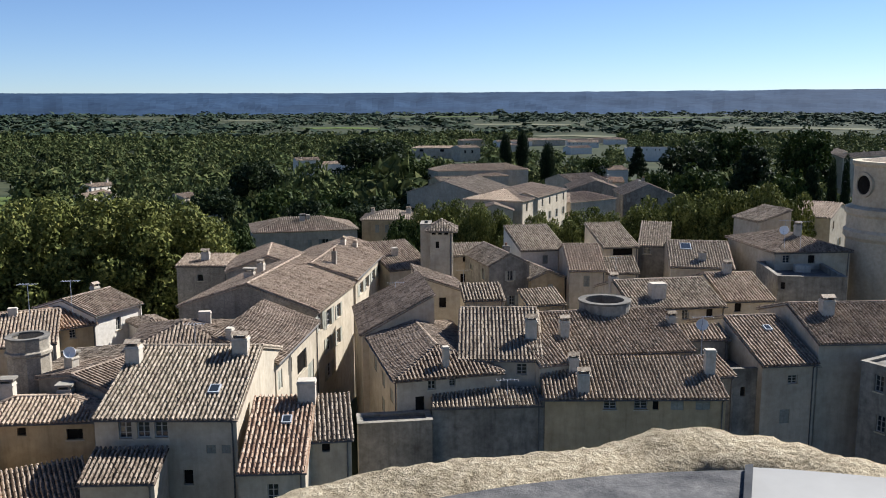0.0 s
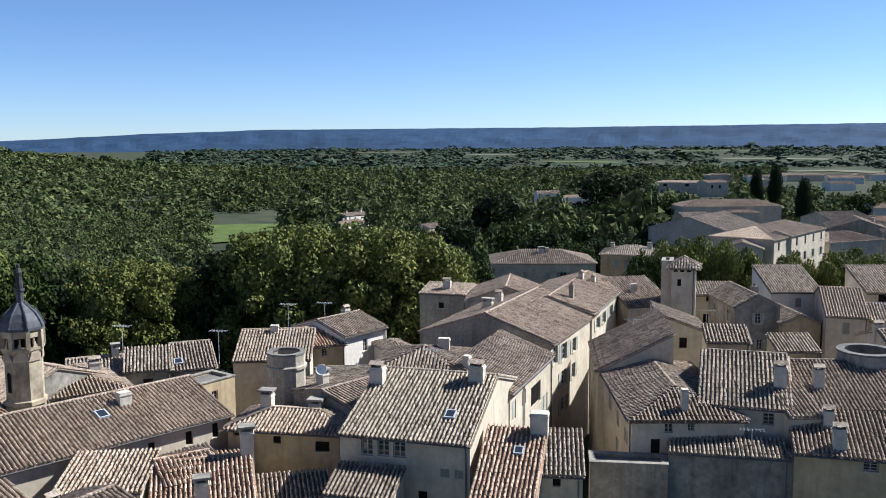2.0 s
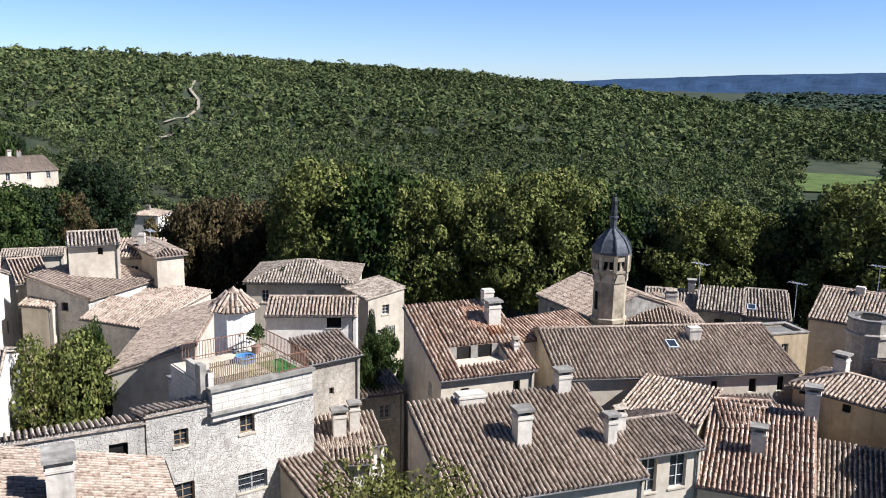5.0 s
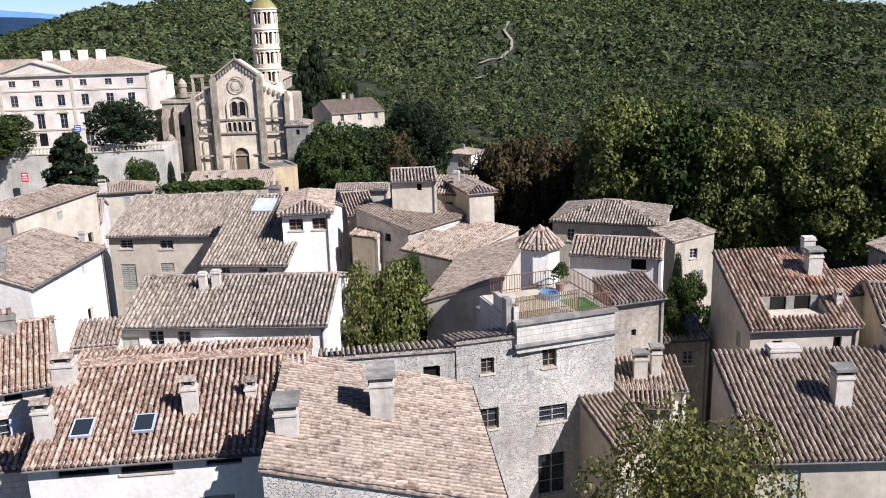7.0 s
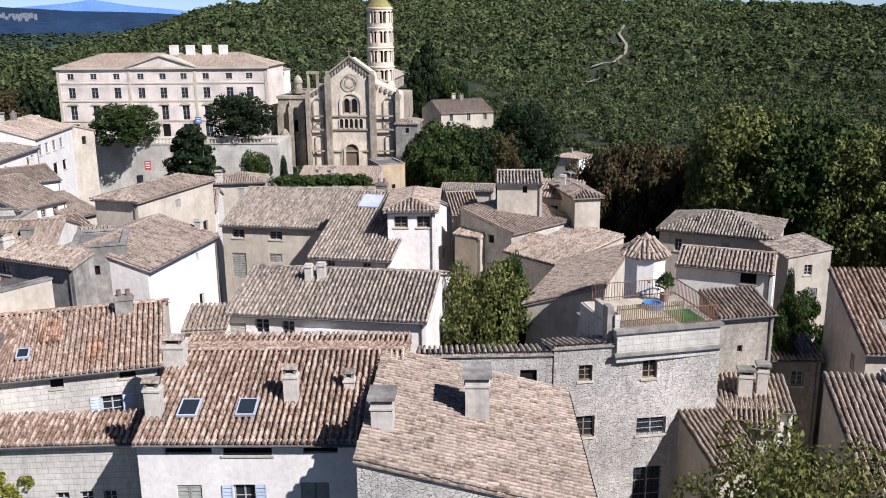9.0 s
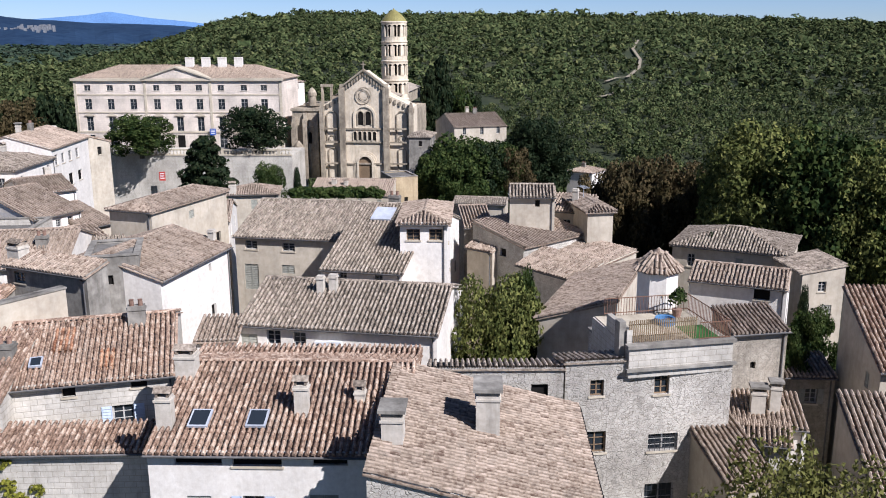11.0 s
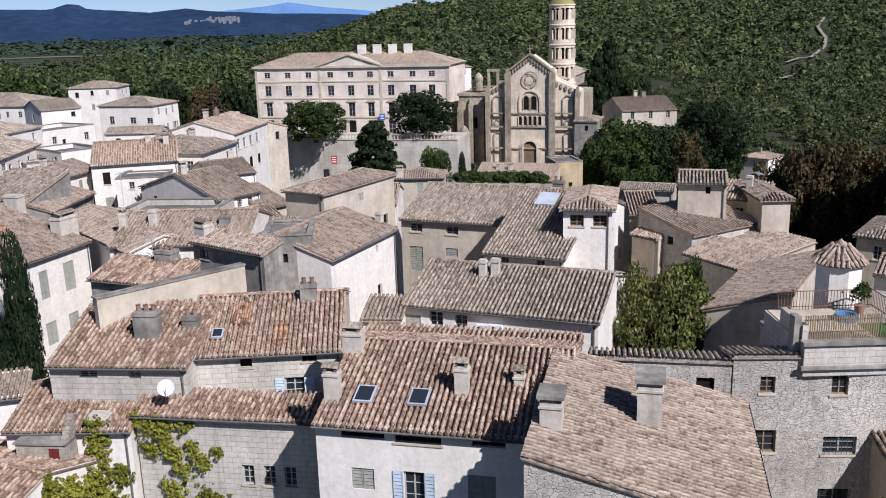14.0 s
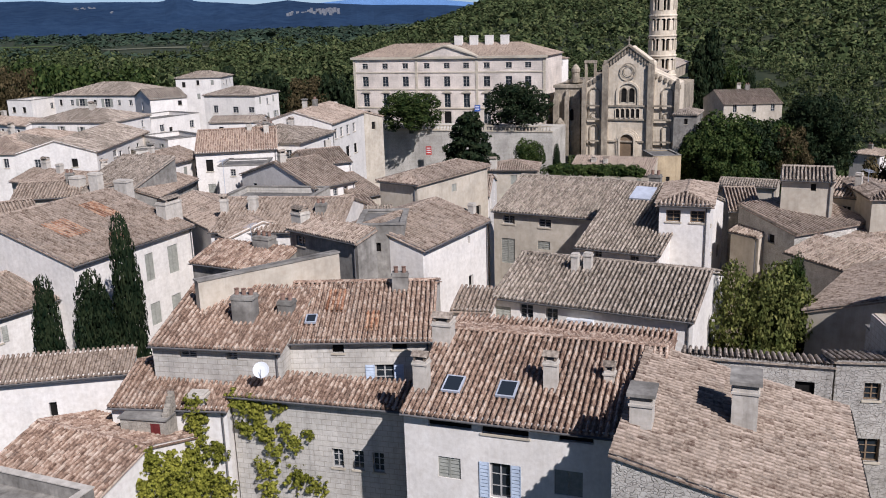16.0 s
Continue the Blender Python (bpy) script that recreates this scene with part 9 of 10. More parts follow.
def ring_turret(x, y, z_low, z_top, r, sides, label, mat, ledge=True):
    """Open round stump of a stair turret with a pale coping and a broken rim."""
    root = tagged(new("round_turret"), label, "turret")
    root.matrix_basis = pose(x, y, 0)
    Shape().ring(0, 0, [(r, z_low - 9), (r, z_top - 0.14), (r * 0.8, z_top - 0.14), (r * 0.8, z_top - 2.2)], sides, cap=False).make("wall", mat, root)
    Shape().ring(0, 0, [(r * 1.04, z_top - 0.14), (r * 1.04, z_top), (r * 0.76, z_top), (r * 0.76, z_top - 0.14)], sides, cap=False).make("coping", M_DECK, root)
    Shape().ring(0, 0, [(0, z_top - 1.5), (r * 0.8, z_top - 1.5)], sides, cap=False).make("floor", WALL["grey"], root)
    if ledge:
        Shape().ring(0, 0, [(r * 1.0, z_top - 1.35), (r * 1.1, z_top - 1.25), (r * 1.1, z_top - 1.05), (r * 1.0, z_top - 0.95)], sides, cap=False).make("ledge", mat, root)


def apse_tower(x, y, r):
    """Big round church tower with string courses and a round window."""
    root = tagged(new("church_tower"), "massive round pale stone church tower with round window", "tower")
    root.matrix_basis = pose(x, y, 0)
    Shape().ring(0, 0, [(r, -8), (r, 12.9), (r * 1.05, 13.3), (r * 1.05, 13.9), (r, 14.2), (r, 15.6), (r * 1.04, 15.9), (r * 1.04, 16.5), (r * 0.92, 16.8), (r * 0.92, 21.2), (r * 0.96, 21.5), (r * 0.96, 21.8)], 48).make("wall", M_LIME, root)
    Shape().ring(0, 0, [(r * 0.9, 21.7), (r * 0.5, 22.1), (0, 22.4)], 32).make("roof", TILE["grey"], root)
    for a in (120, 193):
        at = Matrix.Rotation(radians(a), 4, "Z") @ Matrix.Translation((r * 0.925, 0, 19.2)) @ Matrix.Rotation(radians(90), 4, "Y")
        Shape().ring(0, 0, [(0.0, 0.01), (1.1, 0.01)], 18, cap=False).make("round_window", M_DARK, root, "", at)
        Shape().ring(0, 0, [(1.08, 0.02), (1.08, 0.14), (1.4, 0.14), (1.4, -0.2)], 18, cap=False).make("window_ring", M_LIME, root, "", at)


def roof_terrace(x, y, z, yaw, L, d):
    """Roof terrace: parapet band, cane fence, iron rails, paving, a strip of artificial grass, a blue paddling pool."""
    root = tagged(new("roof_terrace"), "roof terrace with cane fence, iron railing and paving", "terrace")
    root.matrix_basis = pose(x, y, z, 0, 0, yaw)
    Shape().box(0.0, 0.0, -0.3, L, d, 1.25).make("band_wall", WALL["ashlar"], root)
    Shape().box(-0.12, -0.15, 1.25, L + 0.12, 0.35, 1.42).box(-0.16, -0.2, 0.08, L + 0.16, 0.0, 0.22).make("cornice", WALL["grey"], root)
    Shape().box(0.1, 0.36, 1.25, L - 0.1, d - 0.1, 1.3).make("paving", M_LIME, root)
    Shape().box(L * 0.66, 0.4, 1.3, L * 0.92, 2.6, 1.33).make("grass_mat", M_TURF, root)
    me = None
    n = int(L * 0.66 / 0.11)
    for i in range(n):
        if me is None:
            sh = Shape().box(-0.028, -0.02, 0, 0.028, 0.02, 1.15)
            ob = sh.make("cane", M_CANE, root, "", pose(0.15 + i * 0.11, 0.42, 1.42))
            me = ob.data
        else:
            ob = new("cane", me)
            ob.parent = root
            ob.matrix_basis = pose(0.15 + i * 0.11, 0.42 + 0.012 * math.sin(i * 2.1), 1.42 - 0.02 * math.sin(i * 1.3), 0, 0, 0)
    Shape().box(0.1, 0.45, 1.7, L * 0.67, 0.48, 1.75).box(0.1, 0.45, 2.3, L * 0.67, 0.48, 2.35).make("fence_rail", M_WOOD, root)
    bar = None
    runs = [((L * 0.68, 0.2), (L - 0.1, 0.2)), ((L - 0.1, 0.2), (L - 0.1, d - 0.2)), ((0.6, d - 0.2), (L - 0.1, d - 0.2))]
    for (xa, ya), (xb, yb) in runs:
        q = math.hypot(xb - xa, yb - ya)
        ya_w = math.degrees(math.atan2(yb - ya, xb - xa))
        Shape().box(0, -0.02, 2.28, q, 0.02, 2.32).box(0, -0.02, 1.45, q, 0.02, 1.49).make("handrail", M_RUST, root, "", pose(xa, ya, 0, 0, 0, ya_w))
        for i in range(int(q / 0.16)):
            px, py = xa + (xb - xa) * i * 0.16 / q, ya + (yb - ya) * i * 0.16 / q
            if bar is None:
                ob = Shape().box(-0.012, -0.012, 1.3, 0.012, 0.012, 2.3).make("rail_bar", M_RUST, root, "", pose(px, py, 0))
                bar = ob.data
            else:
                ob = new("rail_bar", bar)
                ob.parent = root
                ob.matrix_basis = pose(px, py, 0)
    Shape().box(0.0, 0.36, 1.3, 0.28, d * 0.6, 2.1).make("side_wall", WALL["ashlar"], root)
    Shape().box(-0.35, 0.5, -0.3, -0.02, 1.1, 2.5).make("flue", WALL["grey"], root)
    pool = tagged(new("paddling_pool"), "small blue plastic paddling pool on the roof terrace", "pool")
    pool.matrix_basis = root.matrix_basis @ pose(L * 0.6, d * 0.62, 1.3)
    Shape().ring(0, 0, [(0.0, 0.05), (0.42, 0.05), (0.44, 0.3), (0.53, 0.34), (0.58, 0.2), (0.55, 0.0)], 16, cap=False).make("shell", M_BLUE, pool)
    pot = tagged(new("potted_plant"), "green shrub in a clay pot on the terrace", "plant")
    pot.matrix_basis = root.matrix_basis @ pose(L * 0.8, d * 0.8, 1.3)
    Shape().ring(0, 0, [(0.2, 0), (0.28, 0.45), (0.24, 0.45)], 12).make("pot", M_BRICK, pot)
    rng = np.random.default_rng(3)
    v, t = clumps(np.array([[0, 0, 0.95], [0.15, 0.1, 1.2]]), np.array([0.45, 0.35]), np.array([0.5, 0.4]), 120, rng, 0.22)
    mesh_object("foliage", v.tolist(), t.tolist(), LEAF["green"], pot)
    hut = tagged(new("roof_pavilion"), "white octagonal roof pavilion with radial tiled roof", "pavilion")
    hut.matrix_basis = root.matrix_basis @ pose(L * 0.33 + 2.6, d + 1.6, 0.25)
    r = 1.2
    Shape().ring(0, 0, [(r, -5), (r, 3.3)], 8).make("wall", WALL["white"], hut)
    v, f = [], []
    k = 0
    for s in range(8):
        a0, a1 = radians(45 * s), radians(45 * s + 45)
        R = r * 1.2
        p0, p1 = Vector((R * math.cos(a0), R * math.sin(a0), 3.05)), Vector((R * math.cos(a1), R * math.sin(a1), 3.05))
        tip = Vector((0, 0, 4.35))
        U = (p1 - p0).normalized()
        mid = (p0 + p1) / 2
        V = (tip - mid).normalized()
        half, rise = (p1 - p0).length / 2, (tip - mid).length
        v += [tuple(p0), tuple(p1), tuple(tip)]
        f.append((k, k + 1, k + 2))
        k += 3
        tv, tf = tiles([(-half, 0), (half, 0), (0.01, rise), (-0.01, rise)], mid, U, V, U.cross(V), 0.275, 0.42, 4, RNG)
        v += [tuple(p) for p in tv]
        f += [tuple(c + k for c in fc) for fc in tf]
        k += len(tv)
    mesh_object("roof", v, f, TILE["pale"], hut)
    window(hut, (-0.4, -r * 0.925), (1, 0), (0, 1), 0.55, 2.2, 0.55, 0.75, "w")


M_SQUARE = material("pale_gravel", (0.40, 0.37, 0.32), (0.55, 0.51, 0.44), 0.6, 0.95, 0.2)
M_TURF = material("green_artificial_grass", (0.035, 0.10, 0.025), (0.07, 0.17, 0.045), 8.0, 0.9, 0.3)
M_CANE = material("yellow_brown_cane", (0.15, 0.10, 0.055), (0.36, 0.27, 0.16), 5.0, 0.8, 0.2)
M_RUST = material("rusty_iron_railing", (0.14, 0.07, 0.045), (0.24, 0.14, 0.09), 5.0, 0.8, 0.2)
M_BLUE = material("blue_plastic", (0.07, 0.16, 0.30), (0.12, 0.24, 0.40), 2.0, 0.4, 0)

domed_turret(-46.49, 52.33, 9.08, 12.96, 14.80, 16.64, 1.37, 10)
ring_turret(-29.33, 60.24, 9.37, 12.16, 1.46, 10, 'open stump of a round stone stair turret', WALL['stone'])
ring_turret(13.48, 71.75, 10.61, 12.06, 2.11, 24, 'low round roof terrace wall of grey render', WALL['grey'], False)
apse_tower(52.37, 99.00, 6.0)
roof_terrace(-38.81, 15.68, 11.7, 91.4, 5.55, 5.2)


def antenna(x, y, z, tall, label="thin metal roof aerial on a mast"):
    root = tagged(new("roof_aerial"), label, "aerial", "roof aerials")
    root.matrix_basis = pose(x, y, z)
    tube(Shape(), (0, 0, -1.5), (0, 0, tall), 0.03, 0.025, 6).make("mast", M_ZINC, root)
    arm = tube(Shape(), (-0.8, 0, tall - 0.1), (0.8, 0.1, tall - 0.05), 0.02, 0.02, 5)
    for i in range(7):
        q = -0.75 + i * 0.25
        tube(Shape(), (q, -0.3, tall - 0.08), (q, 0.35, tall - 0.06), 0.012, 0.012, 4).make("rod", M_ZINC, root)
    arm.make("boom", M_ZINC, root)


def dish(x, y, z, r, turn):
    root = tagged(new("satellite_dish"), "white satellite dish on a bracket", "dish", "satellite dishes")
    root.matrix_basis = pose(x, y, z, 65, 0, turn)
    sh = Shape().ring(0, 0, [(0.02, 0.0), (r * 0.5, 0.04 * r), (r * 0.8, 0.12 * r), (r, 0.2 * r), (r * 1.02, 0.17 * r), (r * 0.8, 0.08 * r), (0.02, -0.04)], 20, cap=False)
    sh.make("bowl", M_WHITE, root)
    tube(Shape(), (0, -r, 0.1), (0, 0, r * 0.9), 0.02, 0.02, 5).make("arm", M_ZINC, root)
    tube(Shape(), (0, 0, -0.02), (0.0, -0.3, -0.8), 0.03, 0.03, 5).make("bracket", M_ZINC, root)


antenna(4.53, 59.83, 6.56, 2.4)
antenna(19.73, 65.08, 10.41, 1.8)
antenna(19.60, 98.06, 9.14, 2)
antenna(38.07, 96.78, 13.46, 2)
antenna(39.59, 96.17, 13.35, 2)
antenna(-4.42, 79.88, 9.75, 2.2)
antenna(2.30, 97.97, 8.10, 1.6)
antenna(-18.98, 65.30, 10.14, 1.6)
antenna(-33.34, 77.10, 11.36, 1.4)
antenna(-74.88, 25.19, 13.18, 1.6)
antenna(-61.89, -22.94, 11.31, 2.0)
antenna(-79.90, -31.82, 13.54, 1.8)
antenna(-45.87, 63.08, 10.96, 1.8)
antenna(-34.76, 72.06, 11.89, 1.6)
antenna(-39.76, 68.27, 9.96, 1.6)
dish(-40.75, -15.22, 10.58, 0.42, 102)
dish(19.72, 65.08, 11.53, 0.45, -25)
dish(37.61, 95.89, 14.39, 0.5, -29)
dish(-77.63, 19.33, 13.75, 0.4, 68)
dish(-25.73, 58.60, 11.34, 0.4, 16)


def wall_box(name, x, y, z, turn, w, d, h, mat, label, category):
    root = tagged(new(name), label, category)
    root.matrix_basis = pose(x, y, z, 0, 0, turn)
    return root


def sign(x, y, z, turn, w, h, mat, label):
    root = wall_box("sign", x, y, z, turn, w, 0.05, h, mat, label, "sign")
    Shape().box(-w / 2, -0.06, -h / 2, w / 2, 0, h / 2).make("panel", mat, root)
    for i in range(3):
        Shape().box(-w * 0.35, -0.066, h * (0.28 - 0.25 * i) - h * 0.05, w * 0.35, -0.061, h * (0.28 - 0.25 * i) + h * 0.05).make("bar", M_WHITE, root)


def air_conditioner(x, y, z, turn):
    root = wall_box("air_conditioner", x, y, z, turn, 0.9, 0.4, 0.6, M_WHITE, "white air conditioning unit on a wall", "air conditioner")
    Shape().box(-0.45, -0.4, -0.3, 0.45, -0.02, 0.3, 0.02).make("case", M_WHITE, root)
    Shape().ring(0, 0, [(0.24, 0.0), (0.24, 0.02), (0.05, 0.02)], 16, cap=False).make("fan_grille", M_IRON, root, "", pose(-0.12, -0.4, 0, 90))


M_RED = material("red_painted_sign", (0.42, 0.05, 0.04), (0.5, 0.08, 0.06), 1, 0.5, 0)
M_SIGNBLUE = material("blue_painted_sign", (0.05, 0.10, 0.35), (0.07, 0.14, 0.42), 1, 0.5, 0)

sign(-191.10, -28.43, -0.63, 80, 1.3, 1.9, M_RED, 'red notice board on the terrace wall')
sign(-208.14, -18.99, 6.70, 77, 1.4, 1.5, M_SIGNBLUE, 'blue panel on the palace front')
air_conditioner(-50.72, 1.01, 9.86, 70.6)
air_conditioner(-50.46, 1.75, 9.91, 70.6)

hedge_rng = np.random.default_rng(21)
hedge_c = np.stack([np.linspace(0, 1, 260), hedge_rng.uniform(-0.8, 0.8, 260), hedge_rng.uniform(0.2, 1.6, 260)], -1)
hedge_p = np.array([[-146.0, -1.4, 1.7]]) + hedge_c[:, :1] * np.array([[2.6, 14.9, 0.0]]) + hedge_c[:, 1:2] * np.array([[1.0, 0, 0]]) + hedge_c[:, 2:3] * np.array([[0, 0, 1.0]])
hedge_v, hedge_t = clumps(hedge_p, np.full(260, 0.6), np.full(260, 0.55), 30, hedge_rng, 0.4)
stuff_mesh("hedge", hedge_v, hedge_t, LEAF["green"], "clipped green hedge before the cathedral", "hedge")
strip("square", [polar(85, 158), polar(80, 160), polar(74, 163), polar(66, 160)], 34, M_SQUARE, "pale gravel square with parked cars", "pavement", 0.12)



def car(x, y, z, turn, paint, label):
    root = tagged(new("car"), label, "car", "parked cars")
    root.matrix_basis = pose(x, y, z, 0, 0, turn)
    body = Shape().box(-2.1, -0.85, 0.3, 2.1, 0.85, 0.85, 0.04)
    body.make("body", paint, root)
    Shape().box(-1.3, -0.78, 0.85, 1.1, 0.78, 1.42, 0.22).make("cabin", M_GLASS, root)
    Shape().box(-1.05, -0.58, 1.421, 0.85, 0.58, 1.46).make("roof", paint, root)
    for sx in (-1.35, 1.35):
        for sy in (-0.8, 0.8):
            wheel = Shape().ring(0, 0, [(0.32, -0.1), (0.32, 0.1)], 14)
            wheel.ring(0, 0, [(0.0, 0.1), (0.32, 0.1)], 14, cap=False)
            wheel.make("wheel", M_IRON, root, "", pose(sx, sy, 0.32, 90))


PAINT = [material("white_car_paint", (0.7, 0.7, 0.7), (0.75, 0.75, 0.75), 1, 0.3, 0), material("dark_blue_car_paint", (0.02, 0.03, 0.06), (0.03, 0.04, 0.08), 1, 0.3, 0), material("silver_car_paint", (0.4, 0.41, 0.42), (0.45, 0.46, 0.47), 1, 0.3, 0)]

car(-148.1, 24.0, -4.88, 20, PAINT[0], 'white car parked at the square')
car(-151.6, 26.8, -5.05, 90, PAINT[1], 'dark blue car parked at the square')
car(-142.6, 46.7, -4.88, 160, PAINT[2], 'silver car parked at the square')
car(-145.9, 49.4, -5.05, 20, PAINT[0], 'white car parked at the square')
car(-141.6, 49.6, -4.88, 90, PAINT[1], 'dark blue car parked at the square')
car(-147.1, 45.4, -5.05, 160, PAINT[2], 'silver car parked at the square')

# ---- single trees ----
tree('green_a', -193.3, -32.5, 9.2, 16.1, 'round clipped tree on the palace terrace', "", 3.2)
tree('green_b', -193.8, -8.9, 10.6, 15.2, 'dense dark round tree before the palace', "", 3.2)
tree('cedar', -169.1, -17.3, 16.2, 16.5, 'dark spreading conifer below the palace wall', "", -6.0)
tree('green_a', -164.9, -5.5, 11.7, 7.6, 'small green tree below the terrace', "", -6.0)
tree('cypress', -166.3, 23.7, 11.1, 4.3, 'slim dark cypress by the cathedral', "", -6.0)
tree('cypress', -172.0, -0.4, 9.0, 2.4, 'slim cypress beside the nave', "", -6.0)
tree('green_a', -165.1, 30.9, 16.2, 16.3, 'leafy green tree at the square', "", -6.0)
tree('green_a', -161.9, 26.3, 13.8, 11.0, 'leafy green tree beside parked cars', "", -6.0)
tree('green_b', -166.5, 34.4, 14.5, 14.0, 'dark leafy tree below the white house', "", -6.0)
tree('green_a', -167.4, 39.4, 14.6, 10.3, 'leafy tree below the white house', "", -6.0)
tree('green_a', -157.5, 28.4, 13.0, 10.8, 'leafy tree at the square', "", -6.0)
tree('rust', -166.9, 41.5, 13.3, 10.0, 'red-brown beech at the square', "", -6.0)
tree('green_b', -179.1, 50.1, 17.7, 15.3, 'tall dark green tree behind the square', "", -6.0)
tree('cypress', -210.6, 43.5, 19.6, 4.1, 'tall dark cypress behind the white house', "", -6.0)
tree('cedar', -234.8, 38.6, 31.2, 12.5, 'tall dark cedar behind the cathedral', "", -8.0)
tree('cedar', -233.4, 35.1, 27.7, 10.6, 'tall dark cedar beside the bell tower', "", -8.0)
tree('far_green', -235.9, 44.1, 22.9, 12.6, 'green tree behind the white house', "", -8.0)
tree('rust', -120.7, 42.6, 16.3, 8.6, 'rust-brown horse chestnut along the boulevard', 'boulevard trees', -7.0)
tree('rust', -119.4, 46.2, 18.2, 10.5, 'rust-brown horse chestnut along the boulevard', 'boulevard trees', -7.0)
tree('rust', -117.8, 50.0, 18.9, 11.5, 'rust-brown horse chestnut along the boulevard', 'boulevard trees', -7.0)
tree('rust', -116.1, 53.8, 18.4, 11.5, 'rust-brown horse chestnut along the boulevard', 'boulevard trees', -7.0)
tree('rust', -114.8, 56.6, 16.7, 10.5, 'rust-brown horse chestnut along the boulevard', 'boulevard trees', -7.0)
tree('plane_b', -107.4, 57.9, 21.3, 10.9, 'tall leafy plane tree along the boulevard', 'boulevard plane trees', -7.0)
tree('plane_b', -105.4, 61.4, 22.2, 11.9, 'tall leafy plane tree along the boulevard', 'boulevard plane trees', -7.0)
tree('plane_b', -103.5, 64.6, 23.0, 11.9, 'tall leafy plane tree along the boulevard', 'boulevard plane trees', -7.0)
tree('cypress', -75.0, 37.8, 6.9, 0.9, 'small dark cypress beside a hipped house', "", 3.0)
tree('cypress', -74.2, 39.3, 6.3, 1.6, 'small round cypress beside a hipped house', "", 3.0)
tree('far_green', -280.4, -173.9, 32.3, 32.1, 'tree beyond the old town', 'trees beyond the town', -14.0)
tree('far_green', -289.2, -158.9, 30.0, 27.1, 'tree beyond the old town', 'trees beyond the town', -14.0)
tree('far_green', -304.1, -152.1, 29.0, 22.9, 'tree beyond the old town', 'trees beyond the town', -14.0)
tree('far_green', -328.0, -191.8, 29.5, 42.6, 'tree beyond the old town', 'trees beyond the town', -14.0)
tree('rust', -214.5, -137.8, 29.9, 17.2, 'tree behind the palace quarter', 'trees beyond the town', -10.0)
tree('far_green', -218.0, -132.3, 29.3, 15.3, 'tree behind the palace quarter', 'trees beyond the town', -10.0)
tree('rust', -234.7, -99.6, 26.4, 11.4, 'tree behind the palace quarter', 'trees beyond the town', -10.0)
tree('cedar', -238.1, -91.2, 26.7, 17.2, 'tree behind the palace quarter', 'trees beyond the town', -10.0)
tree('far_dark', -241.7, -81.1, 25.8, 15.3, 'tree behind the palace quarter', 'trees beyond the town', -10.0)
tree('rust', -245.0, -70.8, 23.5, 17.2, 'tree behind the palace quarter', 'trees beyond the town', -10.0)
tree('far_dark', -247.0, -63.2, 24.0, 15.3, 'tree behind the palace quarter', 'trees beyond the town', -10.0)
tree('cypress', -52.8, -28.5, 15.7, 3.2, 'tall dark cypress in a walled garden', "", 0.0)
tree('cypress', -52.5, -31.0, 12.0, 4.2, 'broad dark cypress in a walled garden', "", 0.0)
tree('cypress', -51.0, -33.4, 12.0, 3.1, 'dark cypress in a walled garden', "", 0.0)
tree('cypress', -52.0, -29.9, 10.9, 3.1, 'dark cypress in a walled garden', "", 0.0)
tree('plane_b', -53.5, 12.7, 13.4, 7.6, 'dark green shrub tree in a narrow courtyard', "", 0.0)
tree('green_a', -55.1, 14.5, 9.3, 2.6, 'bright green laurel in a courtyard', "", 4.0)
tree('birch', -29.0, 19.6, 13.7, 10.2, 'yellow-green birch in a courtyard', "", -1.0)
tree('green_a', -55.2, 36.2, 7.1, 4.4, 'green garden shrub between houses', "", 2.0)
tree('cypress', -56.5, 36.1, 6.0, 1.3, 'small cypress in a garden', "", 4.0)
tree('green_a', -49.0, 31.0, 6.4, 2.6, 'green garden shrub between houses', "", 3.0)
tree('green_a', -5.2, 124.9, 19.0, 9.3, 'golden-green plane tree behind the old town', 'square plane trees', -6.0)
tree('plane_a', -2.0, 128.0, 20.5, 10.8, 'golden-green plane tree behind the old town', 'square plane trees', -6.0)
tree('plane_b', 2.2, 130.0, 21.3, 12.1, 'golden-green plane tree behind the old town', 'square plane trees', -6.0)
tree('plane_a', 6.3, 127.8, 20.7, 10.8, 'golden-green plane tree behind the old town', 'square plane trees', -6.0)
tree('plane_b', 8.6, 125.7, 18.8, 8.2, 'golden-green plane tree behind the old town', 'square plane trees', -6.0)
tree('plane_a', 14.9, 131.2, 19.0, 8.6, 'golden-green plane tree behind the old town', 'square plane trees', -6.0)
tree('plane_b', 18.0, 128.7, 18.4, 8.5, 'golden-green plane tree behind the old town', 'square plane trees', -6.0)
tree('plane_a', 21.9, 132.2, 19.5, 11.3, 'golden-green plane tree behind the old town', 'square plane trees', -6.0)
tree('plane_b', 25.6, 129.5, 19.4, 9.9, 'golden-green plane tree behind the old town', 'square plane trees', -6.0)
tree('plane_a', 30.0, 130.6, 20.1, 11.3, 'golden-green plane tree behind the old town', 'square plane trees', -6.0)
tree('plane_b', 34.4, 131.6, 21.5, 12.7, 'golden-green plane tree behind the old town', 'square plane trees', -6.0)
tree('plane_a', 38.3, 130.5, 22.4, 14.0, 'golden-green plane tree behind the old town', 'square plane trees', -6.0)
tree('plane_b', 42.8, 131.2, 22.7, 14.2, 'golden-green plane tree behind the old town', 'square plane trees', -6.0)
tree('plane_a', 46.5, 129.9, 23.5, 15.5, 'golden-green plane tree behind the old town', 'square plane trees', -6.0)
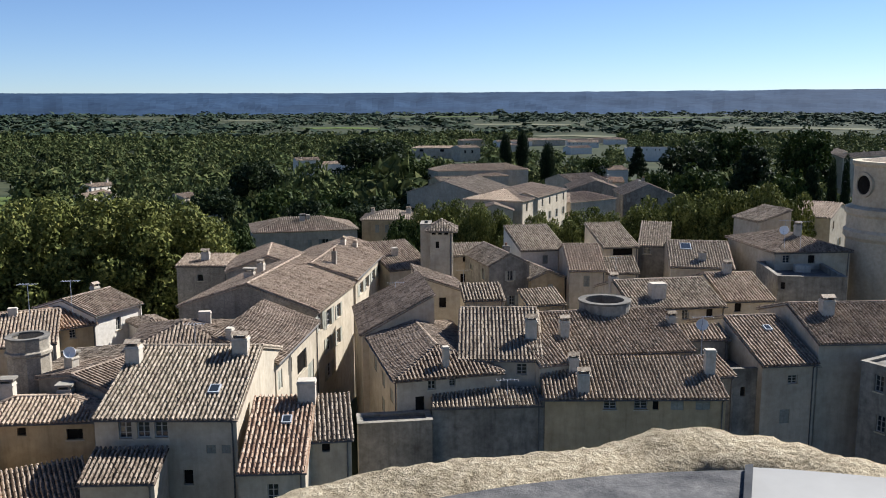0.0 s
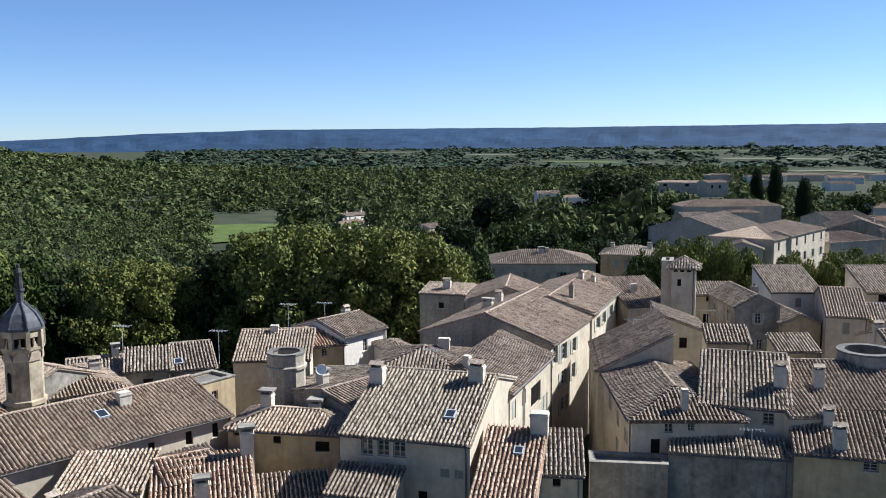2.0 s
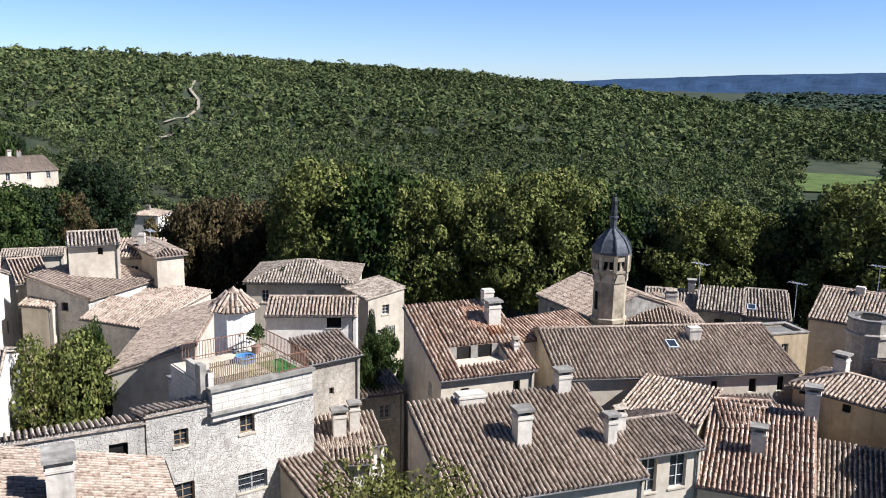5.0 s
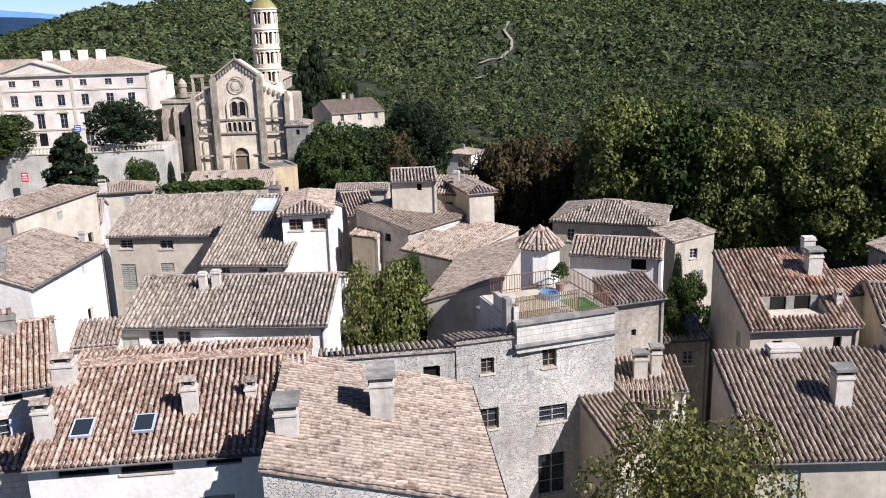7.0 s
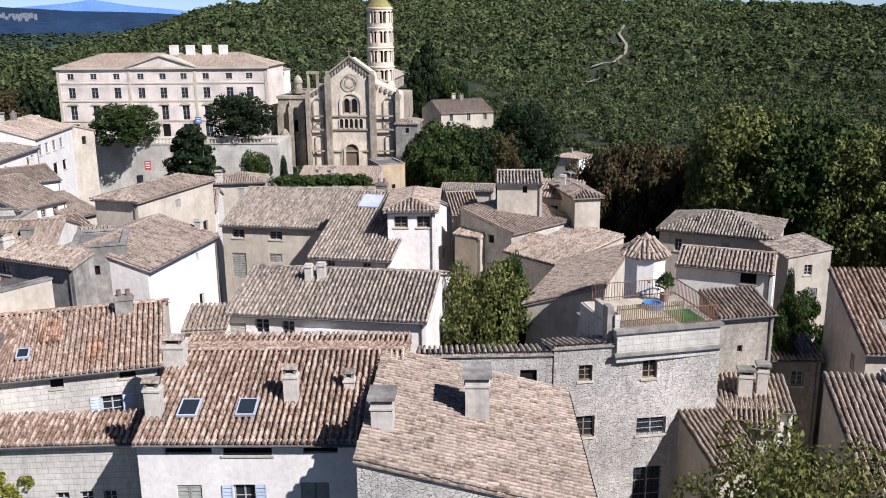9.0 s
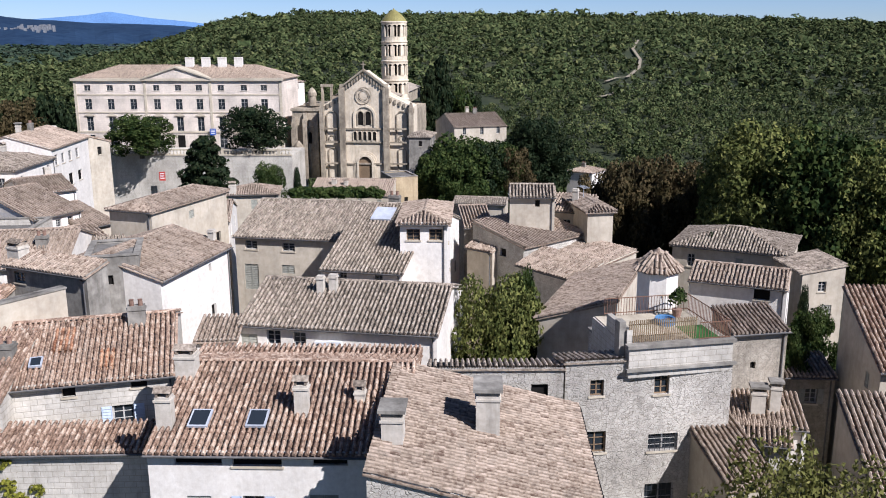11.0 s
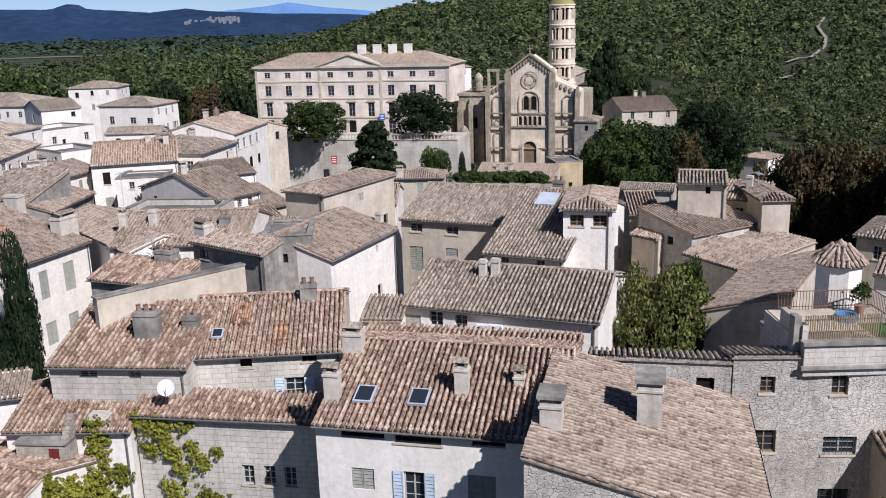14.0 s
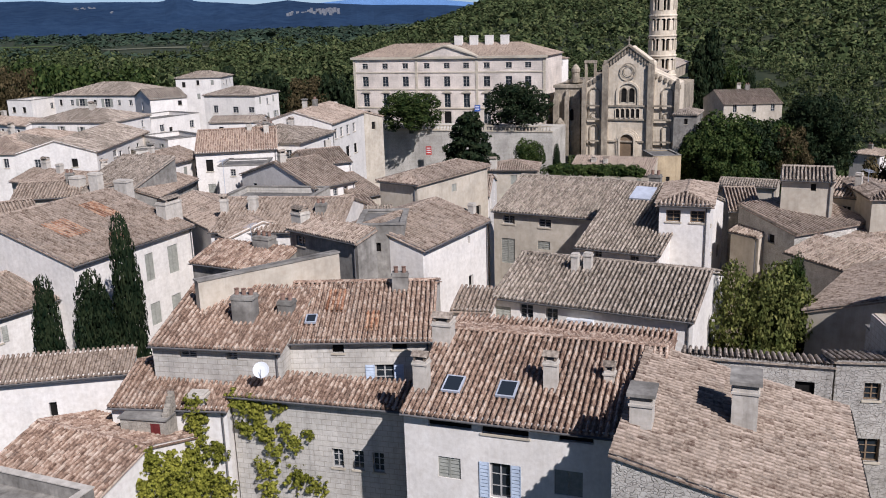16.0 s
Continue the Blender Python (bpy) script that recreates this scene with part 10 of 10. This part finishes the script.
tree('plane_b', 49.1, 126.8, 22.7, 11.4, 'golden-green plane tree behind the old town', 'square plane trees', -6.0)
tree('far_dark', -35.6, 418.5, 27.5, 34.5, 'garden tree among the villas', 'garden trees', -13.0)
tree('cypress', -25.5, 479.3, 23.1, 16.5, 'garden tree among the villas', 'garden trees', -13.0)
tree('far_green', -10.9, 349.8, 21.9, 23.5, 'garden tree among the villas', 'garden trees', -13.0)
tree('far_green', -28.1, 328.8, 20.0, 17.3, 'garden tree among the villas', 'garden trees', -13.0)
tree('far_green', -28.2, 238.3, 19.7, 21.5, 'garden tree among the villas', 'garden trees', -13.0)
tree('far_green', -43.1, 236.1, 19.9, 19.7, 'garden tree among the villas', 'garden trees', -13.0)
tree('far_dark', -33.4, 212.4, 19.9, 16.1, 'garden tree among the villas', 'garden trees', -13.0)
tree('far_dark', -14.7, 219.5, 19.2, 21.4, 'garden tree among the villas', 'garden trees', -13.0)
tree('cedar', -8.3, 239.9, 19.5, 19.7, 'garden tree among the villas', 'garden trees', -13.0)
tree('green_b', -18.5, 199.1, 13.3, 13.5, 'garden tree among the villas', 'garden trees', -7.0)
tree('green_a', -24.2, 193.5, 13.3, 13.1, 'garden tree among the villas', 'garden trees', -7.0)
tree('green_a', -36.2, 145.6, 15.4, 13.5, 'garden tree among the villas', 'garden trees', -7.0)
tree('green_b', -45.0, 163.9, 14.6, 11.4, 'garden tree among the villas', 'garden trees', -7.0)
tree('green_a', -36.9, 160.8, 13.9, 9.9, 'garden tree among the villas', 'garden trees', -7.0)
tree('cypress', 36.9, 518.7, 24.7, 10.7, 'garden tree among the villas', 'garden trees', -13.0)
tree('cypress', 46.8, 517.9, 26.7, 11.6, 'garden tree among the villas', 'garden trees', -13.0)
tree('cypress', 49.7, 417.0, 23.4, 10.8, 'garden tree among the villas', 'garden trees', -13.0)
tree('cedar', 7.5, 249.9, 21.7, 11.2, 'garden tree among the villas', 'garden trees', -13.0)
tree('far_green', 125.1, 379.9, 31.9, 29.9, 'garden tree among the villas', 'garden trees', -13.0)
tree('far_green', 113.6, 373.1, 26.2, 23.3, 'garden tree among the villas', 'garden trees', -13.0)
tree('far_green', 160.0, 388.3, 31.6, 25.1, 'garden tree among the villas', 'garden trees', -13.0)
tree('far_dark', 103.1, 365.7, 27.7, 25.6, 'garden tree among the villas', 'garden trees', -13.0)
tree('cedar', 99.7, 282.9, 28.8, 26.9, 'garden tree among the villas', 'garden trees', -13.0)
tree('far_green', 83.4, 214.3, 25.6, 18.9, 'garden tree among the villas', 'garden trees', -13.0)
tree('cedar', 89.3, 212.0, 27.1, 10.3, 'garden tree among the villas', 'garden trees', -13.0)
tree('cypress', 89.2, 201.1, 28.4, 3.8, 'garden tree among the villas', 'garden trees', -13.0)
tree('cypress', 89.7, 195.4, 29.4, 3.3, 'garden tree among the villas', 'garden trees', -13.0)
tree('far_green', 73.0, 249.5, 24.7, 21.4, 'garden tree among the villas', 'garden trees', -13.0)
tree('far_green', 70.5, 291.6, 20.2, 15.7, 'garden tree among the villas', 'garden trees', -13.0)
tree('far_green', 73.2, 413.6, 18.2, 18.8, 'garden tree among the villas', 'garden trees', -13.0)
tree('cedar', 108.1, 488.2, 19.3, 15.0, 'garden tree among the villas', 'garden trees', -13.0)
tree('far_dark', -68.9, 322.7, 22.5, 24.7, 'garden tree among the villas', 'garden trees', -13.0)
tree('far_dark', -65.4, 251.6, 18.6, 17.5, 'garden tree among the villas', 'garden trees', -13.0)
tree('green_b', -53.9, 171.7, 11.9, 12.1, 'garden tree among the villas', 'garden trees', -7.0)
tree('green_b', -38.8, 134.5, 14.7, 8.4, 'garden tree among the villas', 'garden trees', -7.0)


def grey_terrace(x, y, yaw, L, d, top):
    """Small sunken roof terrace between low rendered parapets."""
    root = tagged(new("parapet_terrace"), "small grey roof terrace between low weathered parapets", "terrace")
    root.matrix_basis = pose(x, y, 0, 0, 0, yaw)
    Shape().box(0.0, 0.0, -1.6, L, d, top - 0.75).make("body", WALL["grey"], root)
    Shape().box(0.0, d - 0.28, top - 0.75, L, d, top - 0.06).make("parapet", WALL["grey"], root)
    Shape().box(L - 0.28, 0.0, top - 0.75, L, d - 0.28, top - 0.06).make("parapet", WALL["grey"], root)
    Shape().box(-0.04, d - 0.34, top - 0.06, L + 0.05, d + 0.05, top).box(L - 0.34, 0.0, top - 0.06, L + 0.05, d - 0.34, top).make("coping", M_STACK, root)


def ruined_balcony(x, y, yaw, L, d, z0, z1):
    """Old walled balcony with a broken side wall and a small red hatch."""
    root = tagged(new("ruined_balcony"), "crumbling walled balcony of grey stone with a red hatch", "balcony")
    root.matrix_basis = pose(x, y, 0, 0, 0, yaw)
    Shape().box(0.0, -d, z0, L, 0.0, z1).make("body", WALL["stone"], root)
    Shape().box(-0.08, -d - 0.1, z1, L + 0.08, 0.0, z1 + 0.09).make("ledge", WALL["grey"], root)
    side = Shape()
    for i in range(6):
        # the side wall climbs in broken steps
        side.box(L - 0.3 + 0.03 * (i % 2), -d + 0.2 + i * (d - 0.2) / 6, z1 + 0.09, L + 0.02 * (i % 3), -d + 0.2 + (i + 1) * (d - 0.2) / 6, z1 + 0.3 + 0.17 * i + 0.05 * (i % 2))
    side.make("broken_wall", WALL["stone"], root)
    Shape().box(L * 0.66, -d - 0.02, z0 + 0.45, L * 0.86, -d + 0.02, z1 - 0.2).make("hatch", M_HATCH, root, "dark red wooden hatch")


M_HATCH = material("dark_red_paint", (0.10, 0.018, 0.016), (0.17, 0.035, 0.03), 3.0, 0.7, 0.2)
grey_terrace(-32.65, -30.00, 75.0, 8.7, 3.0, 7.9)
ruined_balcony(-40.47, -22.50, 86.0, 2.6, 1.1, 6.6, 8.3)


def ivy(x, y, z, reach, count, label, seed):
    """Climbing leaves in a broad clump on a wall."""
    rng = np.random.default_rng(seed)
    root = tagged(new("ivy"), label, "ivy", "ivy on the old walls")
    root.matrix_basis = pose(x, y, z)
    n = int(count * 1.5)
    c = np.stack([rng.normal(0, reach * 0.2, n), rng.normal(0, reach * 0.52, n), rng.normal(0, reach * 0.58, n)], -1)
    v, t = clumps(c, rng.uniform(0.07, 0.16, n), rng.uniform(0.08, 0.17, n), 22, rng, 0.55)
    mesh_object("leaves", v.tolist(), t.tolist(), LEAF["ivy"], root)


ivy(-40.31, -18.85, 8.46, 0.6, 40, 'yellow-green ivy climbing a house wall', 40)
ivy(-40.31, -18.78, 7.65, 0.6, 45, 'yellow-green ivy climbing a house wall', 41)
ivy(-40.31, -19.04, 6.66, 0.7, 60, 'yellow-green ivy climbing a house wall', 42)
ivy(-40.31, -19.64, 5.48, 0.9, 110, 'yellow-green ivy climbing a house wall', 43)
ivy(-40.32, -20.68, 4.77, 1.0, 140, 'yellow-green ivy climbing a house wall', 44)
ivy(-40.31, -18.96, 4.50, 1.0, 140, 'yellow-green ivy climbing a house wall', 45)
ivy(-40.32, -21.75, 3.87, 1.0, 130, 'yellow-green ivy climbing a house wall', 46)
ivy(-40.31, -20.19, 3.43, 1.1, 150, 'yellow-green ivy climbing a house wall', 47)
ivy(-40.31, -17.85, 6.05, 0.5, 45, 'yellow-green ivy climbing a house wall', 48)
ivy(-40.31, -17.91, 3.87, 0.7, 70, 'yellow-green ivy climbing a house wall', 49)
ivy(-40.73, -16.38, 8.49, 0.5, 34, 'yellow-green ivy on a stone wall', 60)
ivy(-40.63, -15.63, 7.92, 0.5, 36, 'yellow-green ivy on a stone wall', 61)
ivy(-40.73, -16.34, 7.20, 0.45, 30, 'yellow-green ivy on a stone wall', 62)
ivy(-40.58, -15.23, 6.98, 0.5, 36, 'yellow-green ivy on a stone wall', 63)
ivy(-40.65, -15.73, 8.55, 0.4, 20, 'yellow-green ivy on a stone wall', 64)
ivy(-40.79, -16.84, 8.77, 0.4, 22, 'yellow-green ivy on a stone wall', 65)
ivy(-40.48, -14.46, 8.51, 0.35, 12, 'yellow-green ivy on a stone wall', 66)
ivy(-40.43, -14.07, 7.42, 0.4, 14, 'yellow-green ivy on a stone wall', 67)
ivy(-40.37, -13.66, 6.66, 0.5, 20, 'yellow-green ivy on a stone wall', 68)
ivy(-40.50, -14.66, 6.06, 0.5, 22, 'yellow-green ivy on a stone wall', 69)
ivy(-40.60, -15.40, 4.99, 0.6, 30, 'yellow-green ivy on a stone wall', 70)
ivy(-40.57, -15.18, 3.84, 0.6, 34, 'yellow-green ivy on a stone wall', 71)
ivy(-40.26, -12.82, 7.23, 0.3, 10, 'yellow-green ivy on a stone wall', 72)
ivy(-40.35, -13.50, 4.54, 0.6, 30, 'yellow-green ivy on a stone wall', 73)
ivy(-40.23, -12.58, 4.15, 0.5, 22, 'yellow-green ivy on a stone wall', 74)
ivy(-36.84, -19.85, 7.34, 0.5, 60, 'thick yellow-green ivy on a house gable', 80)
ivy(-38.04, -19.46, 6.49, 0.6, 90, 'thick yellow-green ivy on a house gable', 81)
ivy(-39.37, -19.03, 6.01, 0.6, 90, 'thick yellow-green ivy on a house gable', 82)
ivy(-37.05, -19.78, 6.30, 0.7, 110, 'thick yellow-green ivy on a house gable', 83)
ivy(-38.46, -19.32, 5.37, 0.8, 130, 'thick yellow-green ivy on a house gable', 84)
ivy(-39.80, -18.89, 4.63, 0.7, 110, 'thick yellow-green ivy on a house gable', 85)
ivy(-36.27, -20.04, 5.97, 0.6, 90, 'thick yellow-green ivy on a house gable', 86)
ivy(-37.61, -19.60, 4.95, 0.8, 120, 'thick yellow-green ivy on a house gable', 87)
ivy(-39.08, -19.12, 4.04, 0.8, 130, 'thick yellow-green ivy on a house gable', 88)
strip('hill_path', [polar(68.37, 718), polar(68.68, 656), polar(68.19, 598), polar(68.24, 556), polar(68.91, 509), polar(69.59, 504), polar(70.26, 486)], 1.9, M_PATH, 'pale gravel track climbing the wooded hill', 'path', 1.6)
strip('hill_path_lower', [polar(69.55, 448), polar(70.22, 435), polar(70.73, 431)], 2.6, M_PATH, 'short pale track on the wooded hill', 'path', 1.6)

# ---- single roof tiles ----
loose_tiles()
